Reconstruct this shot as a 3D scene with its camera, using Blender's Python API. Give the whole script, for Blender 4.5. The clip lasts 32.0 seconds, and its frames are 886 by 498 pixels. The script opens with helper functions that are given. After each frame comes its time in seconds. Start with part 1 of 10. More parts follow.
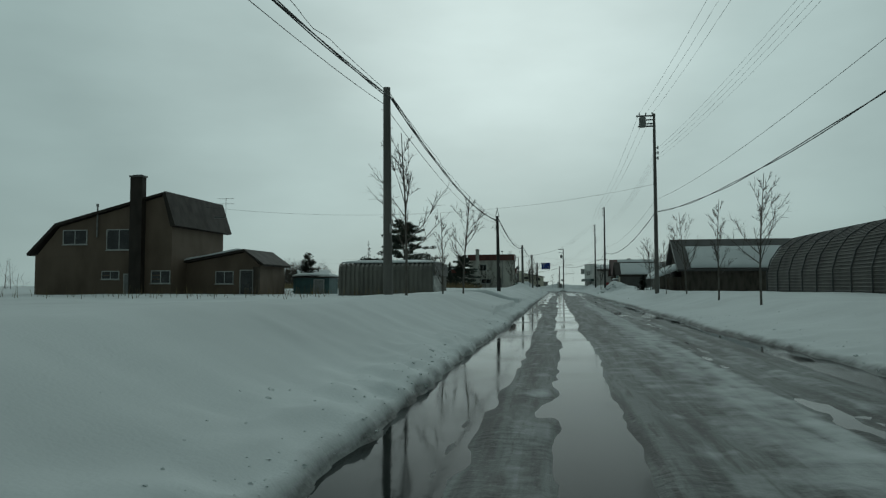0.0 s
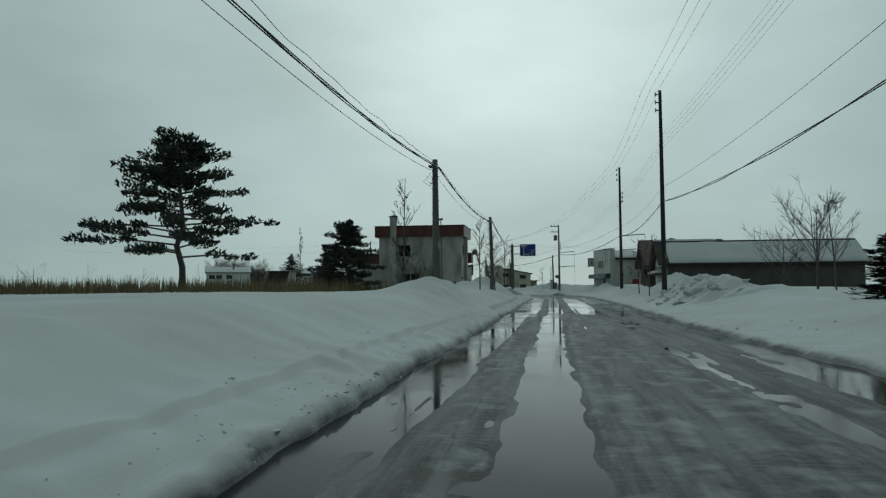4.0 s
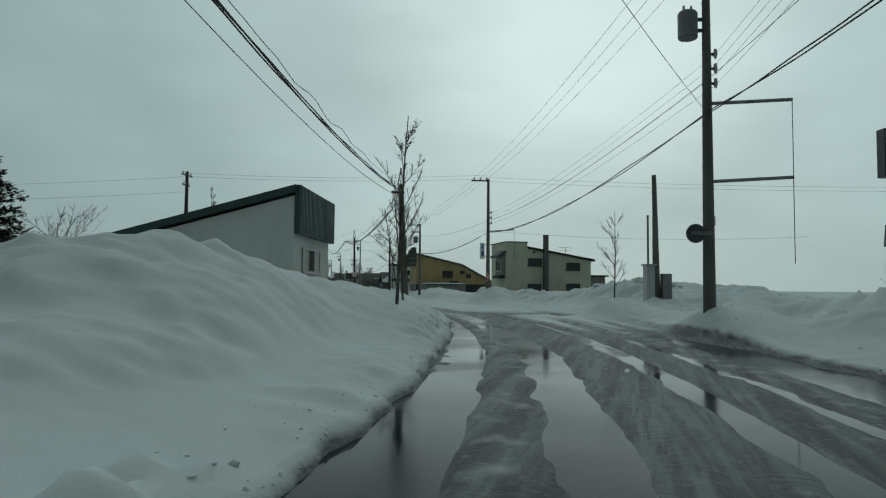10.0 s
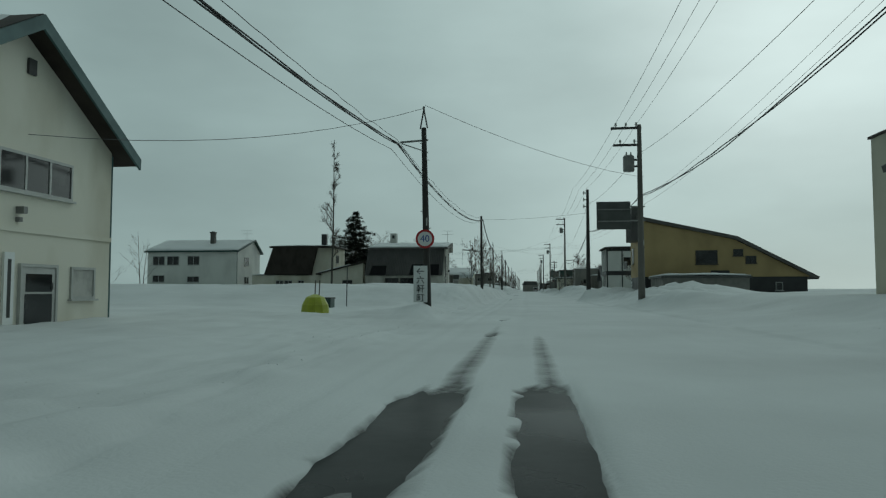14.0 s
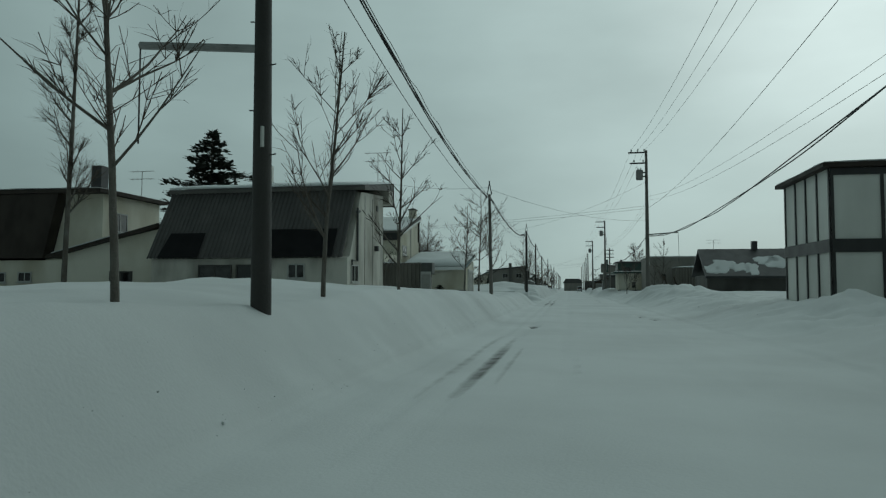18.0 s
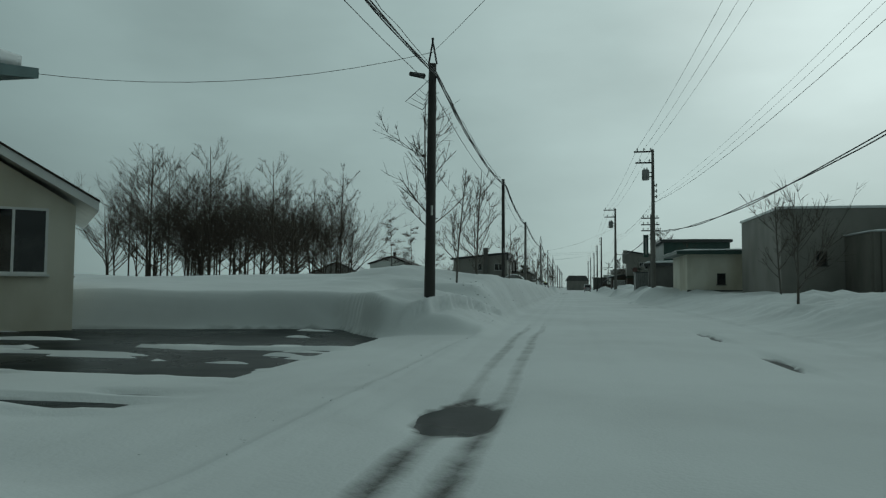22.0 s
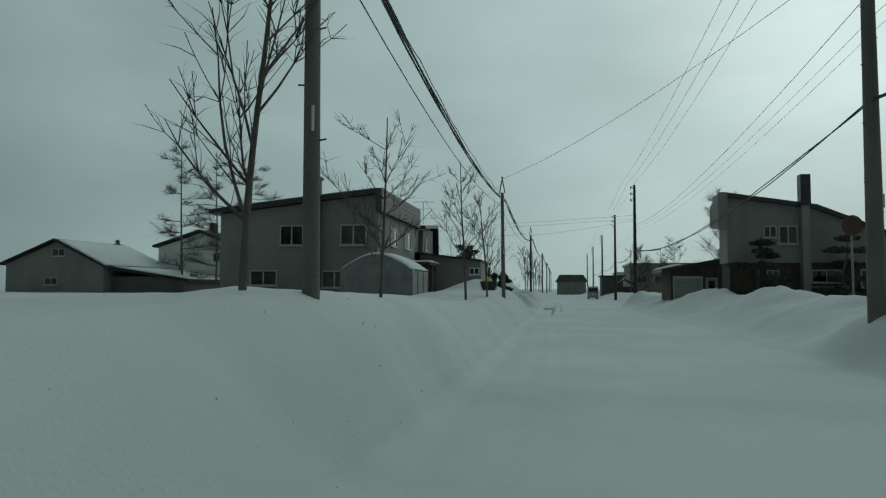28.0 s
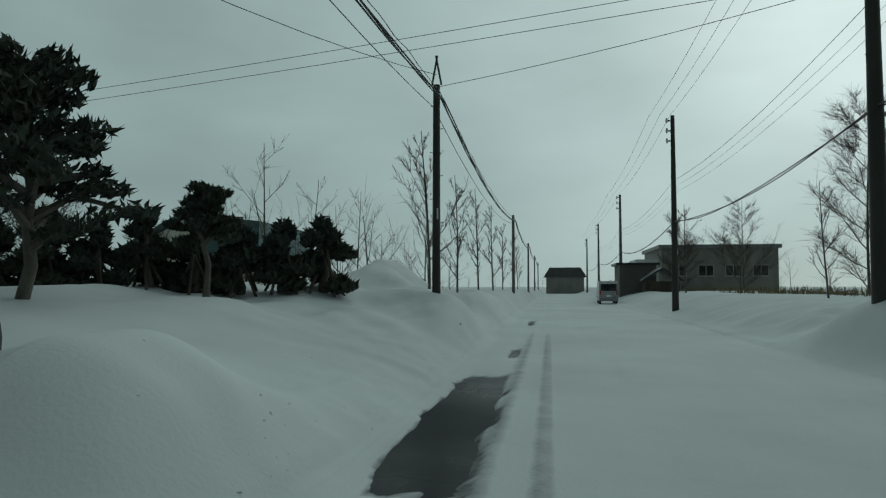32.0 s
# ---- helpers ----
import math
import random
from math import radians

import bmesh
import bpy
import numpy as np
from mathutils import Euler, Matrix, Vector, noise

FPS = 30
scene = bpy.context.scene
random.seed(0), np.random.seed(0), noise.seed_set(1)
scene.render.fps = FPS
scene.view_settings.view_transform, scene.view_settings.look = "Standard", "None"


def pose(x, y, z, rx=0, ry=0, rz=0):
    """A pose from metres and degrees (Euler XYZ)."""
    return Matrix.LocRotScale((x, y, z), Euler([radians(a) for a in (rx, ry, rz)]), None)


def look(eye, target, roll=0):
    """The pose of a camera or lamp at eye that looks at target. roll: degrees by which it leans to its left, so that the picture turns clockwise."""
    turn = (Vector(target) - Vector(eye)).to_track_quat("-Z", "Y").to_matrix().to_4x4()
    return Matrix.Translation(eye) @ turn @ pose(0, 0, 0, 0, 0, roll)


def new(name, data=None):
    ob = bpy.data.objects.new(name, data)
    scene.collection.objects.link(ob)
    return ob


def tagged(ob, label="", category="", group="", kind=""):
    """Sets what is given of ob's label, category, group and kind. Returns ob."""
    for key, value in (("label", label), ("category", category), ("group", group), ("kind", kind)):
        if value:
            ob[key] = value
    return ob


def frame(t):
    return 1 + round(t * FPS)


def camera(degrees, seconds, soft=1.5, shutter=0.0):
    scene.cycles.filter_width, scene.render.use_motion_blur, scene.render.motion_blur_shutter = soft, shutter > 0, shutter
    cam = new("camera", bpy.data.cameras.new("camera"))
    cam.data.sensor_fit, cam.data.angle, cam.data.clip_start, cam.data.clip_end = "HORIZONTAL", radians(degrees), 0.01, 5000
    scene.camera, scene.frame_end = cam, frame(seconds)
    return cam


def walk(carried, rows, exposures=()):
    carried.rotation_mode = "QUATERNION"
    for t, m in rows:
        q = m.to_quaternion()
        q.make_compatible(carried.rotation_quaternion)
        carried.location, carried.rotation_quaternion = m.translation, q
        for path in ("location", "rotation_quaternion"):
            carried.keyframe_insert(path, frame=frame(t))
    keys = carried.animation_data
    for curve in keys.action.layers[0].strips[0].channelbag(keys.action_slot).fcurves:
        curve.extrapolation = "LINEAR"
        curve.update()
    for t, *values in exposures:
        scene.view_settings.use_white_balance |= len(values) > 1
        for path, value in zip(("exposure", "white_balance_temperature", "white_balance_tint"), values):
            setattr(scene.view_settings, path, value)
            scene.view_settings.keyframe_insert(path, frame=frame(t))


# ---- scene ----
# ---- camera ----
cam = camera(64.18, 32.0, soft=1.25)
PATH = [
    (0, pose(0.00, 0.00, 1.355, 93.02, 0.11, 9.18)),
    (0.5, pose(0.01, 8.52, 1.361, 92.97, 0.22, 9.17)),
    (1, pose(0.04, 17.01, 1.332, 93.01, 0.28, 9.10)),
    (1.5, pose(0.08, 25.42, 1.280, 93.04, 0.38, 9.02)),
    (2, pose(0.11, 33.74, 1.227, 93.08, 0.48, 8.96)),
    (2.5, pose(0.13, 41.94, 1.232, 93.13, 0.51, 8.83)),
    (3, pose(0.23, 50.05, 1.242, 93.11, 0.64, 8.80)),
    (3.5, pose(0.32, 58.05, 1.255, 93.11, 0.49, 8.70)),
    (5.5, pose(0.52, 89.50, 1.247, 93.17, -0.09, 9.18)),
    (6, pose(0.52, 97.19, 1.269, 93.14, -0.19, 9.43)),
    (6.5, pose(0.50, 104.68, 1.332, 93.16, -0.40, 9.50)),
    (7, pose(0.46, 112.07, 1.368, 93.05, -0.33, 9.27)),
    (7.5, pose(0.46, 119.22, 1.427, 92.99, -0.47, 9.16)),
    (8, pose(0.45, 126.10, 1.394, 93.11, -0.41, 9.18)),
    (8.5, pose(0.37, 132.66, 1.381, 93.14, -0.50, 9.42)),
    (9, pose(0.16, 138.79, 1.367, 93.08, -0.47, 10.02)),
    (9.5, pose(-0.10, 144.65, 1.333, 93.17, -0.51, 12.95)),
    (10, pose(-0.58, 150.39, 1.263, 93.20, -0.48, 14.72)),
    (10.5, pose(-1.22, 156.10, 1.191, 93.17, -0.21, 16.10)),
    (11, pose(-2.06, 161.78, 1.137, 93.21, 0.29, 18.08)),
    (11.5, pose(-3.14, 167.46, 1.029, 93.33, 0.40, 20.37)),
    (12, pose(-4.57, 173.33, 1.074, 93.31, 0.52, 23.61)),
    (12.5, pose(-6.34, 179.05, 1.145, 93.26, 0.58, 27.22)),
    (13, pose(-8.36, 184.67, 1.057, 93.31, 0.69, 29.47)),
    (13.5, pose(-10.65, 190.24, 1.024, 93.21, 0.44, 31.73)),
    (14, pose(-13.17, 195.73, 0.941, 93.31, 0.01, 33.85)),
    (14.5, pose(-15.83, 201.41, 1.064, 92.46, -0.10, 35.00)),
    (16.5, pose(-27.47, 223.94, 1.187, 93.39, -0.46, 36.70)),
    (17, pose(-30.55, 229.78, 1.239, 93.35, -0.49, 37.02)),
    (17.5, pose(-33.74, 235.81, 1.258, 93.30, -0.20, 37.13)),
    (18, pose(-36.92, 241.82, 1.301, 93.16, -0.01, 37.15)),
    (18.5, pose(-40.00, 247.65, 1.320, 93.02, -0.14, 37.21)),
    (19, pose(-43.00, 253.47, 1.272, 92.83, -0.40, 37.12)),
    (19.5, pose(-46.09, 259.37, 1.252, 92.82, -0.53, 37.14)),
    (20, pose(-49.17, 265.27, 1.240, 92.67, -0.42, 37.14)),
    (20.5, pose(-52.23, 271.17, 1.202, 92.71, -0.51, 37.35)),
    (21, pose(-55.34, 277.10, 1.198, 92.76, -0.60, 37.42)),
    (21.5, pose(-58.42, 282.87, 1.182, 92.80, -0.66, 37.48)),
    (22, pose(-61.52, 288.68, 1.172, 93.02, -0.38, 37.29)),
    (22.5, pose(-64.56, 294.49, 1.275, 93.23, 0.07, 37.50)),
    (23, pose(-67.58, 300.18, 1.380, 93.37, 0.41, 37.59)),
    (23.5, pose(-70.57, 305.71, 1.415, 93.57, 0.59, 37.53)),
    (24, pose(-73.41, 310.98, 1.469, 93.64, 0.41, 37.25)),
    (24.5, pose(-75.96, 315.80, 1.539, 93.61, 0.08, 37.16)),
    (25, pose(-78.38, 320.51, 1.587, 93.43, -0.22, 37.04)),
    (25.5, pose(-80.78, 325.26, 1.570, 93.40, -0.35, 36.86)),
    (27.5, pose(-90.74, 344.38, 1.506, 93.30, -0.21, 36.61)),
    (28, pose(-93.29, 349.32, 1.468, 93.24, -0.15, 36.44)),
    (28.5, pose(-95.83, 354.32, 1.434, 93.27, 0.01, 36.34)),
    (29, pose(-98.34, 359.39, 1.425, 93.40, 0.14, 36.48)),
    (29.5, pose(-100.89, 364.48, 1.447, 93.21, -0.03, 36.34)),
    (30, pose(-103.46, 369.45, 1.418, 93.21, -0.10, 36.37)),
    (30.5, pose(-106.05, 374.47, 1.392, 93.19, -0.16, 36.38)),
    (31, pose(-108.63, 379.51, 1.398, 93.10, -0.01, 36.28)),
    (31.5, pose(-111.18, 384.57, 1.409, 92.96, -0.03, 35.89)),
    (32, pose(-113.74, 389.70, 1.413, 93.07, -0.05, 35.72)),
]
walk(cam, PATH, [(0, -0.08), (3.5, -0.05), (5.5, 0.08), (8.5, 0.08), (10, 0.0), (32, 0.0)])

# ---- sky and sun: overcast, the sun behind cloud ahead of the first stretch ----
SUN_EL, SUN_AZ = radians(24), radians(4)
sun_dir = Vector((-math.sin(SUN_AZ) * math.cos(SUN_EL), math.cos(SUN_AZ) * math.cos(SUN_EL), math.sin(SUN_EL)))
world = bpy.data.worlds.new("overcast_sky")
scene.world = world
world.use_nodes = True
wn, wl = world.node_tree.nodes, world.node_tree.links
wn.clear()


def wnode(kind, **kw):
    n = wn.new(kind)
    for k, v in kw.items():
        n.inputs[k].default_value = v
    return n


w_out = wn.new("ShaderNodeOutputWorld")
w_bg = wn.new("ShaderNodeBackground")
w_sky = wn.new("ShaderNodeTexSky")
w_sky.sky_type = "NISHITA"
w_sky.sun_disc = False
w_sky.sun_elevation = SUN_EL
w_sky.sun_rotation = -SUN_AZ
w_co = wn.new("ShaderNodeTexCoord")
w_nrm = wn.new("ShaderNodeVectorMath")
w_nrm.operation = "NORMALIZE"
wl.new(w_co.outputs["Generated"], w_nrm.inputs[0])
w_dot = wn.new("ShaderNodeVectorMath")
w_dot.operation = "DOT_PRODUCT"
wl.new(w_nrm.outputs[0], w_dot.inputs[0])
w_dot.inputs[1].default_value = sun_dir
w_glow = wn.new("ShaderNodeValToRGB")
w_glow.color_ramp.interpolation = "EASE"
for i, (p, c) in enumerate(((0.0, (0.132, 0.188, 0.184)), (0.40, (0.188, 0.264, 0.259)), (0.60, (0.270, 0.372, 0.364)), (0.82, (0.317, 0.428, 0.418)), (0.94, (0.42, 0.545, 0.532)), (1.0, (0.62, 0.76, 0.745)))):
    e = w_glow.color_ramp.elements[i] if i < 2 else w_glow.color_ramp.elements.new(p)
    e.position, e.color = p, (*c, 1)
wl.new(w_dot.outputs["Value"], w_glow.inputs[0])
# soft cloud texture, stretched towards the horizon
w_map = wn.new("ShaderNodeMapping")
w_map.inputs["Scale"].default_value = (1.0, 1.0, 2.6)
wl.new(w_nrm.outputs[0], w_map.inputs[0])
w_noise = wnode("ShaderNodeTexNoise", Scale=2.3, Detail=5.0, Roughness=0.5)
wl.new(w_map.outputs[0], w_noise.inputs["Vector"])
w_cl = wn.new("ShaderNodeMapRange")
w_cl.inputs["From Min"].default_value, w_cl.inputs["From Max"].default_value = 0.3, 0.7
w_cl.inputs["To Min"].default_value, w_cl.inputs["To Max"].default_value = 0.87, 1.13
wl.new(w_noise.outputs["Fac"], w_cl.inputs["Value"])
w_mul = wn.new("ShaderNodeVectorMath")
w_mul.operation = "SCALE"
wl.new(w_glow.outputs["Color"], w_mul.inputs[0])
wl.new(w_cl.outputs[0], w_mul.inputs["Scale"])
w_s2 = wn.new("ShaderNodeVectorMath")
w_s2.operation = "SCALE"
w_s2.inputs["Scale"].default_value = 0.05
wl.new(w_sky.outputs["Color"], w_s2.inputs[0])
w_mix = wn.new("ShaderNodeMix")
w_mix.data_type = "RGBA"
w_mix.inputs["Factor"].default_value = 0.97
wl.new(w_s2.outputs[0], w_mix.inputs["A"])
wl.new(w_mul.outputs[0], w_mix.inputs["B"])
wl.new(w_mix.outputs["Result"], w_bg.inputs["Color"])
w_bg.inputs["Strength"].default_value = 1.0
wl.new(w_bg.outputs[0], w_out.inputs[0])

sun_data = bpy.data.lights.new("sun", "SUN")
sun_data.energy, sun_data.angle, sun_data.color = 0.5, radians(110), (0.83, 1.0, 0.97)
sun = new("sun", sun_data)
sun.matrix_world = look(sun_dir * 400, (0, 0, 0))

# ---- materials ----
MATS = {}


def material(name, base, rough=0.8, var=0.25, scale=3.0, fine=40.0, bump=0.15, metal=0.0, spec=0.5, tint=None, streak=0.0, island=False):
    """A surface with stains at a large scale, grain at a small one, and relief. tint: colour of the stains. streak: upright runs."""
    m = bpy.data.materials.new(name)
    m.use_nodes = True
    n, l = m.node_tree.nodes, m.node_tree.links
    b = n["Principled BSDF"]
    b.inputs["Roughness"].default_value, b.inputs["Metallic"].default_value = rough, metal
    b.inputs["Specular IOR Level"].default_value = spec
    co = n.new("ShaderNodeTexCoord")
    big = n.new("ShaderNodeTexNoise")
    big.inputs["Scale"].default_value, big.inputs["Detail"].default_value = scale, 6
    mp = n.new("ShaderNodeMapping")
    mp.inputs["Scale"].default_value = (1, 1, 1 - 0.85 * streak)
    l.new(co.outputs["Object"], mp.inputs[0])
    l.new(mp.outputs[0], big.inputs["Vector"])
    fin = n.new("ShaderNodeTexNoise")
    fin.inputs["Scale"].default_value, fin.inputs["Detail"].default_value = fine, 4
    l.new(co.outputs["Object"], fin.inputs["Vector"])
    mix = n.new("ShaderNodeMix")
    mix.data_type = "RGBA"
    t = tint or tuple(c * (1 - 1.6 * var) for c in base)
    mix.inputs["A"].default_value, mix.inputs["B"].default_value = (*base, 1), (*t, 1)
    rg = n.new("ShaderNodeMapRange")
    rg.inputs["From Min"].default_value, rg.inputs["From Max"].default_value = 0.42, 0.72
    l.new(big.outputs["Fac"], rg.inputs["Value"])
    l.new(rg.outputs[0], mix.inputs["Factor"])
    mul = n.new("ShaderNodeMix")
    mul.data_type, mul.blend_type = "RGBA", "MULTIPLY"
    mul.inputs["Factor"].default_value = 1.0
    gr = n.new("ShaderNodeMapRange")
    gr.inputs["To Min"].default_value, gr.inputs["To Max"].default_value = 1 - var, 1 + var * 0.6
    l.new(fin.outputs["Fac"], gr.inputs["Value"])
    cmb = n.new("ShaderNodeCombineColor")
    for k in range(3):
        l.new(gr.outputs[0], cmb.inputs[k])
    l.new(mix.outputs["Result"], mul.inputs["A"])
    l.new(cmb.outputs[0], mul.inputs["B"])
    last = mul.outputs["Result"]
    if island:
        oi = n.new("ShaderNodeObjectInfo")
        hs = n.new("ShaderNodeHueSaturation")
        r2 = n.new("ShaderNodeMapRange")
        r2.inputs["To Min"].default_value, r2.inputs["To Max"].default_value = 0.8, 1.2
        l.new(oi.outputs["Random"], r2.inputs["Value"])
        l.new(r2.outputs[0], hs.inputs["Value"])
        l.new(last, hs.inputs["Color"])
        last = hs.outputs["Color"]
    l.new(last, b.inputs["Base Color"])
    rr = n.new("ShaderNodeMapRange")
    rr.inputs["To Min"].default_value, rr.inputs["To Max"].default_value = max(0.02, rough - 0.12), min(1, rough + 0.12)
    l.new(big.outputs["Fac"], rr.inputs["Value"])
    l.new(rr.outputs[0], b.inputs["Roughness"])
    if bump:
        bp = n.new("ShaderNodeBump")
        bp.inputs["Strength"].default_value, bp.inputs["Distance"].default_value = bump, 0.03
        l.new(fin.outputs["Fac"], bp.inputs["Height"])
        l.new(bp.outputs[0], b.inputs["Normal"])
    MATS[name] = m
    return m


M_CONC = material("concrete_pole", (0.16, 0.15, 0.135), 0.85, 0.3, 1.2, 30, 0.25, streak=0.8)
# dark poles: base colour lowered to carry their shaded side
M_POLE_SHADED = material("shaded_dark_pole", (0.036, 0.033, 0.029), 0.7, 0.3, 1.5, 35, 0.2, streak=0.8)
M_CABLE = material("cable_black", (0.03, 0.03, 0.03), 0.6, 0.1, 2, 20, 0)
M_WIRE = material("wire_grey", (0.06, 0.06, 0.06), 0.5, 0.1, 2, 20, 0)
M_STEEL = material("galvanised_steel", (0.28, 0.28, 0.27), 0.45, 0.2, 4, 60, 0.05, metal=0.8)
M_DKSTEEL = material("dark_painted_steel", (0.05, 0.05, 0.05), 0.5, 0.2, 4, 60, 0.05)
M_GREYEQ = material("equipment_grey", (0.22, 0.22, 0.21), 0.55, 0.2, 3, 50, 0.05)
M_INSUL = material("insulator_white", (0.5, 0.5, 0.47), 0.25, 0.1, 5, 50, 0)
M_BARK = material("bark_grey_brown", (0.10, 0.085, 0.07), 0.95, 0.35, 4, 45, 0.6, tint=(0.17, 0.16, 0.14), streak=0.5)
M_TWIG = material("twig_brown", (0.085, 0.065, 0.05), 0.9, 0.25, 3, 30, 0)
M_NEEDLE = material("conifer_needles", (0.034, 0.046, 0.034), 0.85, 0.4, 1.2, 14, 0, tint=(0.05, 0.056, 0.036), island=False)
M_GRASSDRY = material("dry_reed", (0.22, 0.165, 0.085), 0.9, 0.35, 0.8, 9, 0)
M_BROWNWALL = material("brown_siding", (0.135, 0.092, 0.062), 0.75, 0.2, 0.8, 40, 0.1, streak=0.6)
M_DKBROWN = material("dark_brown_metal", (0.042, 0.033, 0.027), 0.65, 0.25, 1.5, 50, 0.05, streak=0.5, spec=0.2)
M_REDBAND = material("red_brown_metal", (0.135, 0.035, 0.024), 0.45, 0.25, 1.5, 40, 0.05, streak=0.6)
M_REDROOF = material("red_roof", (0.105, 0.04, 0.033), 0.5, 0.25, 1.0, 40, 0.1)
M_CONCWALL = material("stained_mortar_wall", (0.56, 0.54, 0.485), 0.9, 0.25, 0.8, 45, 0.2, tint=(0.20, 0.185, 0.155), streak=0.7)
M_GREYWALL = material("grey_siding", (0.235, 0.222, 0.198), 0.7, 0.15, 0.7, 40, 0.08, streak=0.5)
M_DKGREYWALL = material("dark_grey_wall", (0.115, 0.11, 0.10), 0.75, 0.2, 0.8, 40, 0.1, streak=0.5)
M_WHITEWALL = material("white_siding", (0.69, 0.69, 0.65), 0.6, 0.12, 0.6, 40, 0.05, streak=0.6)
M_CREAM = material("cream_mortar", (0.68, 0.65, 0.56), 0.85, 0.13, 0.5, 45, 0.12, tint=(0.46, 0.42, 0.32), streak=0.6)
M_YELLOW = material("ochre_siding", (0.44, 0.32, 0.15), 0.7, 0.15, 0.7, 40, 0.06, streak=0.5)
M_BEIGE = material("khaki_beige_wall", (0.53, 0.50, 0.40), 0.75, 0.13, 0.6, 40, 0.06, streak=0.6)
M_GREENMETAL = material("dark_green_metal", (0.026, 0.068, 0.055), 0.45, 0.2, 1.2, 50, 0.05, streak=0.5)
M_TEAL = material("faded_teal_trim", (0.05, 0.11, 0.11), 0.6, 0.2, 2, 50, 0.05)
M_CORR = material("corrugated_metal", (0.186, 0.174, 0.150), 0.5, 0.2, 1.0, 40, 0.05, metal=0.3, streak=0.7)
M_ROOFDK = material("weathered_dark_roof", (0.062, 0.059, 0.056), 0.65, 0.4, 0.9, 22, 0.15, tint=(0.095, 0.09, 0.085), streak=0.6)
M_BLACK = material("black_metal", (0.028, 0.028, 0.029), 0.45, 0.25, 1.5, 40, 0.03)
M_SHUTTER = material("roller_shutter", (0.36, 0.36, 0.335), 0.5, 0.12, 1.2, 50, 0.03, metal=0.2)
M_FRAME = material("aluminium_frame", (0.42, 0.42, 0.40), 0.4, 0.1, 4, 60, 0)
M_DKFRAME = material("bronze_frame", (0.04, 0.035, 0.03), 0.4, 0.1, 4, 60, 0)
M_CURTAIN = material("drawn_curtain", (0.45, 0.44, 0.41), 0.9, 0.15, 3, 20, 0.1)
M_WOOD = material("weathered_boards", (0.115, 0.095, 0.075), 0.9, 0.35, 2.5, 40, 0.3, streak=0.8)
M_WOODDK = material("dark_stained_wood", (0.072, 0.052, 0.038), 0.85, 0.3, 2.5, 40, 0.2, streak=0.8)
M_BRICK = material("concrete_block", (0.24, 0.23, 0.21), 0.9, 0.2, 2.0, 40, 0.2)
M_LINE = material("worn_road_paint", (0.30, 0.295, 0.27), 0.6, 0.5, 2.5, 30, 0.05, tint=(0.14, 0.13, 0.115))
M_WETROOF = material("wet_black_steel", (0.010, 0.010, 0.011), 0.75, 0.2, 1.5, 40, 0.03, spec=0.12)
M_BLUE = material("sign_blue", (0.008, 0.045, 0.26), 0.4, 0.08, 2, 40, 0)
M_SIGNW = material("sign_white", (0.72, 0.73, 0.72), 0.45, 0.06, 2, 40, 0)
M_SIGNB = material("sign_black", (0.015, 0.015, 0.015), 0.5, 0.1, 2, 40, 0)
M_SIGNR = material("sign_red", (0.45, 0.02, 0.02), 0.45, 0.1, 2, 40, 0)
M_SIGNBACK = material("sign_back_grey", (0.10, 0.105, 0.10), 0.55, 0.15, 2, 40, 0.03, metal=0.4)
M_GREENTANK = material("green_tank_paint", (0.02, 0.17, 0.11), 0.4, 0.15, 3, 40, 0)
M_PLASTIC_R = material("red_plastic", (0.38, 0.03, 0.03), 0.4, 0.1, 3, 40, 0)
M_YG = material("yellow_green_cover", (0.38, 0.42, 0.03), 0.5, 0.2, 2, 30, 0.1)
M_ROCK = material("dark_boulder", (0.06, 0.055, 0.052), 0.85, 0.4, 3, 18, 0.6)
M_CARPAINT = material("silver_car_paint", (0.30, 0.30, 0.30), 0.3, 0.05, 3, 40, 0, metal=0.5)
M_RUBBER = material("tyre_rubber", (0.02, 0.02, 0.02), 0.85, 0.1, 3, 40, 0)
M_TAIL = material("tail_lamp_red", (0.35, 0.02, 0.02), 0.3, 0.05, 3, 40, 0)


def glass_mat():
    m = bpy.data.materials.new("window_glass")
    m.use_nodes = True
    n, l = m.node_tree.nodes, m.node_tree.links
    b = n["Principled BSDF"]
    b.inputs["Roughness"].default_value = 0.06
    b.inputs["Specular IOR Level"].default_value = 0.6
    no = n.new("ShaderNodeTexNoise")
    no.inputs["Scale"].default_value = 1.3
    rp = n.new("ShaderNodeValToRGB")
    rp.color_ramp.elements[0].color, rp.color_ramp.elements[1].color = (0.008, 0.009, 0.01, 1), (0.05, 0.05, 0.048, 1)
    rp.color_ramp.elements[0].position, rp.color_ramp.elements[1].position = 0.45, 0.75
    co = n.new("ShaderNodeTexCoord")
    l.new(co.outputs["Object"], no.inputs["Vector"])
    l.new(no.outputs["Fac"], rp.inputs[0])
    l.new(rp.outputs[0], b.inputs["Base Color"])
    return m


M_GLASS = glass_mat()


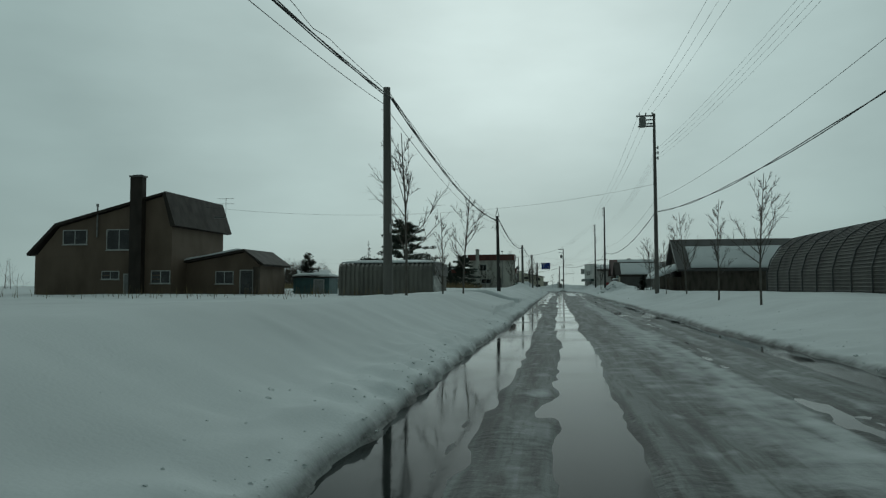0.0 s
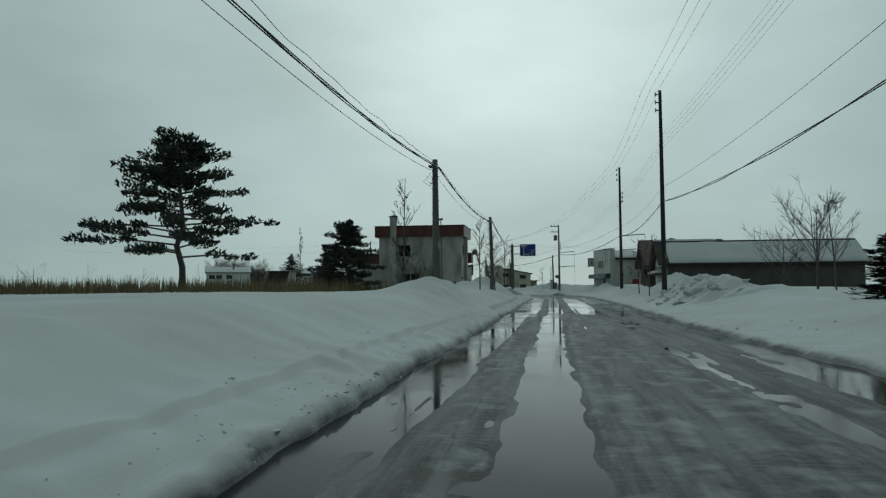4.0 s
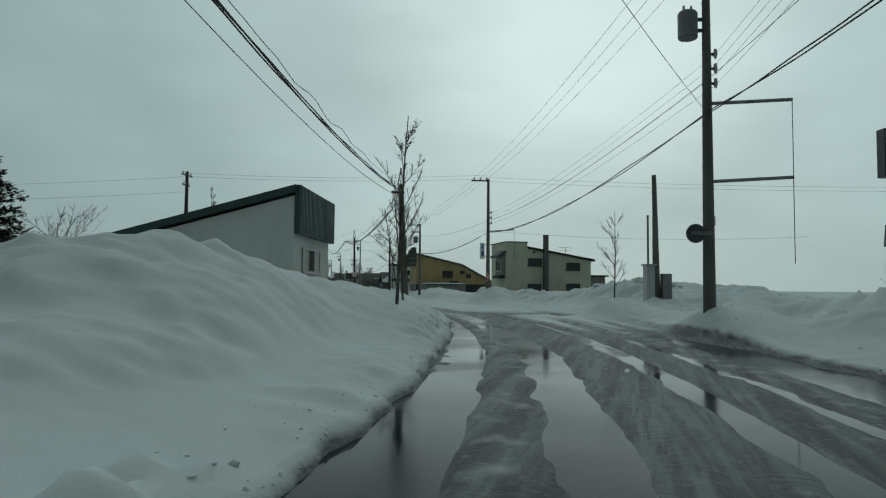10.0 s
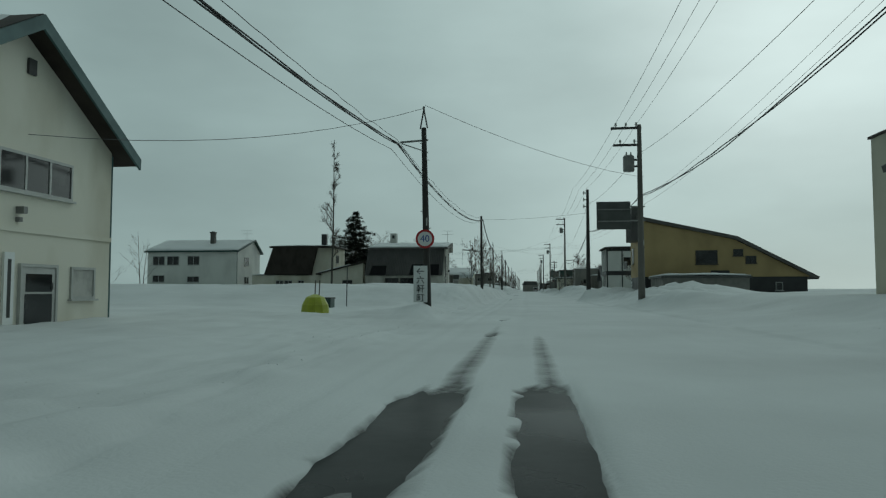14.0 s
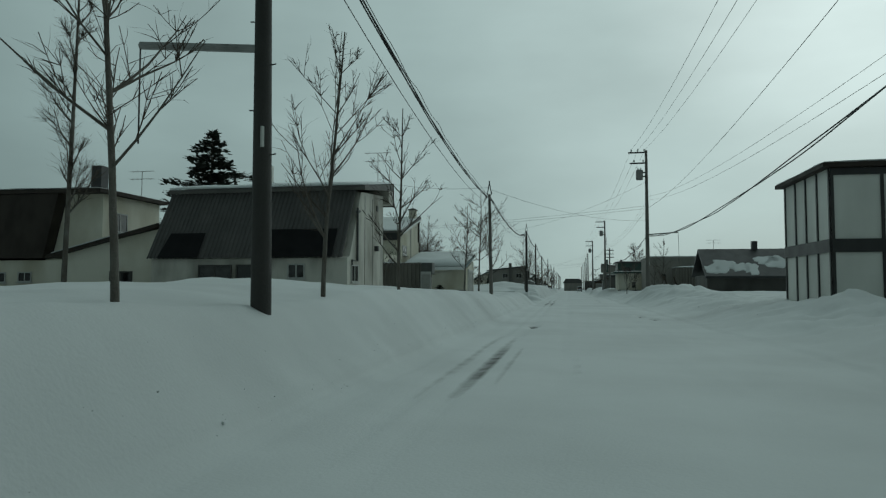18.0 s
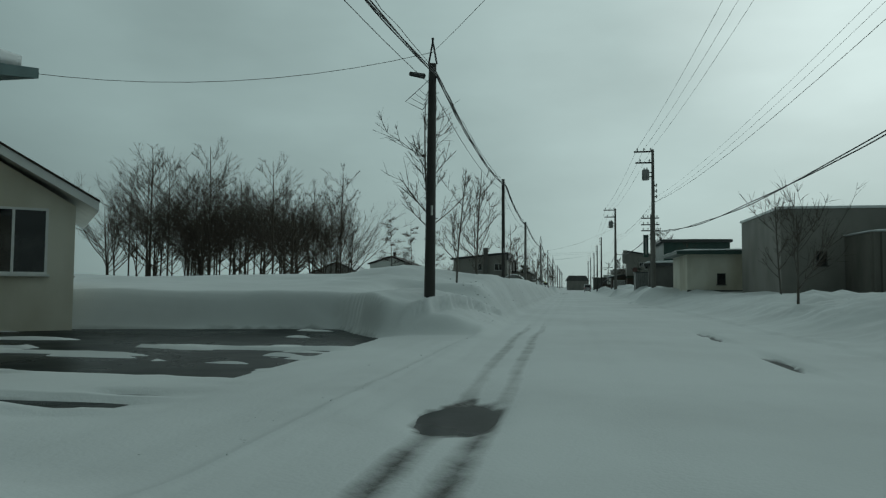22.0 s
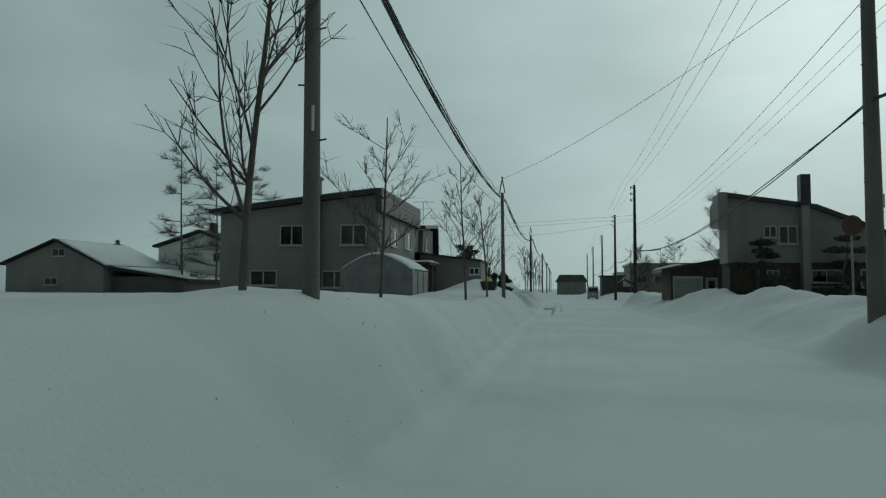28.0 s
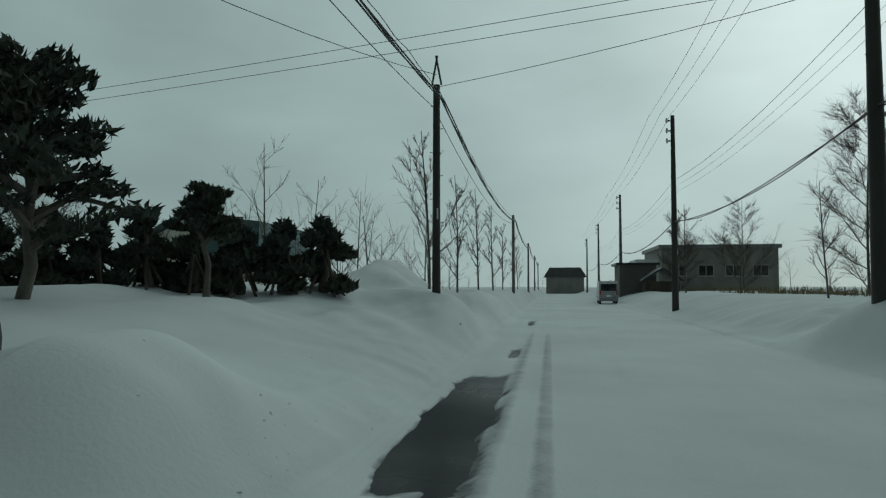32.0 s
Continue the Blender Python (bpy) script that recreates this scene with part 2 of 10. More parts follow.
def snow_mat(name, dirty):
    m = bpy.data.materials.new(name)
    m.use_nodes = True
    n, l = m.node_tree.nodes, m.node_tree.links
    b = n["Principled BSDF"]
    co = n.new("ShaderNodeTexCoord")

    def noise_tex(sc, det=5, rough=0.55):
        t = n.new("ShaderNodeTexNoise")
        t.inputs["Scale"].default_value, t.inputs["Detail"].default_value, t.inputs["Roughness"].default_value = sc, det, rough
        l.new(co.outputs["Object"], t.inputs["Vector"])
        return t.outputs["Fac"]

    def mrange(v, a, c, d, e):
        r = n.new("ShaderNodeMapRange")
        for k, x in zip(("From Min", "From Max", "To Min", "To Max"), (a, c, d, e)):
            r.inputs[k].default_value = x
        l.new(v, r.inputs["Value"])
        return r.outputs[0]

    big, mid, fin = noise_tex(0.25), noise_tex(2.2), noise_tex(28, 4)
    mx = n.new("ShaderNodeMix")
    mx.data_type = "RGBA"
    mx.inputs["A"].default_value, mx.inputs["B"].default_value = (0.60, 0.62, 0.62, 1), (0.50, 0.515, 0.515, 1)
    l.new(mrange(big, 0.4, 0.75, 0, 1), mx.inputs["Factor"])
    last = mx.outputs["Result"]
    rough = 0.7
    if dirty:
        at = n.new("ShaderNodeAttribute")
        at.attribute_name = "slush"
        # wet grey slush with brown grit, drawn out along the wheel tracks
        mp = n.new("ShaderNodeMapping")
        mp.inputs["Scale"].default_value = (1.0, 0.07, 1.0)
        l.new(co.outputs["Object"], mp.inputs[0])

        def drawn(sc):
            t = n.new("ShaderNodeTexNoise")
            t.inputs["Scale"].default_value, t.inputs["Detail"].default_value, t.inputs["Roughness"].default_value = sc, 7, 0.65
            l.new(mp.outputs[0], t.inputs["Vector"])
            return t.outputs["Fac"]

        d1, d2 = drawn(3.2), drawn(11.0)
        sl = n.new("ShaderNodeMix")
        sl.data_type = "RGBA"
        sl.inputs["A"].default_value, sl.inputs["B"].default_value = (0.138, 0.147, 0.142, 1), (0.028, 0.028, 0.025, 1)
        l.new(mrange(d1, 0.42, 0.60, 0, 1), sl.inputs["Factor"])
        gm = n.new("ShaderNodeMix")
        gm.data_type = "RGBA"
        gm.inputs["B"].default_value = (0.045, 0.043, 0.037, 1)
        l.new(sl.outputs["Result"], gm.inputs["A"])
        l.new(mrange(d2, 0.52, 0.64, 0, 0.85), gm.inputs["Factor"])
        sp = n.new("ShaderNodeMix")
        sp.data_type = "RGBA"
        sp.inputs["B"].default_value = (0.27, 0.275, 0.265, 1)
        l.new(gm.outputs["Result"], sp.inputs["A"])
        spk = noise_tex(9, 7, 0.7)
        l.new(mrange(spk, 0.55, 0.70, 0, 0.45), sp.inputs["Factor"])
        ad = n.new("ShaderNodeMath")
        ad.operation = "ADD"
        l.new(at.outputs["Fac"], ad.inputs[0])
        gain = n.new("ShaderNodeMath")
        gain.operation = "MULTIPLY"
        l.new(mrange(mid, 0.3, 0.7, -0.22, 0.22), gain.inputs[0])
        l.new(at.outputs["Fac"], gain.inputs[1])
        l.new(gain.outputs[0], ad.inputs[1])
        dm = n.new("ShaderNodeMix")
        dm.data_type = "RGBA"
        l.new(mrange(ad.outputs[0], 0.25, 0.75, 0, 1), dm.inputs["Factor"])
        l.new(last, dm.inputs["A"])
        l.new(sp.outputs["Result"], dm.inputs["B"])
        last = dm.outputs["Result"]
        l.new(mrange(ad.outputs[0], 0.2, 0.8, 0.75, 0.6), b.inputs["Roughness"])
        b.inputs["Specular IOR Level"].default_value = 0.25
    else:
        b.inputs["Roughness"].default_value = rough
    l.new(last, b.inputs["Base Color"])
    b.inputs["Subsurface Weight"].default_value = 0.0
    bp = n.new("ShaderNodeBump")
    bp.inputs["Strength"].default_value, bp.inputs["Distance"].default_value = 0.13, 0.04
    ad2 = n.new("ShaderNodeMath")
    ad2.operation = "ADD"
    l.new(mid, ad2.inputs[0])
    l.new(fin, ad2.inputs[1])
    height = ad2.outputs[0]
    if dirty:
        # pressed tyre-tread bars across the slush
        wv = n.new("ShaderNodeTexWave")
        wv.bands_direction = "Y"
        for k, x in zip(("Scale", "Distortion", "Detail", "Detail Scale"), (2.1, 7.0, 3, 2.2)):
            wv.inputs[k].default_value = x
        l.new(co.outputs["Object"], wv.inputs["Vector"])
        tm = n.new("ShaderNodeMath")
        tm.operation = "MULTIPLY"
        l.new(wv.outputs["Fac"], tm.inputs[0])
        tread = noise_tex(1.1, 3)
        tk = n.new("ShaderNodeMath")
        tk.operation = "MULTIPLY"
        l.new(mrange(at.outputs["Fac"], 0.3, 0.6, 0, 1), tk.inputs[0])
        l.new(mrange(tread, 0.47, 0.6, 0, 0.7), tk.inputs[1])
        l.new(tk.outputs[0], tm.inputs[1])
        ta = n.new("ShaderNodeMath")
        ta.operation = "ADD"
        l.new(tm.outputs[0], ta.inputs[0])
        l.new(height, ta.inputs[1])
        height = ta.outputs[0]
        l.new(mrange(at.outputs["Fac"], 0.0, 0.5, 0.13, 0.3), bp.inputs["Strength"])
    l.new(height, bp.inputs["Height"])
    l.new(bp.outputs[0], b.inputs["Normal"])
    return m


M_SNOW = snow_mat("snow_clean", False)
M_SNOWGROUND = snow_mat("snow_ground", True)


def wet_mat():
    m = bpy.data.materials.new("wet_asphalt")
    m.use_nodes = True
    n, l = m.node_tree.nodes, m.node_tree.links
    b = n["Principled BSDF"]
    co = n.new("ShaderNodeTexCoord")
    mp = n.new("ShaderNodeMapping")
    l.new(co.outputs["Object"], mp.inputs[0])
    big = n.new("ShaderNodeTexNoise")
    big.inputs["Scale"].default_value, big.inputs["Detail"].default_value = 0.35, 4
    l.new(mp.outputs[0], big.inputs["Vector"])
    fin = n.new("ShaderNodeTexNoise")
    fin.inputs["Scale"].default_value, fin.inputs["Detail"].default_value = 9, 4
    l.new(mp.outputs[0], fin.inputs["Vector"])
    rp = n.new("ShaderNodeValToRGB")
    rp.color_ramp.elements[0].color, rp.color_ramp.elements[1].color = (0.010, 0.0128, 0.0124, 1), (0.024, 0.029, 0.0275, 1)
    l.new(fin.outputs["Fac"], rp.inputs[0])
    l.new(rp.outputs[0], b.inputs["Base Color"])
    rg = n.new("ShaderNodeMapRange")
    for k, x in zip(("From Min", "From Max", "To Min", "To Max"), (0.42, 0.68, 0.03, 0.22)):
        rg.inputs[k].default_value = x
    l.new(big.outputs["Fac"], rg.inputs["Value"])
    at = n.new("ShaderNodeAttribute")
    at.attribute_name = "slush"
    mr = n.new("ShaderNodeMath")
    mr.operation = "MULTIPLY_ADD"
    l.new(at.outputs["Fac"], mr.inputs[0])
    mr.inputs[1].default_value = 0.2
    l.new(rg.outputs[0], mr.inputs[2])
    l.new(mr.outputs[0], b.inputs["Roughness"])
    b.inputs["IOR"].default_value = 1.33
    sv = n.new("ShaderNodeMath")
    sv.operation = "MULTIPLY_ADD"
    l.new(at.outputs["Fac"], sv.inputs[0])
    sv.inputs[1].default_value, sv.inputs[2].default_value = -0.036, 0.06
    l.new(sv.outputs[0], b.inputs["Specular IOR Level"])
    bp = n.new("ShaderNodeBump")
    bp.inputs["Strength"].default_value, bp.inputs["Distance"].default_value = 0.06, 0.01
    l.new(fin.outputs["Fac"], bp.inputs["Height"])
    l.new(bp.outputs[0], b.inputs["Normal"])
    return m


M_WET = wet_mat()

# ---- the road's line: straight, a bend of 27.1 degrees to the left, straight ----
BEND_Y, BEND_R, BEND_A = 140.0, 116.0, radians(27.1)
ARC = BEND_R * BEND_A
ROAD_X = 0.4


def road_line(u):
    """Place and heading of the road's line at u metres (arrays)."""
    u = np.asarray(u, float)
    a = np.clip((u - BEND_Y) / BEND_R, 0, BEND_A)
    x = ROAD_X - BEND_R * (1 - np.cos(a))
    y = np.minimum(u, BEND_Y) + BEND_R * np.sin(a)
    after = np.maximum(u - BEND_Y - ARC, 0)
    return x - np.sin(a) * after, y + np.cos(a) * after, a


def road_place(u, l):
    """World x, y of the point u along the road and l to its left; far off, the rows fan out evenly."""
    x, y, a = road_line(u)
    far = BEND_A * np.clip((np.asarray(u) + 60) / 560, 0, 1)
    near_l = np.clip(l, -45, 45)
    rest = l - near_l
    return x - np.cos(a) * near_l - np.cos(far) * rest, y - np.sin(a) * near_l - np.sin(far) * rest


RS_O, RS_A = (-46.1, 259.7), radians(27.1)


def second(s, l, z=0.0, turn=0.0):
    """Pose in the second street: s along it, l to its left; x right and y ahead."""
    return pose(RS_O[0] - math.sin(RS_A) * s - math.cos(RS_A) * l, RS_O[1] + math.cos(RS_A) * s - math.sin(RS_A) * l, z, 0, 0, 27.1 + turn)


def vnoise(x, y, seed=0):
    """Smooth value noise, 0 to 1."""
    xi, yi = np.floor(x).astype(np.int64), np.floor(y).astype(np.int64)
    fx, fy = x - xi, y - yi
    fx, fy = fx * fx * (3 - 2 * fx), fy * fy * (3 - 2 * fy)

    def h(i, j):
        k = (i * 374761393 + j * 668265263 + seed * 974634777) & 0xFFFFFFFF
        k = ((k ^ (k >> 13)) * 1274126177) & 0xFFFFFFFF
        return ((k ^ (k >> 16)) & 0xFFFF) / 65535.0

    return (h(xi, yi) * (1 - fx) + h(xi + 1, yi) * fx) * (1 - fy) + (h(xi, yi + 1) * (1 - fx) + h(xi + 1, yi + 1) * fx) * fy


def fbm(x, y, octaves=4, seed=0):
    v, a, t = 0, 0.5, 0
    for k in range(octaves):
        v = v + a * vnoise(x * 2 ** k + 17.3 * k, y * 2 ** k - 9.1 * k, seed + k)
        t += a
        a *= 0.5
    return v / t


def ss(a, b, x):
    t = np.clip((x - a) / (b - a), 0, 1)
    return t * t * (3 - 2 * t)


# mounds of cleared snow: u, l, half length, half width, height
MOUNDS = [(95.5, 4.9, 3.5, 1.6, 0.75), (128.6, 6.1, 2.9, 1.5, 1.2), (122.5, 7.0, 3.2, 1.6, 0.7), (417.5, 10.2, 1.2, 0.6, 0.3), (163, 7.2, 7.0, 2.4, 1.1),
          (170, 6.5, 5, 2.0, 0.1), (160, -9.4, 3.5, 1.8, 0.5), (152, -9.6, 3.5, 1.8, 0.4), (167, -9.0, 2.4, 1.5, 0.4), (191.0, 6.6, 2.6, 2.2, 0.6), (108, -8.2, 4, 2.0, 0.85), (118, -8.6, 5, 1.8, 0.7), (102, -7.4, 3.0, 1.6, 0.6),
          (139, -7.8, 4.5, 1.8, 0.45), (146, -8.5, 5, 1.8, 0.55), (172, -7.2, 3, 1.6, 0.6), (187, -10.0, 4, 2.4, 0.9), (194, -14, 5, 3, 0.8), (189, -17, 3, 2, 0.6), (180, -11, 3, 2, 0.5),
          (228, -7, 2.5, 1.2, 0.6), (238, -10, 4, 2.0, 0.45), (253, -7.5, 3.0, 1.6, 0.5), (262, -8, 2.5, 1.3, 0.5), (272, -8.4, 3, 1.6, 0.6),
          (266, 7, 8, 2.5, 0.25), (281, 6.5, 6, 2.2, 0.15), (300, -8, 5, 1.8, 0.5), (311, -7.2, 3, 1.6, 0.35), (331, 7.0, 5, 2.2, 0.5),
          (341, 6.6, 5, 2.0, 0.3), (355, 8.5, 5, 2.5, 0.1), (368, 7.5, 5, 2.2, 0.2), (384, 6.5, 3.5, 2, 0.2), (399.5, 5.2, 4.0, 1.5, 0.2), (406.3, 5.0, 2.8, 1.6, 0.8),
          (392, -7, 4, 1.8, 0.4), (401, -7.6, 4, 1.6, 0.5), (411, -7.2, 4, 1.5, 0.6), (208, -6.6, 1.6, 1.2, 0.9), (204, -7.5, 3, 1.4, 0.5), (425, -10, 5, 2, 0.45), (438, 6.0, 3, 1.5, 0.6), (442, 6.5, 4, 1.5, 0.5), (364, -6.5, 3, 1.6, 0.4), (374.3, -7.0, 1.6, 1.8, 0.35)]


# stretches of rough, thrown-up snow: from, to, aside from, to, height
ROUGH = [(149, 175, 3.4, 11, 0.28), (96, 128, -12, -5.4, 0.75), (158, 206, -24, -6.2, 0.75), (228, 264, -11, -5.0, 0.5), (264, 335, -11, -5.0, 0.4), (335, 395, -10, -5.2, 0.25), (396, 440, -10, -5.0, 0.3), (130, 150, -10, -5.6, 0.4)]

# crest height of the left bank along the second street
BANK_U = (236, 262, 278, 286, 300, 318, 323, 327, 332, 350, 358, 377, 382, 392, 401, 435, 470)
BANK_H = (1.22, 1.22, 1.17, 0.92, 1.0, 0.85, 1.05, 1.25, 1.56, 1.54, 1.52, 1.36, 1.25, 1.13, 1.1, 1.15, 1.1)


# worn white centre line: from, to, aside
STRIPES = ((99.5, 107.2, 1.22), (122.0, 127.7, 1.21), (147.8, 153.7, 1.41), (164.3, 166.2, 1.55), (170.0, 176.0, 1.46))


def bank_z(u, l):
    """Height of the snow over the asphalt, and how slushy it is."""
    wob = fbm(u / 7.0, l * 0 + 3.1, 3, 5) - 0.5
    wob2 = fbm(u / 0.9, l * 0 + 8.7, 3, 9) - 0.5
    late = ss(196, 206, u)
    street2 = ss(228, 236, u)
    e_l = 2.05 + 0.3 * wob + (0.22 - 0.15 * street2) * wob2 + late * 0.1 - 0.6 * ss(160, 184, u) * (1 - late)
    e_r = 4.25 + 0.6 * wob + 0.3 * wob2 + 0.3 * ss(95, 110, u) + late * 0.5 * (1 - street2) - 0.35 * ss(345, 358, u)
    # side road to the right of the bend, open crossing to the left, yards
    side = ss(166, 172, u) * (1 - ss(182, 189, u))
    entry = ss(136.9, 137.2, u) * (1 - ss(146.75, 147.1, u + 0.25 * wob2 - 1.5 * (1 - ss(2.6, 3.3, l)))) * ss(1.85, 2.3, l) * (1 - ss(13.0, 15.5, l))
    crossing = ss(195.0, 197.5, u) * (1 - ss(228, 238, u)) * ss(1.9, 2.6, l)
    yard = ss(40.7, 40.95, u + 0.1 * wob2) * (1 - ss(46.5, 46.68, u + 0.35 * wob2 + 0.25 * wob)) * ss(1.95, 2.35, l) * (1 - ss(7.4, 8.4, l))
    lot = ss(303.5, 306.5, u) * (1 - ss(316.9, 317.7, u + 0.3 * (l - 8) - 3.4 * ss(4.2, 6.5, l))) * ss(1.9, 2.4, l) * (1 - ss(19.5, 21.5, l))
    drive = ss(411.5, 415, u) * (1 - ss(420.5, 421.6, u + 0.6 * wob2 + 0.08 * (l - 6))) * ss(3.4, 4.0, l) * (1 - ss(12, 14, l))
    h_l = 1.0 + 0.25 * (fbm(u / 16, l / 16, 3, 21) - 0.5) + 0.1 * street2 + street2 * (np.interp(u, BANK_U, BANK_H) - 1.1) - 0.06 * ss(114, 118, u) * (1 - ss(136, 142, u)) - 0.3 * ss(6, 12, l) * (1 - ss(80, 95, u))
    h_r = 0.82 + 0.2 * street2 * ss(285, 300, u) + 0.3 * (fbm(u / 15, l / 15, 3, 22) - 0.5) + 0.2 * ss(92, 98, u) * (1 - ss(122, 132, u)) - 0.08 * street2 - 0.2 * ss(240, 248, u) * (1 - ss(272, 280, u))
    dl, dr = l - e_l, -l - e_r
    low = ss(95, 99, u) * (1 - ss(136.9, 137.2, u))
    back = ss(130, 134, u)
    lump0 = fbm(u / 0.5, l / 0.5, 3, 31) - 0.5
    cut = ss(24, 30, u) * (1 - 0.6 * ss(46, 52, u)) * (1 - ss(88, 95, u))
    step = ss(148, 152, u) * (1 - ss(163, 168, u))
    rise = (ss(0.6 + 0.8 * step, 3.1, dl) * (1 - 0.32 * cut) + 0.32 * cut * ss(0.72, 0.78, l - 2.05 - 0.3 * wob + 0.06 * lump0)) * (1 - street2) + ss(-0.3, 1.2 + 3.4 * ss(420.5, 424, u) * (1 - ss(434, 442, u)), dl) * street2
    shelf = ss(149.5, 151.0, u) * (1 - ss(157, 162, u)) * (1 - ss(5.5, 9.0, l))
    left = (1 - 0.5 * shelf) * (0.10 - 0.04 * low) * ss(0, 0.12, dl) + (0.16 - 0.06 * low) * ss(0.05, 0.7, dl) + 0.10 * low * ss(0.9, 1.6, dl) + (h_l - 0.26) * (1 - 0.62 * shelf) * (rise * (1 - low) + low * (0.3 * ss(-0.03, 0.03, l - np.interp(u, (95, 117, 121, 128, 134, 138), (2.72, 2.76, 3.04, 3.05, 3.3, 3.5)) - 0.1 * (fbm(u / 0.8, l * 0 + 6.3, 3, 33) - 0.5) + 0.06 * lump0) + 0.7 * ss(1.05 + 1.2 * back, 2.7 + 3.6 * back, dl)))
    right = 0.08 * ss(0, 0.2, dr) + 0.2 * ss(0.2, 1.8, dr) + (h_r - 0.28) * (ss(1.6, 4.4, dr) * (1 - street2) + ss(0.2, 3.8, dr) * street2) * (1 - side)
    lump = (fbm(u / 0.45, l / 0.45, 3, 31) - 0.5)
    edge = np.exp(-((dl - 0.5) / 0.7) ** 2) + 0.6 * np.exp(-((dr - 0.6) / 0.9) ** 2)
    soft = 0.18 * (fbm(u / 4.5, l / 3.0, 3, 41) - 0.5) + 0.07 * (fbm(u / 1.7, l / 1.4, 3, 45) - 0.5) + 0.03 * (fbm(u / 0.8, l / 0.8, 2, 43) - 0.5)
    soft = soft + street2 * 0.2 * (fbm(u / 3.2, l / 3.6, 3, 47) - 0.5)
    off = np.maximum(ss(0.1, 1.2, dl), ss(0.3, 2.0, dr))
    z = left + right + off * soft + edge * lump * 0.16 * (1 - 0.6 * late)
    crumb = np.exp(-((dl - 0.5) / 0.36) ** 2) * (0.08 + 0.2 * ss(147, 152, u)) * (1 - ss(196, 202, u)) * ss(0.38, 0.55, fbm(u / 3.0, l * 0 + 2.8, 3, 37))
    z = z + crumb * (1.6 * np.clip(fbm(u / 0.32, l / 0.26, 3, 39) - 0.46, -0.1, 1))
    broken = ss(424, 431, u) * (1 - ss(452, 460, u)) * ss(0.2, 1.6, dl) * (1 - ss(9, 14, l))
    z = z + broken * (0.75 * (fbm(u / 2.6, l / 1.9, 4, 121) - 0.55) + 0.22 * (fbm(u / 0.8, l / 0.7, 3, 123) - 0.5))
    for mu, ml, ru, rl, mh in MOUNDS:
        z = z + mh * np.exp(-((u - mu) / ru) ** 2 - ((l - ml) / rl) ** 2) * off * (1 + 0.9 * (fbm(u / 1.3, l / 1.1, 4, 51) - 0.5))
    scar = np.interp(u, (317.6, 318.4, 320.0, 322.0, 325.0, 326.2), (4.6, 3.8, 3.15, 2.9, 2.4, 2.2)) + 0.45 * (fbm(u / 0.6, l / 1.5, 4, 131) - 0.5)
    span = ss(317.4, 318.4, u) * (1 - ss(325.0, 326.4, u)) * ss(1.8, 2.3, l) * (1 - ss(5.0, 6.5, l))
    foot = 0.1 + 0.36 * ss(1.8, 3.2, l) + 0.1 * np.clip(fbm(u / 0.4, l / 0.4, 4, 133) - 0.5, 0, 1)
    lip = (0.34 - 0.18 * ss(321, 326, u)) * ss(-0.02, 0.07, l - scar) * (1 - 0.3 * ss(0.1, 0.3, l - scar)) + 0.22 * ss(0.15, 1.4, l - scar)
    z = z * (1 - span) + span * (foot + lip)
    # worn lip of the bank before the last yard
    lip2 = np.interp(u, (408.5, 410.4, 412.0, 414.5, 419.5), (4.9, 3.95, 3.6, 3.4, 3.3)) + 0.4 * (fbm(u / 0.5, l / 1.2, 4, 141) - 0.5)
    span = ss(408.0, 409.0, u) * (1 - ss(418.5, 420.0, u)) * ss(1.8, 2.3, l) * (1 - ss(5.0, 6.2, l))
    z = z * (1 - span) + span * (0.1 + 0.2 * ss(1.8, 3.4, l) + 0.08 * np.clip(fbm(u / 0.35, l / 0.35, 4, 143) - 0.5, 0, 1) + (0.22 - 0.1 * ss(412, 418, u)) * ss(-0.02, 0.08, l - lip2) + 0.12 * ss(0.1, 1.3, l - lip2))
    for k in range(16):
        fu, fl = 397.5 + 0.42 * k + 0.25 * math.sin(k * 5.1), 3.6 + 0.14 * k + 0.3 * math.sin(k * 2.7)
        near = np.abs(u - fu) < 1.2
        z = np.where(near, z - 0.16 * np.exp(-((u - fu) / 0.2) ** 2 - ((l - fl) / 0.16) ** 2) + 0.05 * np.exp(-((u - fu - 0.3) / 0.2) ** 2 - ((l - fl - 0.1) / 0.2) ** 2), z)
    for ua, ub, la, lb, amp in ROUGH:
        sel = (u > ua) & (u < ub) & (l > la) & (l < lb)
        if sel.any():
            us, lc = u[sel], l[sel]
            fade = ss(ua, ua + 3, us) * (1 - ss(ub - 3, ub, us)) * ss(la, la + 0.9, lc) * (1 - ss(lb - 1.5, lb, lc))
            z[sel] += amp * fade * (1.0 * (fbm(us / 1.7, lc / 1.4, 4, 151) - 0.5) + 0.9 * np.clip(fbm(us / 0.7, lc / 0.6, 4, 153) - 0.5, -0.1, 1) + 0.25 * (fbm(us / 0.25, lc / 0.25, 2, 155) - 0.5))
    z = z * (1 - 0.8 * crossing)
    swept = ss(196, 200, u) * (1 - ss(246, 258, u)) * ss(0.9, 2.2, l) * (1 - ss(14, 22, l))
    z = z + swept * (0.16 * (fbm(u / 3.5, l / 1.1, 4, 161) - 0.5) + 0.09 * (fbm(u / 0.8, l / 0.5, 4, 163) - 0.5))
    z = z * (1 - yard) + yard * np.minimum(z, 0.2 + 0.05 * ss(3, 7, l) + 0.05 * (fbm(u / 1.5, l / 1.5, 3, 115) - 0.5))
    flat = 0.19 + 0.05 * (fbm(u / 2.4, l / 0.7, 3, 111) - 0.5) + 0.05 * ss(2.6, 6.0, l)
    z = z * (1 - entry) + entry * np.minimum(z, flat)
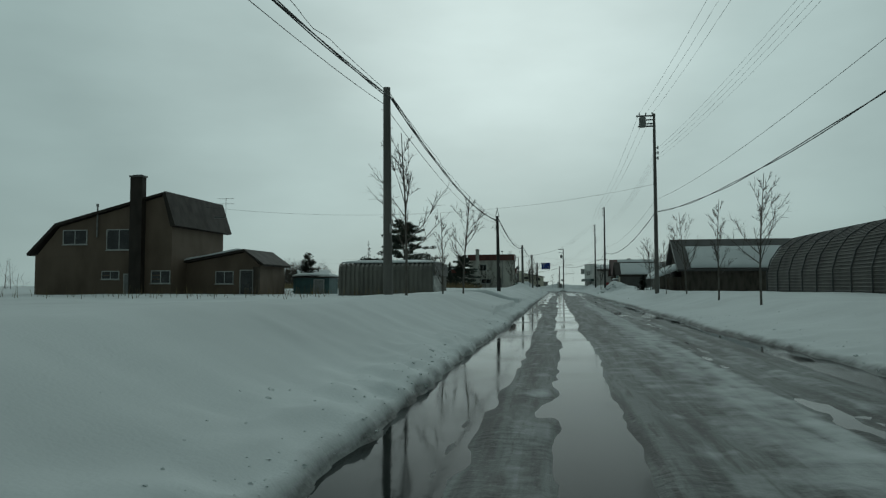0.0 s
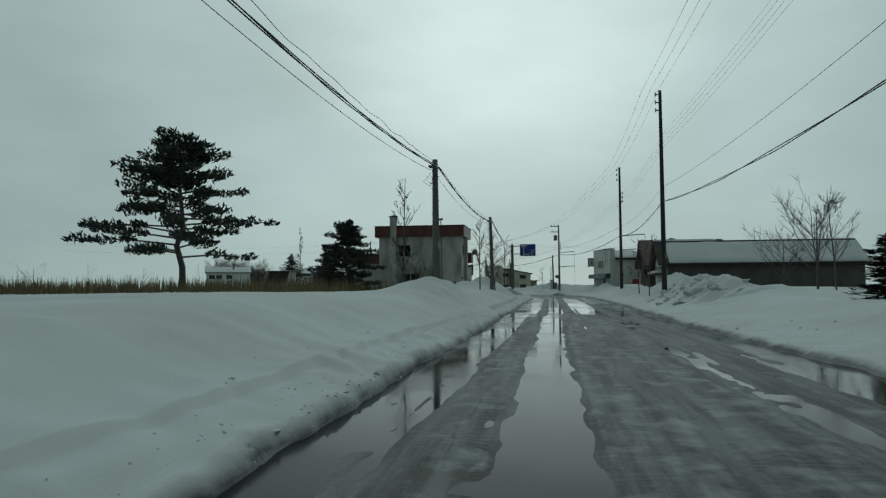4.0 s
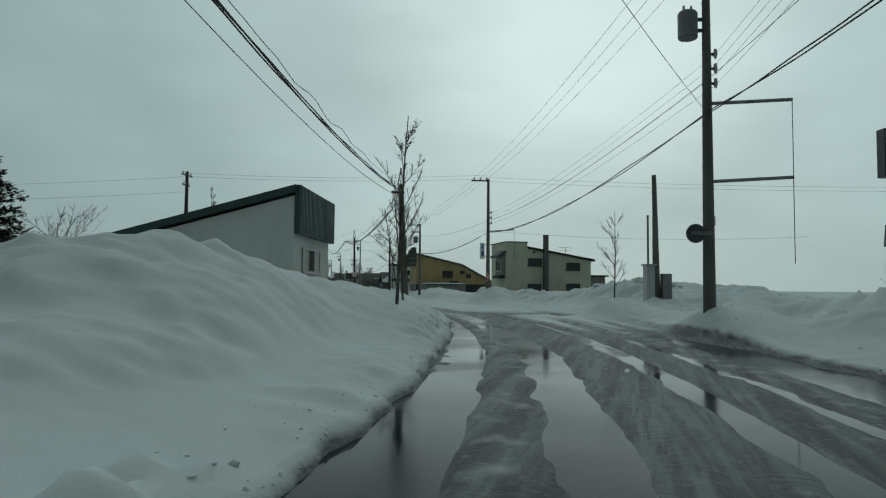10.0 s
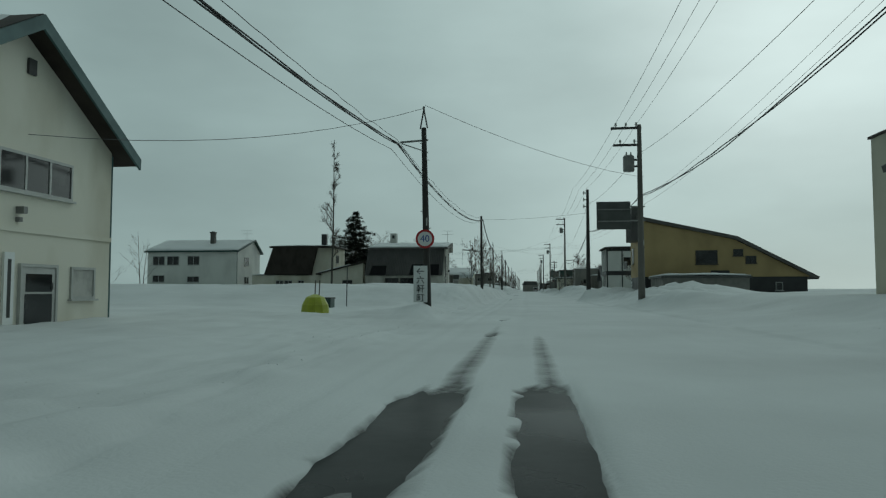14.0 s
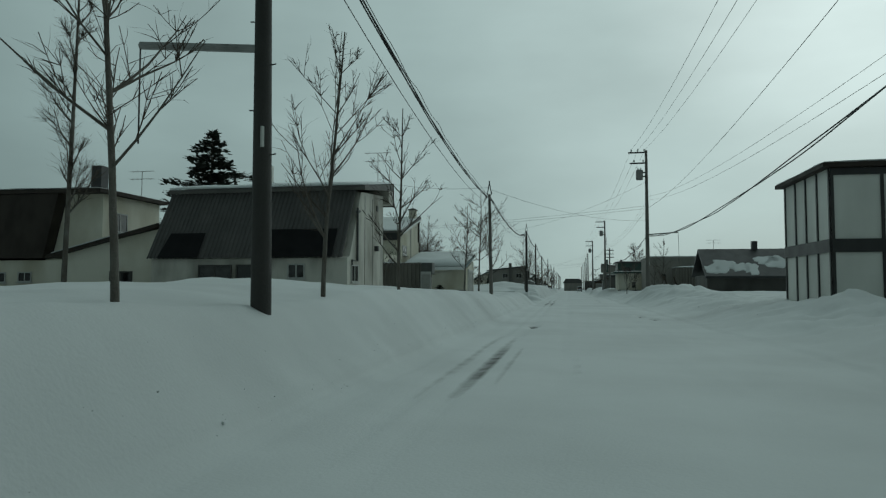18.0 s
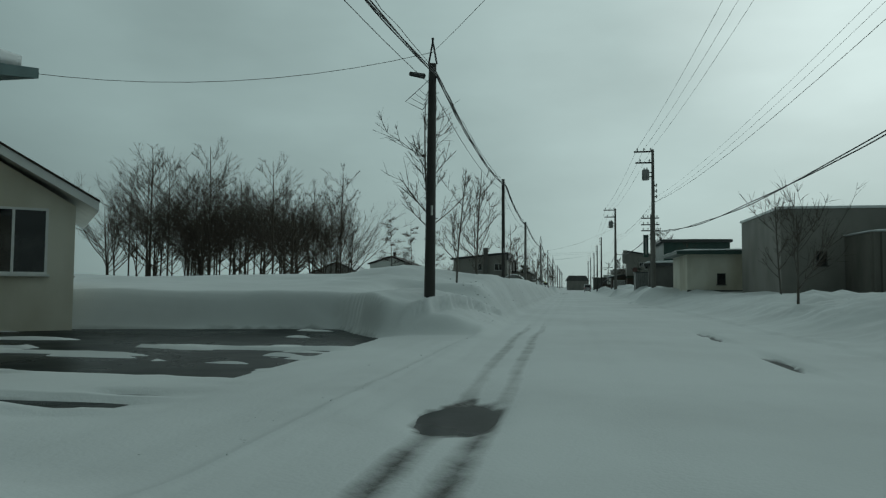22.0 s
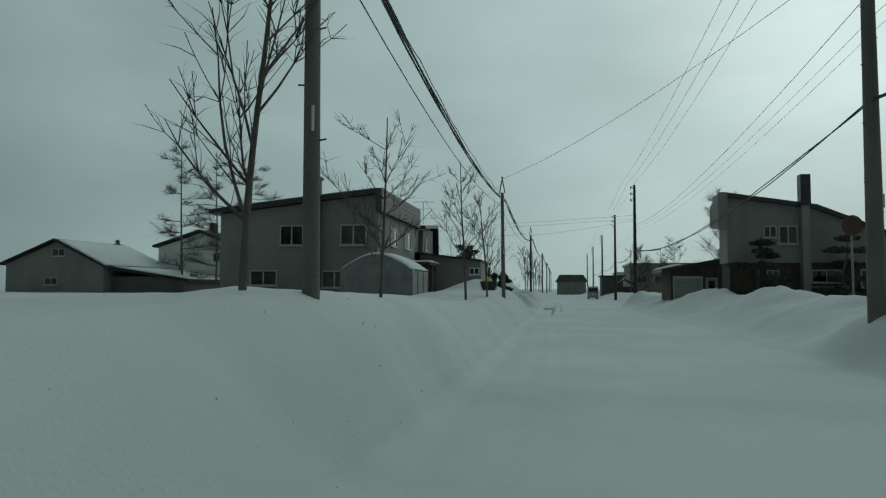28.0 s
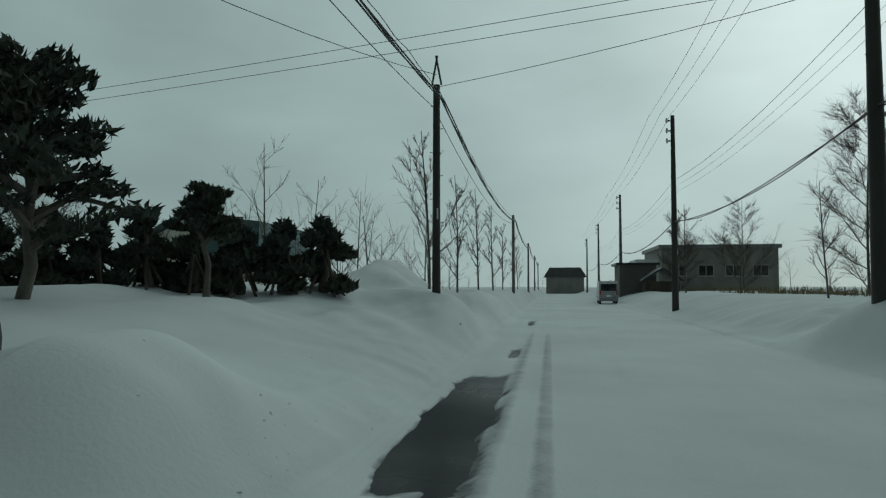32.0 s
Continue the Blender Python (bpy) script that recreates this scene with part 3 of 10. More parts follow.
    # the carriageway: ruts with water between ridges of slush, then packed snow with two wheel tracks
    w1 = 0.16 * (fbm(u / 9.0, l * 0 + 1.7, 3, 61) - 0.5) + 0.08 * (fbm(u / 1.2, l * 0 + 4.4, 3, 63) - 0.5) + 0.14 * (fbm(u / 0.7, l / 0.3, 3, 65) - 0.5)
    mid = ss(92, 102, u) * (1 - ss(138, 146, u))

    def band(a, b, soft_w=0.14):
        return ss(a - soft_w, a + soft_w, l + w1) * (1 - ss(b - soft_w, b + soft_w, l + w1))

    thin = 1 - 0.2 * ss(158, 164, u)
    fill = ss(28, 36, u) * (1 - ss(76, 88, u))
    tail = ss(138, 148, u)
    bend = ss(164, 170, u)
    first = (1 - mid) * (1 - tail) * (band(0.42, 1.1) + thin * band(-2.2, -0.28) + 0.75 * band(-3.7, -2.9) + 0.45 * band(-2.95, -2.15) + 0.5 * fill * band(1.1, 1.8)) + mid * (band(0.22, 0.72) + band(-1.06, -0.52) + 0.7 * band(-2.85, -2.35) + 0.55 * band(-3.9, -3.5)) + (1 - mid) * tail * ((1 - bend) * band(0.5, 1.15) + 1.6 * bend * band(0.9, 1.28, 0.09) + thin * (band(-1.3, 0.3 * bend - 0.22) + band(-2.35, -1.62)) + 0.8 * band(-3.35, -2.65))
    grain = 0.6 * fbm(u / 2.6, l / 0.13, 4, 71) + 0.4 * fbm(u / 0.5, l / 0.16, 3, 75) - 0.5
    patch = fbm(u / 7.0, l / 0.5, 4, 73) - 0.5
    wet = -0.028 + 0.062 * np.clip(first, 0, 1) + 0.07 * patch + 0.06 * grain
    ridge = 0.02 * np.sin(u * 2 * math.pi / 0.16) * band(0.42, 1.1) * ss(0.45, 0.6, vnoise(u / 3, l * 0, 77))
    wet = wet + ridge * 0.9
    # bare spots across the lanes near the bend's end
    right_snow = ss(168, 180, u) * ss(1.3, 2.0, -l) * (1 - 0.85 * ss(181.5, 184.5, u) * (1 - ss(188.5, 191, u)) * (1 - ss(5, 9, -l)))
    wet = wet + 0.09 * right_snow + 0.06 * side * ss(2, 6, -l) + 0.02 * ss(188, 200, u)
    for ua, ub, c in STRIPES:
        wet = wet - 0.07 * (np.abs(l + c) < 0.11) * ss(ua - 0.15, ua + 0.15, u) * (1 - ss(ub - 0.15, ub + 0.15, u))
    dry = 0.075 + 0.03 * patch + 0.012 * grain
    track_l = np.exp(-((l - 0.84 - 0.3 * wob) / 0.13) ** 2) + np.exp(-((l - 1.24 - 0.3 * wob) / 0.13) ** 2)
    track_r = np.exp(-((l + 0.36 - 0.3 * wob) / 0.2) ** 2)
    bare = ss(0.56, 0.66, fbm(u / 3.2, l * 0 + 2.2, 3, 81)) + 1.2 * np.exp(-((u - 268) / 3.5) ** 2) + 1.2 * np.exp(-((u - 301) / 3) ** 2) + 1.3 * np.exp(-((u - 424) / 3.4) ** 2)
    ruts = ss(180, 186, u) * (1 - ss(194.5, 200, u)) * ss(0.3, 0.42, fbm(u / 1.6, l / 0.8, 3, 93))
    dry = dry - track_l * (0.020 + 0.012 * np.clip(bare, 0, 1.3) * np.exp(-((u - 268) / 5) ** 2)) - track_r * (0.015 + 0.012 * ss(0.62, 0.7, fbm(u / 4, l * 0 + 7, 3, 83)))
    dry = dry - 0.15 * (0.5 + 1.0 * fbm(u / 0.4, l / 0.35, 4, 103)) * ruts * (band(0.36, 1.5, 0.1) + band(-0.53, -0.03, 0.1))
    rag2 = 0.65 + 0.7 * fbm(u / 0.9, l / 0.25, 4, 101)
    dry = dry - 0.14 * rag2 * np.exp(-((u - 202.6) / 2.0) ** 4) * (band(-0.05, 0.5, 0.1) + band(-0.98, -0.54, 0.08))
    rag = 0.75 + 0.5 * fbm(u / 0.6, l / 0.25, 4, 99)
    dry = dry - 0.15 * rag * np.exp(-((u - 424.2) / 3.2) ** 6) * band(1.18 + 0.14 * vnoise(u / 0.9, l * 0, 79), 1.95, 0.12) - 0.15 * rag * np.exp(-((u - 308.8) / 0.7) ** 2) * band(0.75, 1.45, 0.2) - 0.12 * (np.exp(-((u - 314) / 1.2) ** 2) + np.exp(-((u - 319.8) / 1.6) ** 2)) * band(-3.12, -2.88, 0.06)
    for pu, pl, pr in ((431.3, 1.4, 1.1), (443.6, 1.3, 1.8), (272.7, 0.68, 0.8), (212.0, 0.12, 0.6), (218.8, 0.16, 0.6), (281.4, -3.45, 1.0), (278.8, -3.68, 0.9), (354.6, -3.95, 1.2), (343.6, -3.9, 0.7), (372.3, -4.1, 1.0)):
        dry = dry - 0.12 * rag * np.exp(-((u - pu) / pr) ** 2) * band(pl - 0.12, pl + 0.12, 0.07)
    dry = dry + (0.05 * (fbm(u / 0.28, l / 0.1, 3, 113) - 0.5)) * (1 - ss(0.0, 0.07, np.abs(dry)))
    early = 1 - ss(182, 196, u)
    on = (1 - ss(-0.05, 0.1, dl)) * (1 - ss(-0.05, 0.2, dr))
    surf = early * wet + (1 - early) * dry
    z = z + np.where(on > 0, on * surf, 0) + (1 - on) * 0.04
    ripple = 0.5 * fbm(u / 0.9, (l + 0.25 * u) / 5.0, 4, 187) + 0.5 * fbm(u / 0.35, (l + 0.3 * u) / 2.6, 4, 197)
    streak = ss(0.40, 0.47, ripple + 0.07 * ss(311.5, 315.5, u) - 0.02 * (1 - ss(308.5, 310.0, u)) + 0.03 * ss(6, 10, l))
    inner = ss(3.6, 5.0, l) * (1 - ss(18.0, 19.0, l)) * ss(307.0, 309.5, u)
    z = z * (1 - lot) + lot * (0.06 + 0.03 * patch - 0.12 * streak * inner + 0.12 * ss(4.5, 6.5, l) * (1 - ss(307, 309.5, u)))
    z = z * (1 - drive) + drive * (0.12 + 0.29 * ss(2.4, 4.2, l) + 0.03 * patch + 0.03 * (1 - ss(5.5, 7.0, l)) * fbm(u / 2.2, l / 1.4, 3, 95))
    # heap slid off the garage roof
    z = z + 0.42 * np.exp(-((u - 414.6) / 1.7) ** 4 - ((l - 4.85) / 0.5) ** 2) * (0.8 + 0.6 * fbm(u / 0.7, l / 0.6, 3, 127))
    z = z + 0.05 * np.clip(lump, 0, 1) * (np.exp(-((dl - 0.25) / 0.35) ** 2) + np.exp(-((dr - 0.3) / 0.5) ** 2))
    lanes = ss(0.47, 0.60, fbm(u / 16.0, l / 0.34, 4, 92)) * ss(156, 164, u) * (1 - ss(174, 183, u)) * ss(1.5, 1.9, -l) * (1 - ss(6.0, 7.5, -l))
    slush = on * early * (1 - 0.9 * right_snow * (1 - lanes)) * (1 - 0.75 * ss(185, 196, u)) * (0.74 + 0.5 * patch + 0.3 * (1 - ss(0.004, 0.03, wet)) + 0.12 * tail * band(-3.4, -0.2, 0.2) - 0.24 * band(-3.1, -1.45, 0.3) * (1 - ss(58, 74, u)) - 0.2 * band(-3.4, -2.2, 0.3) * ss(142, 150, u)) + 0.35 * np.exp(-((dl - 0.1) / 0.18) ** 2) * early + 0.3 * np.exp(-((dr - 0.2) / 0.3) ** 2) * early
    shown = 0.3 + 0.7 * np.exp(-((u - 263) / 6.0) ** 4) + 0.6 * np.exp(-((u - 298) / 3.0) ** 2) + 0.5 * np.exp(-((u - 311) / 9.0) ** 4) + 0.3 * np.exp(-((u - 322) / 5.0) ** 2) + 0.35 * np.exp(-((u - 389) / 3.0) ** 2) - 0.3 * np.exp(-((u - 350) / 20.0) ** 4)
    slush = slush + (1 - early) * on * 0.42 * shown * (track_l + 0.6 * track_r) + 0.4 * side * ss(5, 8, -l) * (1 - ss(0.5, 0.62, fbm(u / 3, l / 6, 3, 91))) + 0.2 * lanes * (1 - on)
    halo = (1 - early) * on * (1 - ss(0.0, 0.03, dry))
    wheel = np.exp(-((u - 304.5) / 4.0) ** 4) * track_l * 0.45 + np.exp(-((u - 317) / 8.0) ** 4) * track_l * 0.15 + np.exp(-((u - 209) / 9.0) ** 4) * np.exp(-((l - 0.1) / 0.16) ** 2) * (0.72 - 0.035 * np.abs(u - 205)) + np.exp(-((u - 206) / 6.0) ** 4) * np.exp(-((l + 0.78) / 0.14) ** 2) * 0.6 + np.exp(-((u - 215) / 26) ** 4) * 0.25 * np.exp(-((l + 4.3 - 0.02 * (u - 215)) / 0.3) ** 2) + np.exp(-((u - 426) / 14) ** 4) * (np.exp(-((l - 0.66) / 0.1) ** 4) * 0.42 + np.exp(-((l - 1.1) / 0.12) ** 2) * 0.45) + np.exp(-((u - 414) / 8) ** 4) * np.exp(-((l - 1.22) / 0.08) ** 2) * 0.42 + np.exp(-((u - 446) / 24) ** 4) * np.exp(-((l + 4.3 + 0.012 * (u - 428)) / 0.32) ** 2) * 0.45 + np.exp(-((u - 261.5) / 3.6) ** 4) * 0.7 * (np.exp(-((l - 0.82) / 0.09) ** 2) + np.exp(-((l - 0.52) / 0.09) ** 2) + 0.6 * np.exp(-((l + 0.57) / 0.1) ** 2)) * 0.6
    slush = slush + 0.5 * lot * inner * ss(0.2, 0.8, streak) * (1 - ss(0.06, 0.1, z))
    slush = slush + 0.75 * halo + (1 - early) * on * wheel + on * 0.5 * np.exp(-((u - 193) / 9.0) ** 4) * np.exp(-((l - 0.15) / 0.34) ** 4) * (0.6 + 0.8 * fbm(u / 1.5, l / 0.2, 3, 97))
    return z, np.clip(slush, 0, 1)


def along(x, y):
    """How far along the road a place lies, and how far to its left."""
    dx, dy = x - RS_O[0], y - RS_O[1]
    far, aside = -math.sin(RS_A) * dx + math.cos(RS_A) * dy, -math.cos(RS_A) * dx - math.sin(RS_A) * dy
    if far + 269.76 > BEND_Y + ARC:
        return far + 269.76, aside - 0.4
    if y < BEND_Y:
        return y, ROAD_X - x
    cx = ROAD_X - BEND_R
    return BEND_Y + BEND_R * math.atan2(y - BEND_Y, x - cx), BEND_R - math.hypot(x - cx, y - BEND_Y)


# height of the snow round poles and trees: x, y, height
SNOW_AT = [(-5.05, 20.87, 1.1), (-4.8, 22.28, 1.04), (-4.6, 28.7, 1.0), (-4.75, 35.7, 0.97), (-4.74, 58.31, 0.9), (-4.62, 96.72, 1.5), (-4.06, 120.07, 1.06), (-4.31, 112.19, 1.12), (-4.14, 118.08, 1.08), (-4.14, 123.9, 0.93),
           (-3.79, 129.27, 1.22), (-4.08, 147.17, 1.04), (-4.03, 148.56, 1.11), (-9.75, 179.07, 0.93), (-5.86, 166.02, 0.92), (-7.15, 170.81, 0.88), (-8.86, 175.87, 0.98), (-1.15, 180.24, 0.95), (0.66, 183.41, 0.95),
           (1.47, 170.19, 0.83), (7.34, 54.64, 0.8), (7.8, 44.87, 0.88), (7.7, 60.75, 1.0), (7.26, 111.25, 0.75), (7.2, 137.75, 1.1), (-10.97, 203.38, 1.34), (-23.74, 227.95, 0.55), (-33.1, 244.52, 0.97),
           (-26.09, 214.13, 0.48), (-43.74, 247.24, 1.04), (-57.22, 272.81, 0.82), (-72.68, 302.77, 0.86), (-81.79, 320.61, 1.62), (-89.07, 335.18, 1.62), (-98.32, 354.02, 1.42), (-109.09, 375.09, 1.1),
           (-56.38, 292.57, 1.3), (-80.0, 337.6, 1.2), (-85.32, 351.21, 1.2), (-94.6, 364.5, 1.0), (-114.77, 404.65, 1.2), (-123.43, 402.9, 1.3)]
SNOW_AT += [(*second(a, b).translation[:2], h) for a, b, h in ((-19.8, 3.9, 1.25), (-14.5, 3.84, 1.18), (-9.2, 3.9, 1.16), (-3.7, 3.93, 1.25), (7.4, 4.03, 1.17), (13.3, 4.16, 1.1), (18.5, 4.1, 0.88), (51.9, 4.3, 1.12), (57.2, 4.45, 1.3), (62.0, 4.34, 1.68), (73.5, 3.97, 1.58),
            (82.0, 4.03, 1.66), (107.2, 4.0, 1.44), (111.7, 3.9, 1.32), (122.0, 3.88, 1.15), (126.6, 3.72, 1.18), (151.8, 6.3, 0.78), (158.8, 11.4, 1.42), (160.4, 8.6, 1.45), (162.0, 5.9, 1.45), (156.8, 9.2, 1.4), (165.3, 4.2, 1.25))]
COLLARS = []


def ground_z(u, l):
    """The banks with the snow that has settled round poles and trees."""
    z, slush = bank_z(u, l)
    for cu, cl, dz in COLLARS:
        sel = (np.abs(u - cu) < 6) & (np.abs(l - cl) < 4)
        if sel.any():
            us, lc = u[sel], l[sel]
            ledge = 1.15 * ss(95, 99, us) * (1 - ss(137, 139, us))
            z[sel] += dz * np.exp(-((us - cu) / (1.3 if 146 < cu < 150 else 2.3)) ** 2 - ((lc - cl) / 1.3) ** 2) * np.maximum(ss(1.9 + ledge, 2.7 + ledge, lc), ss(4.1, 5.0, -lc))
    return z, slush * (1 - ss(0.2, 0.42, z))


AT = np.array([along(x, y) for x, y, h in SNOW_AT])
WANT = np.array([h for x, y, h in SNOW_AT])
ADD = np.zeros(len(AT))
for _ in range(4):
    COLLARS = [(a, b, d) for (a, b), d in zip(AT, ADD)]
    ADD = np.clip(ADD + 0.8 * (WANT - ground_z(AT[:, 0].copy(), AT[:, 1].copy())[0]), -0.7, 1.1)
COLLARS = [(a, b, d) for (a, b), d in zip(AT, ADD)]


def grid_mesh(name, us, ls, zfun, mat, attr=True):
    U, L = np.meshgrid(us, ls, indexing="ij")
    X, Y = road_place(U, L)
    Z, S = zfun(U, L)
    nu, nl = U.shape
    me = bpy.data.meshes.new(name)
    co = np.stack([X, Y, Z], -1).reshape(-1, 3).astype(np.float32)
    idx = np.arange(nu * nl).reshape(nu, nl)
    quads = np.stack([idx[:-1, :-1], idx[:-1, 1:], idx[1:, 1:], idx[1:, :-1]], -1).reshape(-1, 4)[:, ::-1]
    me.vertices.add(len(co))
    me.vertices.foreach_set("co", co.ravel())
    me.loops.add(quads.size)
    me.loops.foreach_set("vertex_index", quads.ravel().astype(np.int32))
    me.polygons.add(len(quads))
    me.polygons.foreach_set("loop_start", np.arange(0, quads.size, 4, dtype=np.int32))
    me.update(calc_edges=True)
    me.polygons.foreach_set("use_smooth", np.ones(len(quads), bool))
    if attr:
        a = me.attributes.new("slush", "FLOAT", "POINT")
        a.data.foreach_set("value", S.reshape(-1).astype(np.float32))
    me.materials.append(mat)
    return new(name, me)


def steps(*parts):
    out = []
    for a, b, d in parts:
        out.extend(np.arange(a, b - 1e-6, d))
    return np.array(out + [parts[-1][1]])


US = steps((-900, -100, 100), (-100, -12, 8), (-12, 0, 0.6), (0, 206, 0.15), (206, 300, 0.25), (300, 328, 0.12), (328, 418, 0.25), (418, 428, 0.12), (428, 446, 0.25), (446, 500, 0.8), (500, 700, 8), (700, 3000, 115))
LS = steps((-2000, -200, 150), (-200, -60, 14), (-60, -20, 2.5), (-20, -9, 0.6), (-9, -5.2, 0.25), (-5.2, 1.7, 0.1), (1.7, 3.8, 0.05), (3.8, 5.2, 0.1), (5.2, 9, 0.2), (9, 20, 0.45), (20, 60, 2.5), (60, 200, 14), (200, 2000, 150))
ground = tagged(grid_mesh("ground", US, LS, ground_z, M_SNOWGROUND), "deep white snow cover with ploughed banks and slushy ruts", "snow", kind="structure")
road = tagged(grid_mesh("road", steps((-30, 560, 4.0)), np.array([-60.0, -20, -7, -3, 0, 3, 8, 20]), lambda u, l: (u * 0, 0.5 * ss(158, 172, u) + 0.5 * ss(182, 190, u)), M_WET), "wet dark asphalt under meltwater", "road", kind="structure")


def centre_line():
    """Worn white dashes painted on the asphalt."""
    for ua, ub, c in STRIPES:
        s = Shape()
        n = int((ub - ua) / 0.25)
        vs = []
        for k in range(n + 1):
            for off, z in ((-0.075, -0.02), (-0.075, 0.004), (0.075, 0.004), (0.075, -0.02)):
                x, y = road_place(np.array(ua + (ub - ua) * k / n), np.array(-c + off))
                vs.append((float(x), float(y), z))
        fs = [(4 * k + q, 4 * k + q + 1, 4 * k + q + 5, 4 * k + q + 4) for k in range(n) for q in range(3)]
        ob = new("road_marking", fix(s.add(vs, fs).mesh("road_marking", M_LINE)))
        tagged(ob, "worn white centre line on wet asphalt", "road marking", kind="structure")


def snow_clumps():
    """Chunks of thrown and ploughed snow along the banks and on the road's rim, one object."""
    rnd = np.random.default_rng(5)
    bm = bmesh.new()
    bmesh.ops.create_icosphere(bm, subdivisions=1, radius=1.0)
    base = np.array([v.co[:] for v in bm.verts])
    tri = np.array([[v.index for v in f.verts] for f in bm.faces])
    bm.free()
    n = 9000
    u = np.where(rnd.random(n) < 0.72, rnd.uniform(2, 196, n), rnd.uniform(196, 432, n))
    left_side = rnd.random(n) < 0.62
    l = np.where(left_side, 1.95 + 0.2 * (u > 200) + rnd.gamma(1.4, 0.22, n), -(4.4 + 1.5 * (u > 200) + rnd.gamma(1.4, 0.7, n)))
    stray = (rnd.random(n) < 0.015) & (u < 190)
    l = np.where(stray, rnd.uniform(-9, 8, n), l)
    size = 0.006 + rnd.gamma(1.2, 0.0065, n)
    size = np.where(u > 200, 0.55 * size, size)
    heap = rnd.random(n) < 0.012
    u = np.where(heap, 324.4 + rnd.normal(0, 1.3, n), u)
    l = np.where(heap, 3.2 + rnd.normal(0, 0.45, n), l)
    size = np.where(heap, size * 1.6, size)
    size = np.minimum(size, 0.05)
    block = rnd.random(n) < 0.014
    u = np.where(block, rnd.choice([101.0, 104.5, 110.0, 188.0, 194.0], n) + rnd.normal(0, 1.2, n), u)
    l = np.where(block, np.where(u > 150, -11.0, -6.9) + rnd.normal(0, 0.6, n), l)
    size = np.where(block, rnd.uniform(0.1, 0.3, n), size)
    z, s = ground_z(u, l)
    x, y = road_place(u, l)
    keep = z > 0.03
    co, fa = [], []
    for k in np.nonzero(keep)[0]:
        b = base * (1 + 0.35 * rnd.standard_normal((12, 1))) * rnd.uniform(0.7, 1.3, 3) * (1, 1, 0.7) * size[k]
        co.append(b + (x[k], y[k], z[k] - size[k] * 0.15))
        fa.append(tri + 12 * (len(co) - 1))
    co, fa = np.concatenate(co), np.concatenate(fa)
    me = bpy.data.meshes.new("snow_clumps")
    me.from_pydata(co.tolist(), [], fa.tolist())
    me.materials.append(M_SNOW)
    tagged(new("snow_clumps", me), "loose lumps of ploughed snow along the banks", "snow", kind="stuff")


snow_clumps()

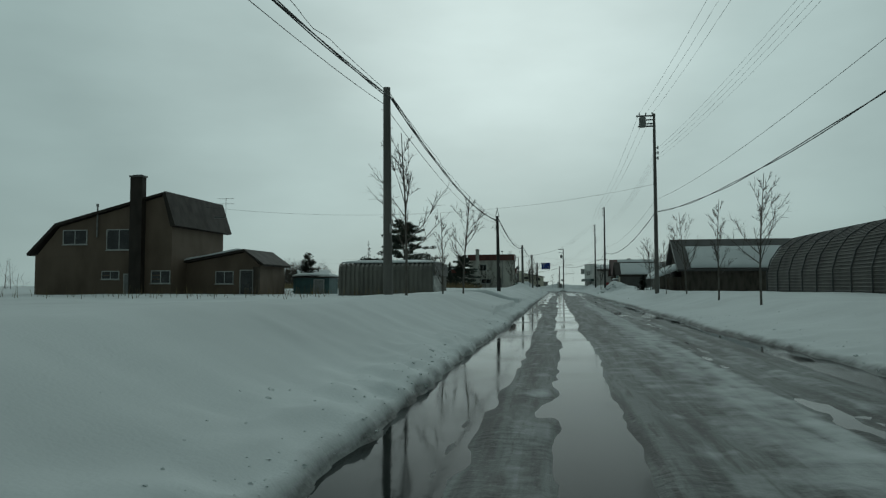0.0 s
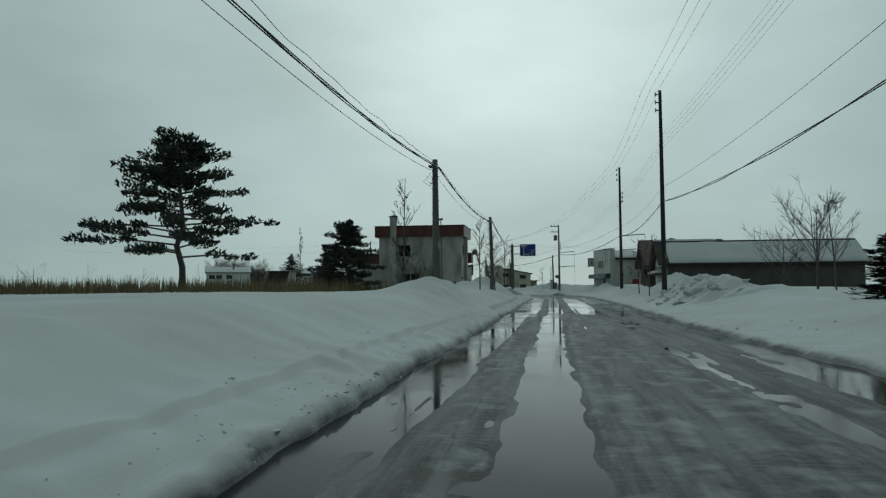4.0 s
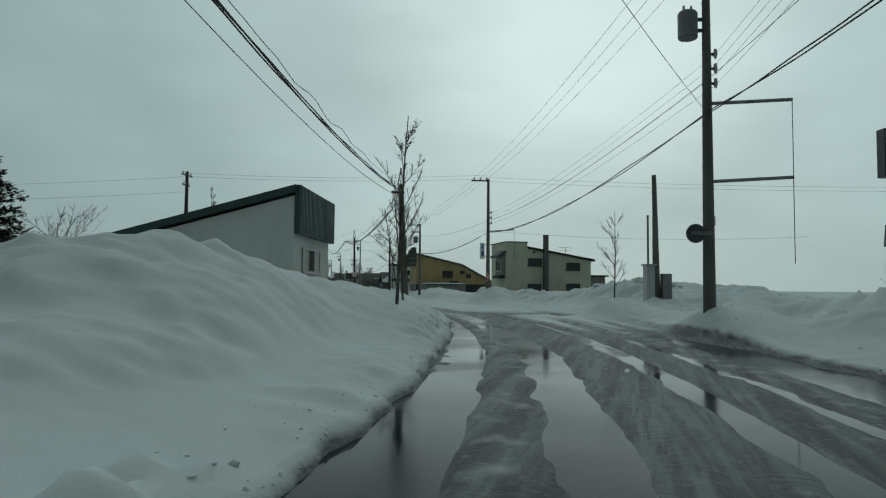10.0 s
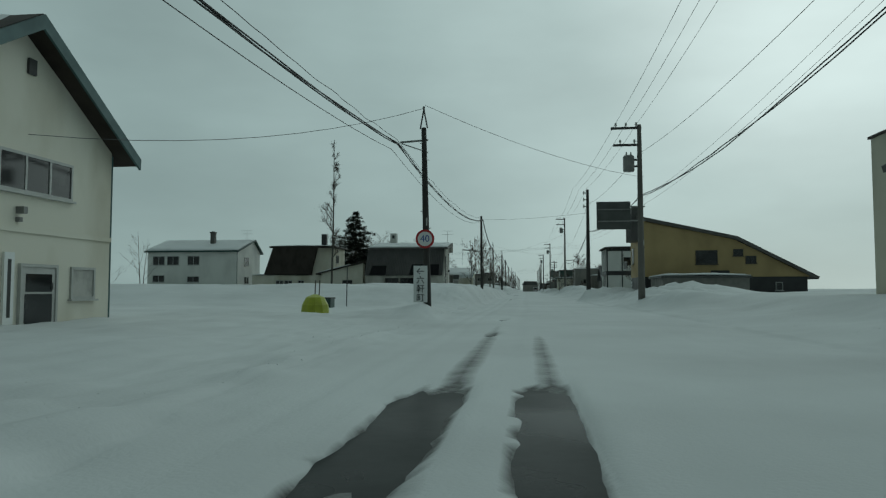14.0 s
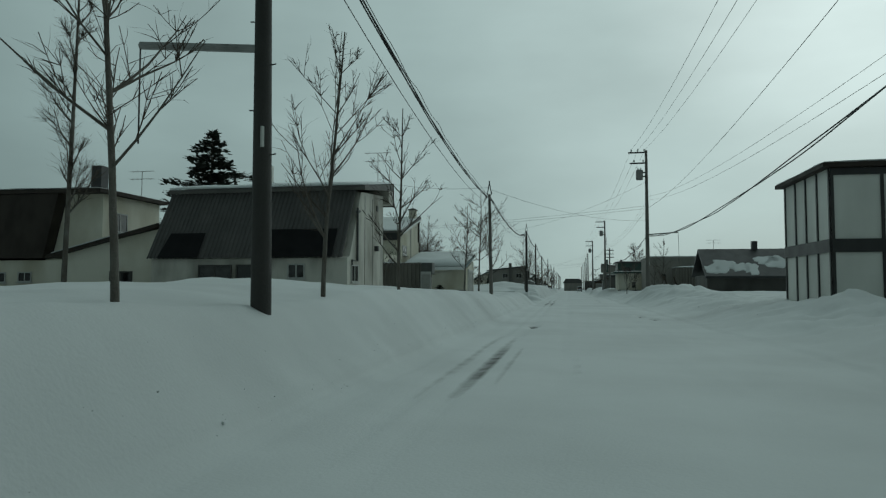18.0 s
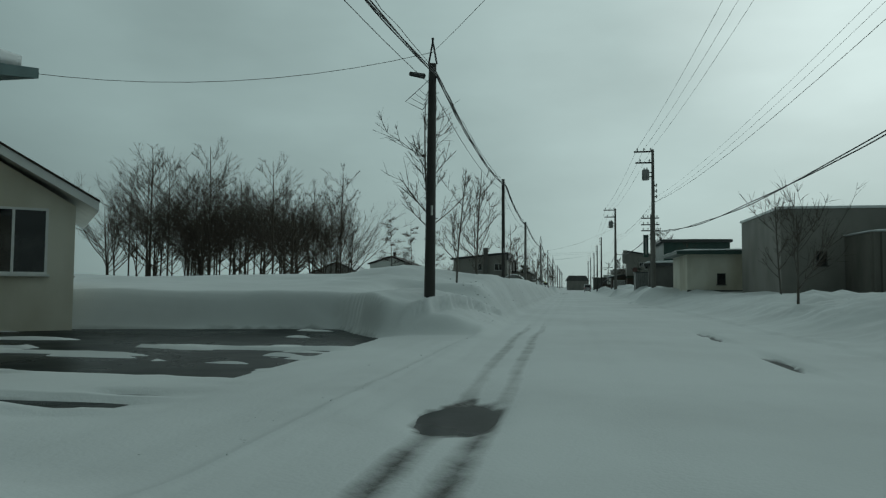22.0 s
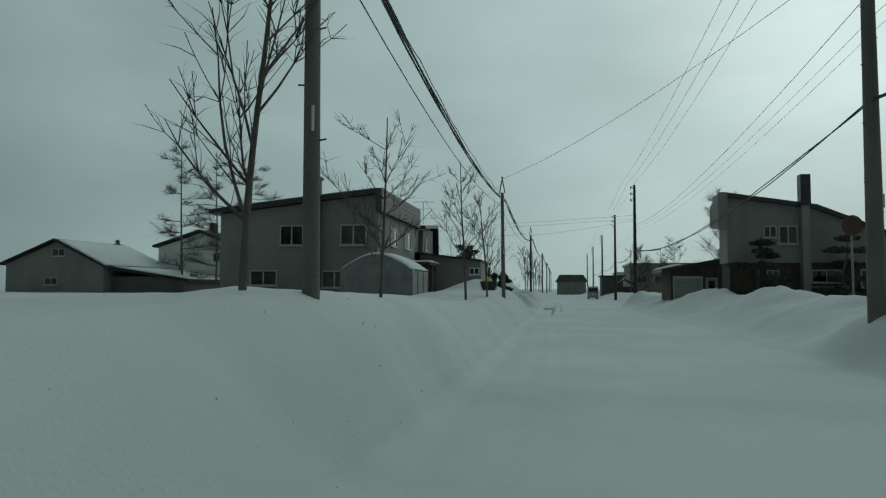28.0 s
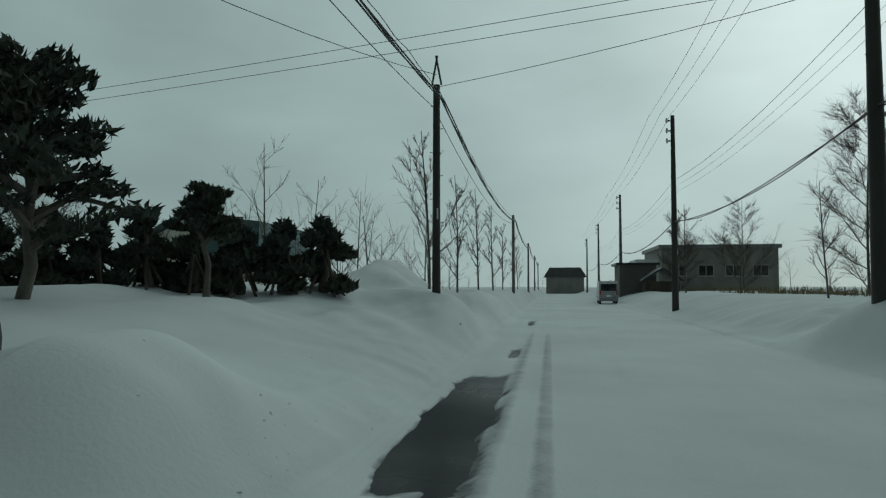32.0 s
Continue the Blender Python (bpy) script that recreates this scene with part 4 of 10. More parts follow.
# ---- building blocks ----
class Shape:
    """Verts and faces gathered for one mesh."""

    def __init__(self):
        self.v, self.f = [], []

    def add(self, verts, faces):
        o = len(self.v)
        self.v.extend(tuple(p) for p in verts)
        self.f.extend(tuple(i + o for i in q) for q in faces)
        return self

    def box(self, x0, y0, z0, x1, y1, z1, m=None):
        c = [(x, y, z) for z in (z0, z1) for x, y in ((x0, y0), (x1, y0), (x1, y1), (x0, y1))]
        if m is not None:
            c = [tuple(m @ Vector(p)) for p in c]
        return self.add(c, [(3, 2, 1, 0), (4, 5, 6, 7), (0, 1, 5, 4), (1, 2, 6, 5), (2, 3, 7, 6), (3, 0, 4, 7)])

    def prism(self, poly, a, b, axis="y"):
        """A closed outline (first, z) swept along the other level axis from a to b."""
        n = len(poly)
        if axis == "y":
            vs = [(p, a, q) for p, q in poly] + [(p, b, q) for p, q in poly]
        else:
            vs = [(a, p, q) for p, q in poly] + [(b, p, q) for p, q in poly]
        fs = [tuple(range(n)), tuple(range(2 * n - 1, n - 1, -1))]
        fs += [(i, n + i, n + (i + 1) % n, (i + 1) % n) for i in range(n)]
        return self.add(vs, fs)

    def tube(self, pts, radii, sides=6, cap=True):
        pts = [Vector(p) for p in pts]
        n = len(pts)
        rings = []
        for i, p in enumerate(pts):
            d = (pts[min(i + 1, n - 1)] - pts[max(i - 1, 0)])
            d = d.normalized() if d.length > 1e-9 else Vector((0, 0, 1))
            up = Vector((0, 0, 1)) if abs(d.z) < 0.9 else Vector((1, 0, 0))
            a = d.cross(up).normalized()
            b = d.cross(a)
            r = radii[i] if hasattr(radii, "__len__") else radii
            rings.append([p + (a * math.cos(2 * math.pi * k / sides) + b * math.sin(2 * math.pi * k / sides)) * r for k in range(sides)])
        vs = [p for ring in rings for p in ring]
        fs = []
        for i in range(n - 1):
            for k in range(sides):
                fs.append((i * sides + k, i * sides + (k + 1) % sides, (i + 1) * sides + (k + 1) % sides, (i + 1) * sides + k))
        if cap:
            fs.append(tuple(range(sides - 1, -1, -1)))
            fs.append(tuple((n - 1) * sides + k for k in range(sides)))
        return self.add(vs, fs)

    def wave(self, x0, x1, z0, z1, y, pitch=0.2, depth=0.04, axis="x", duty=0.45):
        """A ribbed sheet in the plane y, its ribs upright."""
        n = max(1, int(round(abs(x1 - x0) / pitch)))
        prof = []
        for i in range(n):
            a, w = x0 + (x1 - x0) * i / n, (x1 - x0) / n
            prof += [(a, 0), (a + w * (0.5 - duty / 2), 0), (a + w * (0.5 - duty / 4), 1), (a + w * (0.5 + duty / 4), 1), (a + w * (0.5 + duty / 2), 0)]
        prof.append((x1, 0))
        vs = []
        for p, q in prof:
            for z in (z0, z1):
                vs.append((p, y - depth * q, z) if axis == "x" else (y + depth * q, p, z))
        fs = [(2 * i, 2 * i + 2, 2 * i + 3, 2 * i + 1) for i in range(len(prof) - 1)]
        return self.add(vs, fs)

    def mesh(self, name, mat, smooth=False):
        me = bpy.data.meshes.new(name)
        me.from_pydata(self.v, [], self.f)
        me.materials.append(mat)
        if smooth:
            me.polygons.foreach_set("use_smooth", [True] * len(me.polygons))
        me.update()
        return me


def fix(me):
    b = bmesh.new()
    b.from_mesh(me)
    bmesh.ops.recalc_face_normals(b, faces=b.faces)
    b.to_mesh(me)
    b.free()
    return me


def part(name, shape, mat, parent, label="", smooth=False, recalc=True):
    me = shape.mesh(name, mat, smooth) if isinstance(shape, Shape) else shape
    if recalc and len(me.polygons) < 4000:
        fix(me)
    ob = new(name, me)
    ob.parent = parent
    return tagged(ob, label) if label else ob


def thing(name, m, label, category, group=""):
    ob = new(name)
    ob.empty_display_size = 0.2
    ob.matrix_basis = m
    return tagged(ob, label, category, group)


def window(parent, face, at, u, z, w, h, mat=None, panes=2, sill=True, curtain=False, depth=0.05, up=1):
    """A window with frame, panes and sill on a wall. face: F (towards -y), R (towards +x), L (towards -x); at: the wall's place."""
    fm = mat or M_FRAME

    def put(shape_box):
        u0, d0, z0, u1, d1, z1 = shape_box
        if face == "F":
            return (u0, at - d1, z0, u1, at - d0, z1)
        if face == "R":
            return (at + d0, u0, z0, at + d1, u1, z1)
        return (at - d1, u0, z0, at - d0, u1, z1)

    t = min(0.06, w * 0.08)
    fr = Shape()
    fr.box(*put((u, 0, z, u + w, depth, z + t))).box(*put((u, 0, z + h - t, u + w, depth, z + h)))
    fr.box(*put((u, 0, z + t, u + t, depth, z + h - t))).box(*put((u + w - t, 0, z + t, u + w, depth, z + h - t)))
    for k in range(1, panes):
        c = u + w * k / panes
        fr.box(*put((c - t / 2, 0, z + t, c + t / 2, depth * 0.8, z + h - t)))
    if up > 1:
        fr.box(*put((u + t, 0, z + h * 0.55, u + w - t, depth * 0.7, z + h * 0.55 + t)))
    f = part("window", fr, fm, parent)
    for k in range(panes):
        a, b = u + w * k / panes + t * 0.5, u + w * (k + 1) / panes - t * 0.5
        part("pane", Shape().box(*put((a, 0.004, z + t, b, depth * 0.35 + 0.008 * (k % 2), z + h - t))), M_CURTAIN if curtain and k % 2 == 0 else M_GLASS, f)
    if sill:
        part("sill", Shape().box(*put((u - 0.06, 0, z - 0.05, u + w + 0.06, depth + 0.06, z - 0.002))), fm, f)
    return f


def door(parent, face, at, u, z, w, h, mat, glazed=True):
    def put(u0, d0, z0, u1, d1, z1):
        if face == "F":
            return (u0, at - d1, z0, u1, at - d0, z1)
        return (at + d0, u0, z0, at + d1, u1, z1)

    d = part("door", Shape().box(*put(u, 0, z, u + w, 0.05, z + h)), mat, parent)
    fr = Shape().box(*put(u - 0.07, 0, z, u - 0.002, 0.08, z + h + 0.07)).box(*put(u + w + 0.002, 0, z, u + w + 0.07, 0.08, z + h + 0.07)).box(*put(u, 0, z + h + 0.002, u + w, 0.08, z + h + 0.07))
    part("door_frame", fr, M_FRAME, d)
    if glazed:
        part("pane", Shape().box(*put(u + 0.12, 0.052, z + 0.9, u + w - 0.12, 0.06, z + h - 0.15)), M_GLASS, d)
    part("handle", Shape().box(*put(u + w - 0.14, 0.05, z + 0.95, u + w - 0.09, 0.1, z + 1.1)), M_STEEL, d)
    return d


def shutter(parent, face, at, u, z, w, h, mat=None):
    """A roller shutter of slats in a frame."""
    mat = mat or M_SHUTTER
    s = Shape()
    n = int(h / 0.085)

    def put(u0, d0, z0, u1, d1, z1):
        if face == "F":
            return (u0, at - d1, z0, u1, at - d0, z1)
        return (at + d0, u0, z0, at + d1, u1, z1)

    for i in range(n):
        s.box(*put(u, 0.0, z + h * i / n, u + w, 0.035, z + h * (i + 0.86) / n))
    sh = tagged(part("shutter", s, mat, parent), kind="stuff")
    part("shutter_frame", Shape().box(*put(u - 0.08, 0, z, u - 0.004, 0.07, z + h + 0.22)).box(*put(u + w + 0.004, 0, z, u + w + 0.08, 0.07, z + h + 0.22)).box(*put(u, 0, z + h + 0.004, u + w, 0.09, z + h + 0.22)), M_FRAME, sh)
    return sh


def lap_boards(u0, u1, z0, z1, at, face="F", h=0.22, depth=0.018):
    """Horizontal lapped boards over a wall."""
    s = Shape()
    n = max(1, int(round((z1 - z0) / h)))
    for i in range(n):
        a, b = z0 + (z1 - z0) * i / n, z0 + (z1 - z0) * (i + 1) / n
        if face == "F":
            s.add([(u0, at, a), (u1, at, a), (u1, at - depth, a), (u0, at - depth, a), (u0, at - 0.003, b), (u1, at - 0.003, b)], [(0, 1, 2, 3), (3, 2, 5, 4)])
        else:
            s.add([(at, u0, a), (at, u1, a), (at + depth, u1, a), (at + depth, u0, a), (at + 0.003, u0, b), (at + 0.003, u1, b)], [(3, 2, 1, 0), (4, 5, 2, 3)])
    return s


def roof_snow(parent, poly2, a, b, axis="y", thick=0.28, label="thick settled snow"):
    """Snow lying on a roof over the polyline: a slab with a wavy, rounded rim."""
    rnd = random.Random(int(abs(a * 13 + b * 7 + len(poly2)) * 10))
    xs = [p for p, q in poly2]
    n = 18
    L = [0.0]
    for i in range(1, len(poly2)):
        L.append(L[-1] + math.hypot(poly2[i][0] - poly2[i - 1][0], poly2[i][1] - poly2[i - 1][1]))

    def at(d):
        for i in range(1, len(poly2)):
            if d <= L[i] + 1e-9:
                k = (d - L[i - 1]) / max(1e-6, L[i] - L[i - 1])
                return poly2[i - 1][0] + k * (poly2[i][0] - poly2[i - 1][0]), poly2[i - 1][1] + k * (poly2[i][1] - poly2[i - 1][1])
        return poly2[-1]

    m = max(8, int(abs(b - a) / 0.45))
    vs, fs = [], []
    for layer in (0, 1):
        for j in range(m + 1):
            v = a + (b - a) * j / m
            for i in range(n + 1):
                d = L[-1] * i / n
                p, q = at(d)
                rim = min(1.0, min(i, n - i) / 2.2, min(j, m - j) / 1.6)
                t = thick * (0.35 + 0.65 * math.sqrt(max(0, rim))) * (0.85 + 0.3 * noise.noise((p * 0.6, v * 0.6, 3.0))) if layer else 0.004
                w = 0.10 * noise.noise((v * 0.9, i * 0.1, 7.0)) if i in (0, n) else 0
                vs.append((p + w, v, q + t) if axis == "y" else (v, p + w, q + t))
    k0 = (m + 1) * (n + 1)
    for j in range(m):
        for i in range(n):
            q = [j * (n + 1) + i, j * (n + 1) + i + 1, (j + 1) * (n + 1) + i + 1, (j + 1) * (n + 1) + i]
            fs.append(tuple(k0 + x for x in q))
            fs.append(tuple(q[::-1]))
    rim = [j * (n + 1) for j in range(m + 1)] + [m * (n + 1) + i for i in range(1, n + 1)] + [j * (n + 1) + n for j in range(m - 1, -1, -1)] + list(range(n - 1, 0, -1))
    for x, y in zip(rim, rim[1:] + rim[:1]):
        fs.append((x, y, k0 + y, k0 + x))
    return part("roof_snow", Shape().add(vs, fs), M_SNOW, parent, label, smooth=True)


def chimney(parent, x0, y0, x1, y1, z0, z1, mat, cap=True, name="chimney"):
    c = part(name, Shape().box(x0, y0, z0, x1, y1, z1), mat, parent)
    if cap:
        e = 0.07
        part("cap", Shape().box(x0 - e, y0 - e, z1 + 0.002, x1 + e, y1 + e, z1 + 0.12), M_DKGREYWALL, c)
        part("flue", Shape().box(x0 + 0.12, y0 + 0.12, z1 + 0.122, x1 - 0.12, y1 - 0.12, z1 + 0.2), M_BLACK, c)
    return c


def antenna(parent, x, y, z, h=1.6):
    """A rooftop television aerial: mast, boom and rods."""
    s = Shape().tube([(x, y, z), (x, y, z + h)], 0.02, 5)
    m = part("aerial", s, M_STEEL, parent)
    r = Shape()
    for k, zz in enumerate((h, h * 0.72)):
        r.tube([(x - 0.7, y, z + zz), (x + 0.7, y, z + zz)], 0.012, 4)
        for i in range(6):
            xx = x - 0.65 + i * 0.26
            r.tube([(xx, y - 0.3 + 0.02 * i, z + zz), (xx, y + 0.3 - 0.02 * i, z + zz)], 0.008, 4)
    part("rods", r, M_STEEL, m)
    return m


# ---- poles and cables ----
def pole(x, y, top, kind="concrete", r0=0.19, r1=0.13, lean=(0, 0), label="", pin=0.0, steps_on=True):
    dark = kind != "concrete"
    p = thing("utility_pole", pose(x, y, 0), label or ("dark utility pole standing in the snowbank, its shaded side put into the colour" if dark else "round grey concrete utility pole standing in the snowbank"), "utility pole", "utility poles")
    n = 10
    part("shaft", Shape().tube([(lean[0] * k / n, lean[1] * k / n, top * k / n - (0.3 if k == 0 else 0)) for k in range(n + 1)], [r0 + (r1 - r0) * k / n for k in range(n + 1)], 16), M_POLE_SHADED if dark else M_CONC, p, smooth=True, recalc=False)
    if pin:
        part("top_pin", Shape().tube([(lean[0] - 0.14, lean[1], top - 0.02), (lean[0] + 0.02, lean[1], top + pin)], 0.025, 5).tube([(lean[0] + 0.14, lean[1], top - 0.02), (lean[0] - 0.02, lean[1], top + pin)], 0.025, 5), M_DKSTEEL, p)
    if steps_on:
        s = Shape()
        k, z = 0, 2.9
        while z < top - 0.5:
            a = (k % 2) * math.pi + 0.4
            r = r0 + (r1 - r0) * z / top
            c = Vector((lean[0] * z / top, lean[1] * z / top, z))
            s.tube([c + Vector((r * math.cos(a) * 0.9, r * math.sin(a) * 0.9, 0)), c + Vector(((r + 0.07) * math.cos(a), (r + 0.07) * math.sin(a), 0.01))], 0.009, 4)
            z += 0.55
            k += 1
        tagged(part("step_bolt", s, M_DKSTEEL, p), kind="stuff")
    rp_ = r0 + (r1 - r0) * 3.1 / top
    part("name_plate", Shape().box(lean[0] * 3.1 / top + rp_ * 0.66, lean[1] * 3.1 / top - rp_ * 0.8, 2.98, lean[0] * 3.1 / top + rp_ * 0.93, lean[1] * 3.1 / top - rp_ * 0.5, 3.23), M_INSUL, p, "narrow pale plate")
    return p


def crossarm(p, z, x0, x1, y=0.0, n=3, insul=True):
    """A level steel arm with pin insulators."""
    a = part("crossarm", Shape().box(x0, y - 0.05, z - 0.05, x1, y + 0.05, z + 0.05), M_DKSTEEL, p)
    if insul:
        for i in range(n):
            xx = x0 + (x1 - x0) * (i + 0.5) / n
            part("insulator", Shape().tube([(xx, y, z + 0.05), (xx, y, z + 0.13), (xx, y, z + 0.14), (xx, y, z + 0.26)], [0.03, 0.03, 0.065, 0.04], 8), M_INSUL, a)
    return a


def side_insulators(p, zs, dx=-0.28):
    for z in zs:
        b = part("bracket", Shape().box(min(0, dx), -0.03, z - 0.03, max(0, dx), 0.03, z + 0.03), M_DKSTEEL, p)
        part("insulator", Shape().tube([(dx, 0, z - 0.12), (dx, 0, z - 0.02), (dx, 0, z), (dx, 0, z + 0.14)], [0.03, 0.06, 0.06, 0.04], 8), M_INSUL, b)


def transformer(p, x, y, z, r=0.24, h=0.75):
    t = part("transformer", Shape().tube([(x, y, z), (x, y, z + 0.04), (x, y, z + h - 0.06), (x, y, z + h)], [r * 0.9, r, r, r * 0.8], 14), M_GREYEQ, p, "grey drum transformer", smooth=False)
    for k in (-1, 1):
        part("bushing", Shape().tube([(x + 0.1 * k, y, z + h), (x + 0.1 * k, y, z + h + 0.16)], [0.05, 0.03], 8), M_INSUL, t)
    part("mount", Shape().box(min(0, x), y - 0.04, z + 0.2, max(0, x), y + 0.04, z + 0.28).box(min(0, x), y - 0.04, z + 0.5, max(0, x), y + 0.04, z + 0.58), M_DKSTEEL, t)
    return t


def cable(a, b, sag, r=0.012, mat=None, wavy=0.0, seed=0, label="thin overhead wire strung between poles", twist=0):
    """One span hanging between two points."""
    a, b = Vector(a), Vector(b)
    n = max(10, int((b - a).length / 1.6))
    s = Shape()
    strands = twist or 1
    side = (b - a).cross(Vector((0, 0, 1))).normalized()
    for q in range(strands):
        pts = []
        for i in range(n * (3 if wavy or twist else 1) + 1):
            k = i / (n * (3 if wavy or twist else 1))
            p = a.lerp(b, k) + Vector((0, 0, -4 * sag * k * (1 - k)))
            if wavy:
                p += Vector((0, 0, wavy * noise.noise((k * n * 1.1, seed, 0)) * min(1, 6 * k, 6 * (1 - k))))
            if twist:
                ph = k * n * 0.55 + q * 2 * math.pi / strands
                amp = r * 1.5 + 0.03 * abs(noise.noise((k * 9, seed + q * 5.0, 1)))
                p += side * (amp * math.cos(ph)) + Vector((0, 0, amp * math.sin(ph)))
            pts.append(p)
        s.tube(pts, r, 4, cap=False)
    ob = new("overhead_cable", s.mesh("overhead_cable", mat or M_CABLE, True))
    return tagged(ob, label, "cable", "overhead cables")


# ---- trees ----
def bare_tree_shape(seed, height, spread=0.32, upright=0.65, first=0.35, density=1.0, leader=True, thick=1.0, fine=1.0):
    """Trunk and twigs of a leafless tree, two shapes."""
    rnd = random.Random(seed)
    trunk, twigs = Shape(), Shape()

    def limb(p, d, length, r, depth, target):
        n = max(3, int(length / (0.35 if depth < 2 else 0.22)))
        pts, rad = [p], [r]
        q, dd = Vector(p), Vector(d)
        for i in range(n):
            dd = (dd + Vector((rnd.uniform(-1, 1), rnd.uniform(-1, 1), rnd.uniform(-0.4, 0.8))) * (0.03 * min(1.0, 14 / n) if depth == 0 else 0.13 * min(1.0, 8 / n)) + Vector((0, 0, (0.0, 0.06, 0.05)[depth] * upright * min(1.0, 5 / n)))).normalized()
            q = q + dd * (length / n)
            pts.append(q.copy())
            rad.append(max(0.004 * thick, r * (1 - 0.8 * (i + 1) / n)))
        target.tube(pts, rad, 7 if depth == 0 else (5 if depth == 1 else 3), cap=False)
        return pts, rad

    tp, tr = limb(Vector((0, 0, -0.3)), Vector((rnd.uniform(-0.02, 0.02), rnd.uniform(-0.02, 0.02), 1)), height * (1.0 if leader else 0.6), height * 0.0066 + 0.014, 0, trunk)
    n1 = int((15 if leader else 11) * density)
    for i in range(n1):
        k = first + (0.95 - first) * (i + rnd.random() * 0.7) / n1
        j = min(len(tp) - 2, int(k * (len(tp) - 1)))
        a = rnd.uniform(0, 2 * math.pi)
        el = upright * rnd.uniform(0.7, 1.2)
        d = Vector((math.cos(a), math.sin(a), el)).normalized()
        ln = height * spread * rnd.uniform(0.65, 1.15) * (1.15 - 0.7 * max(0, (k - first) / (1 - first)))
        bp, br = limb(tp[j], d, ln, tr[j] * rnd.uniform(0.45, 0.68), 1, trunk if ln > 1.2 else twigs)
        n2 = int(rnd.uniform(5, 8) * density)
        for m in range(n2):
            jj = int(rnd.uniform(0.2, 0.98) * (len(bp) - 1))
            dd = (d + Vector((rnd.uniform(-1, 1), rnd.uniform(-1, 1), rnd.uniform(-0.2, 1.0))) * 0.75).normalized()
            l2 = ln * rnd.uniform(0.25, 0.5)
            cp, cr = limb(bp[jj], dd, l2, max(0.0065 * thick, br[jj] * 0.5), 2, twigs)
            for w in range(int(rnd.uniform(4, 8) * density * fine)):
                jx = int(rnd.uniform(0.2, 1) * (len(cp) - 1))
                d3 = (dd + Vector((rnd.uniform(-1, 1), rnd.uniform(-1, 1), rnd.uniform(-0.5, 0.9))) * 1.15).normalized()
                e = cp[jx] + d3 * l2 * rnd.uniform(0.3, 0.6) * (1.9 if thick > 1.4 else 1.0)
                mid = (cp[jx] + e) / 2 + Vector((rnd.uniform(-1, 1), rnd.uniform(-1, 1), 0.4)) * 0.04
                sv = d3.cross(Vector((rnd.uniform(-1, 1), rnd.uniform(-1, 1), rnd.uniform(-1, 1)))).normalized() * (0.0038 * thick)
                o = len(twigs.v)
                twigs.v.extend([tuple(cp[jx] - sv), tuple(cp[jx] + sv), tuple(mid - sv * 0.8), tuple(mid + sv * 0.8), tuple(e)])
                twigs.f.extend([(o, o + 1, o + 3, o + 2), (o + 2, o + 3, o + 4)])
    return trunk, twigs


TREES = {}


def bare_tree(kind, m, label="leafless grey-barked street tree in deep snow", group="street trees"):
    if kind not in TREES:
        seed, h, sp, up, first, den, lead = kind
        tr, tw = bare_tree_shape(seed, h, sp, up, first, den, lead, 1.7 if h > 10 else 1.15, 1.6 if h > 10 else 1.2)
        TREES[kind] = (tr.mesh("trunk", M_BARK, True), tw.mesh("twig_mass", M_TWIG, False))
    t = thing("bare_tree", m, label, "tree", group)
    part("trunk", TREES[kind][0], M_BARK, t, recalc=False)
    tagged(part("twig_mass", TREES[kind][1], M_TWIG, t, recalc=False), kind="stuff")
    return t


CONIFERS = {}


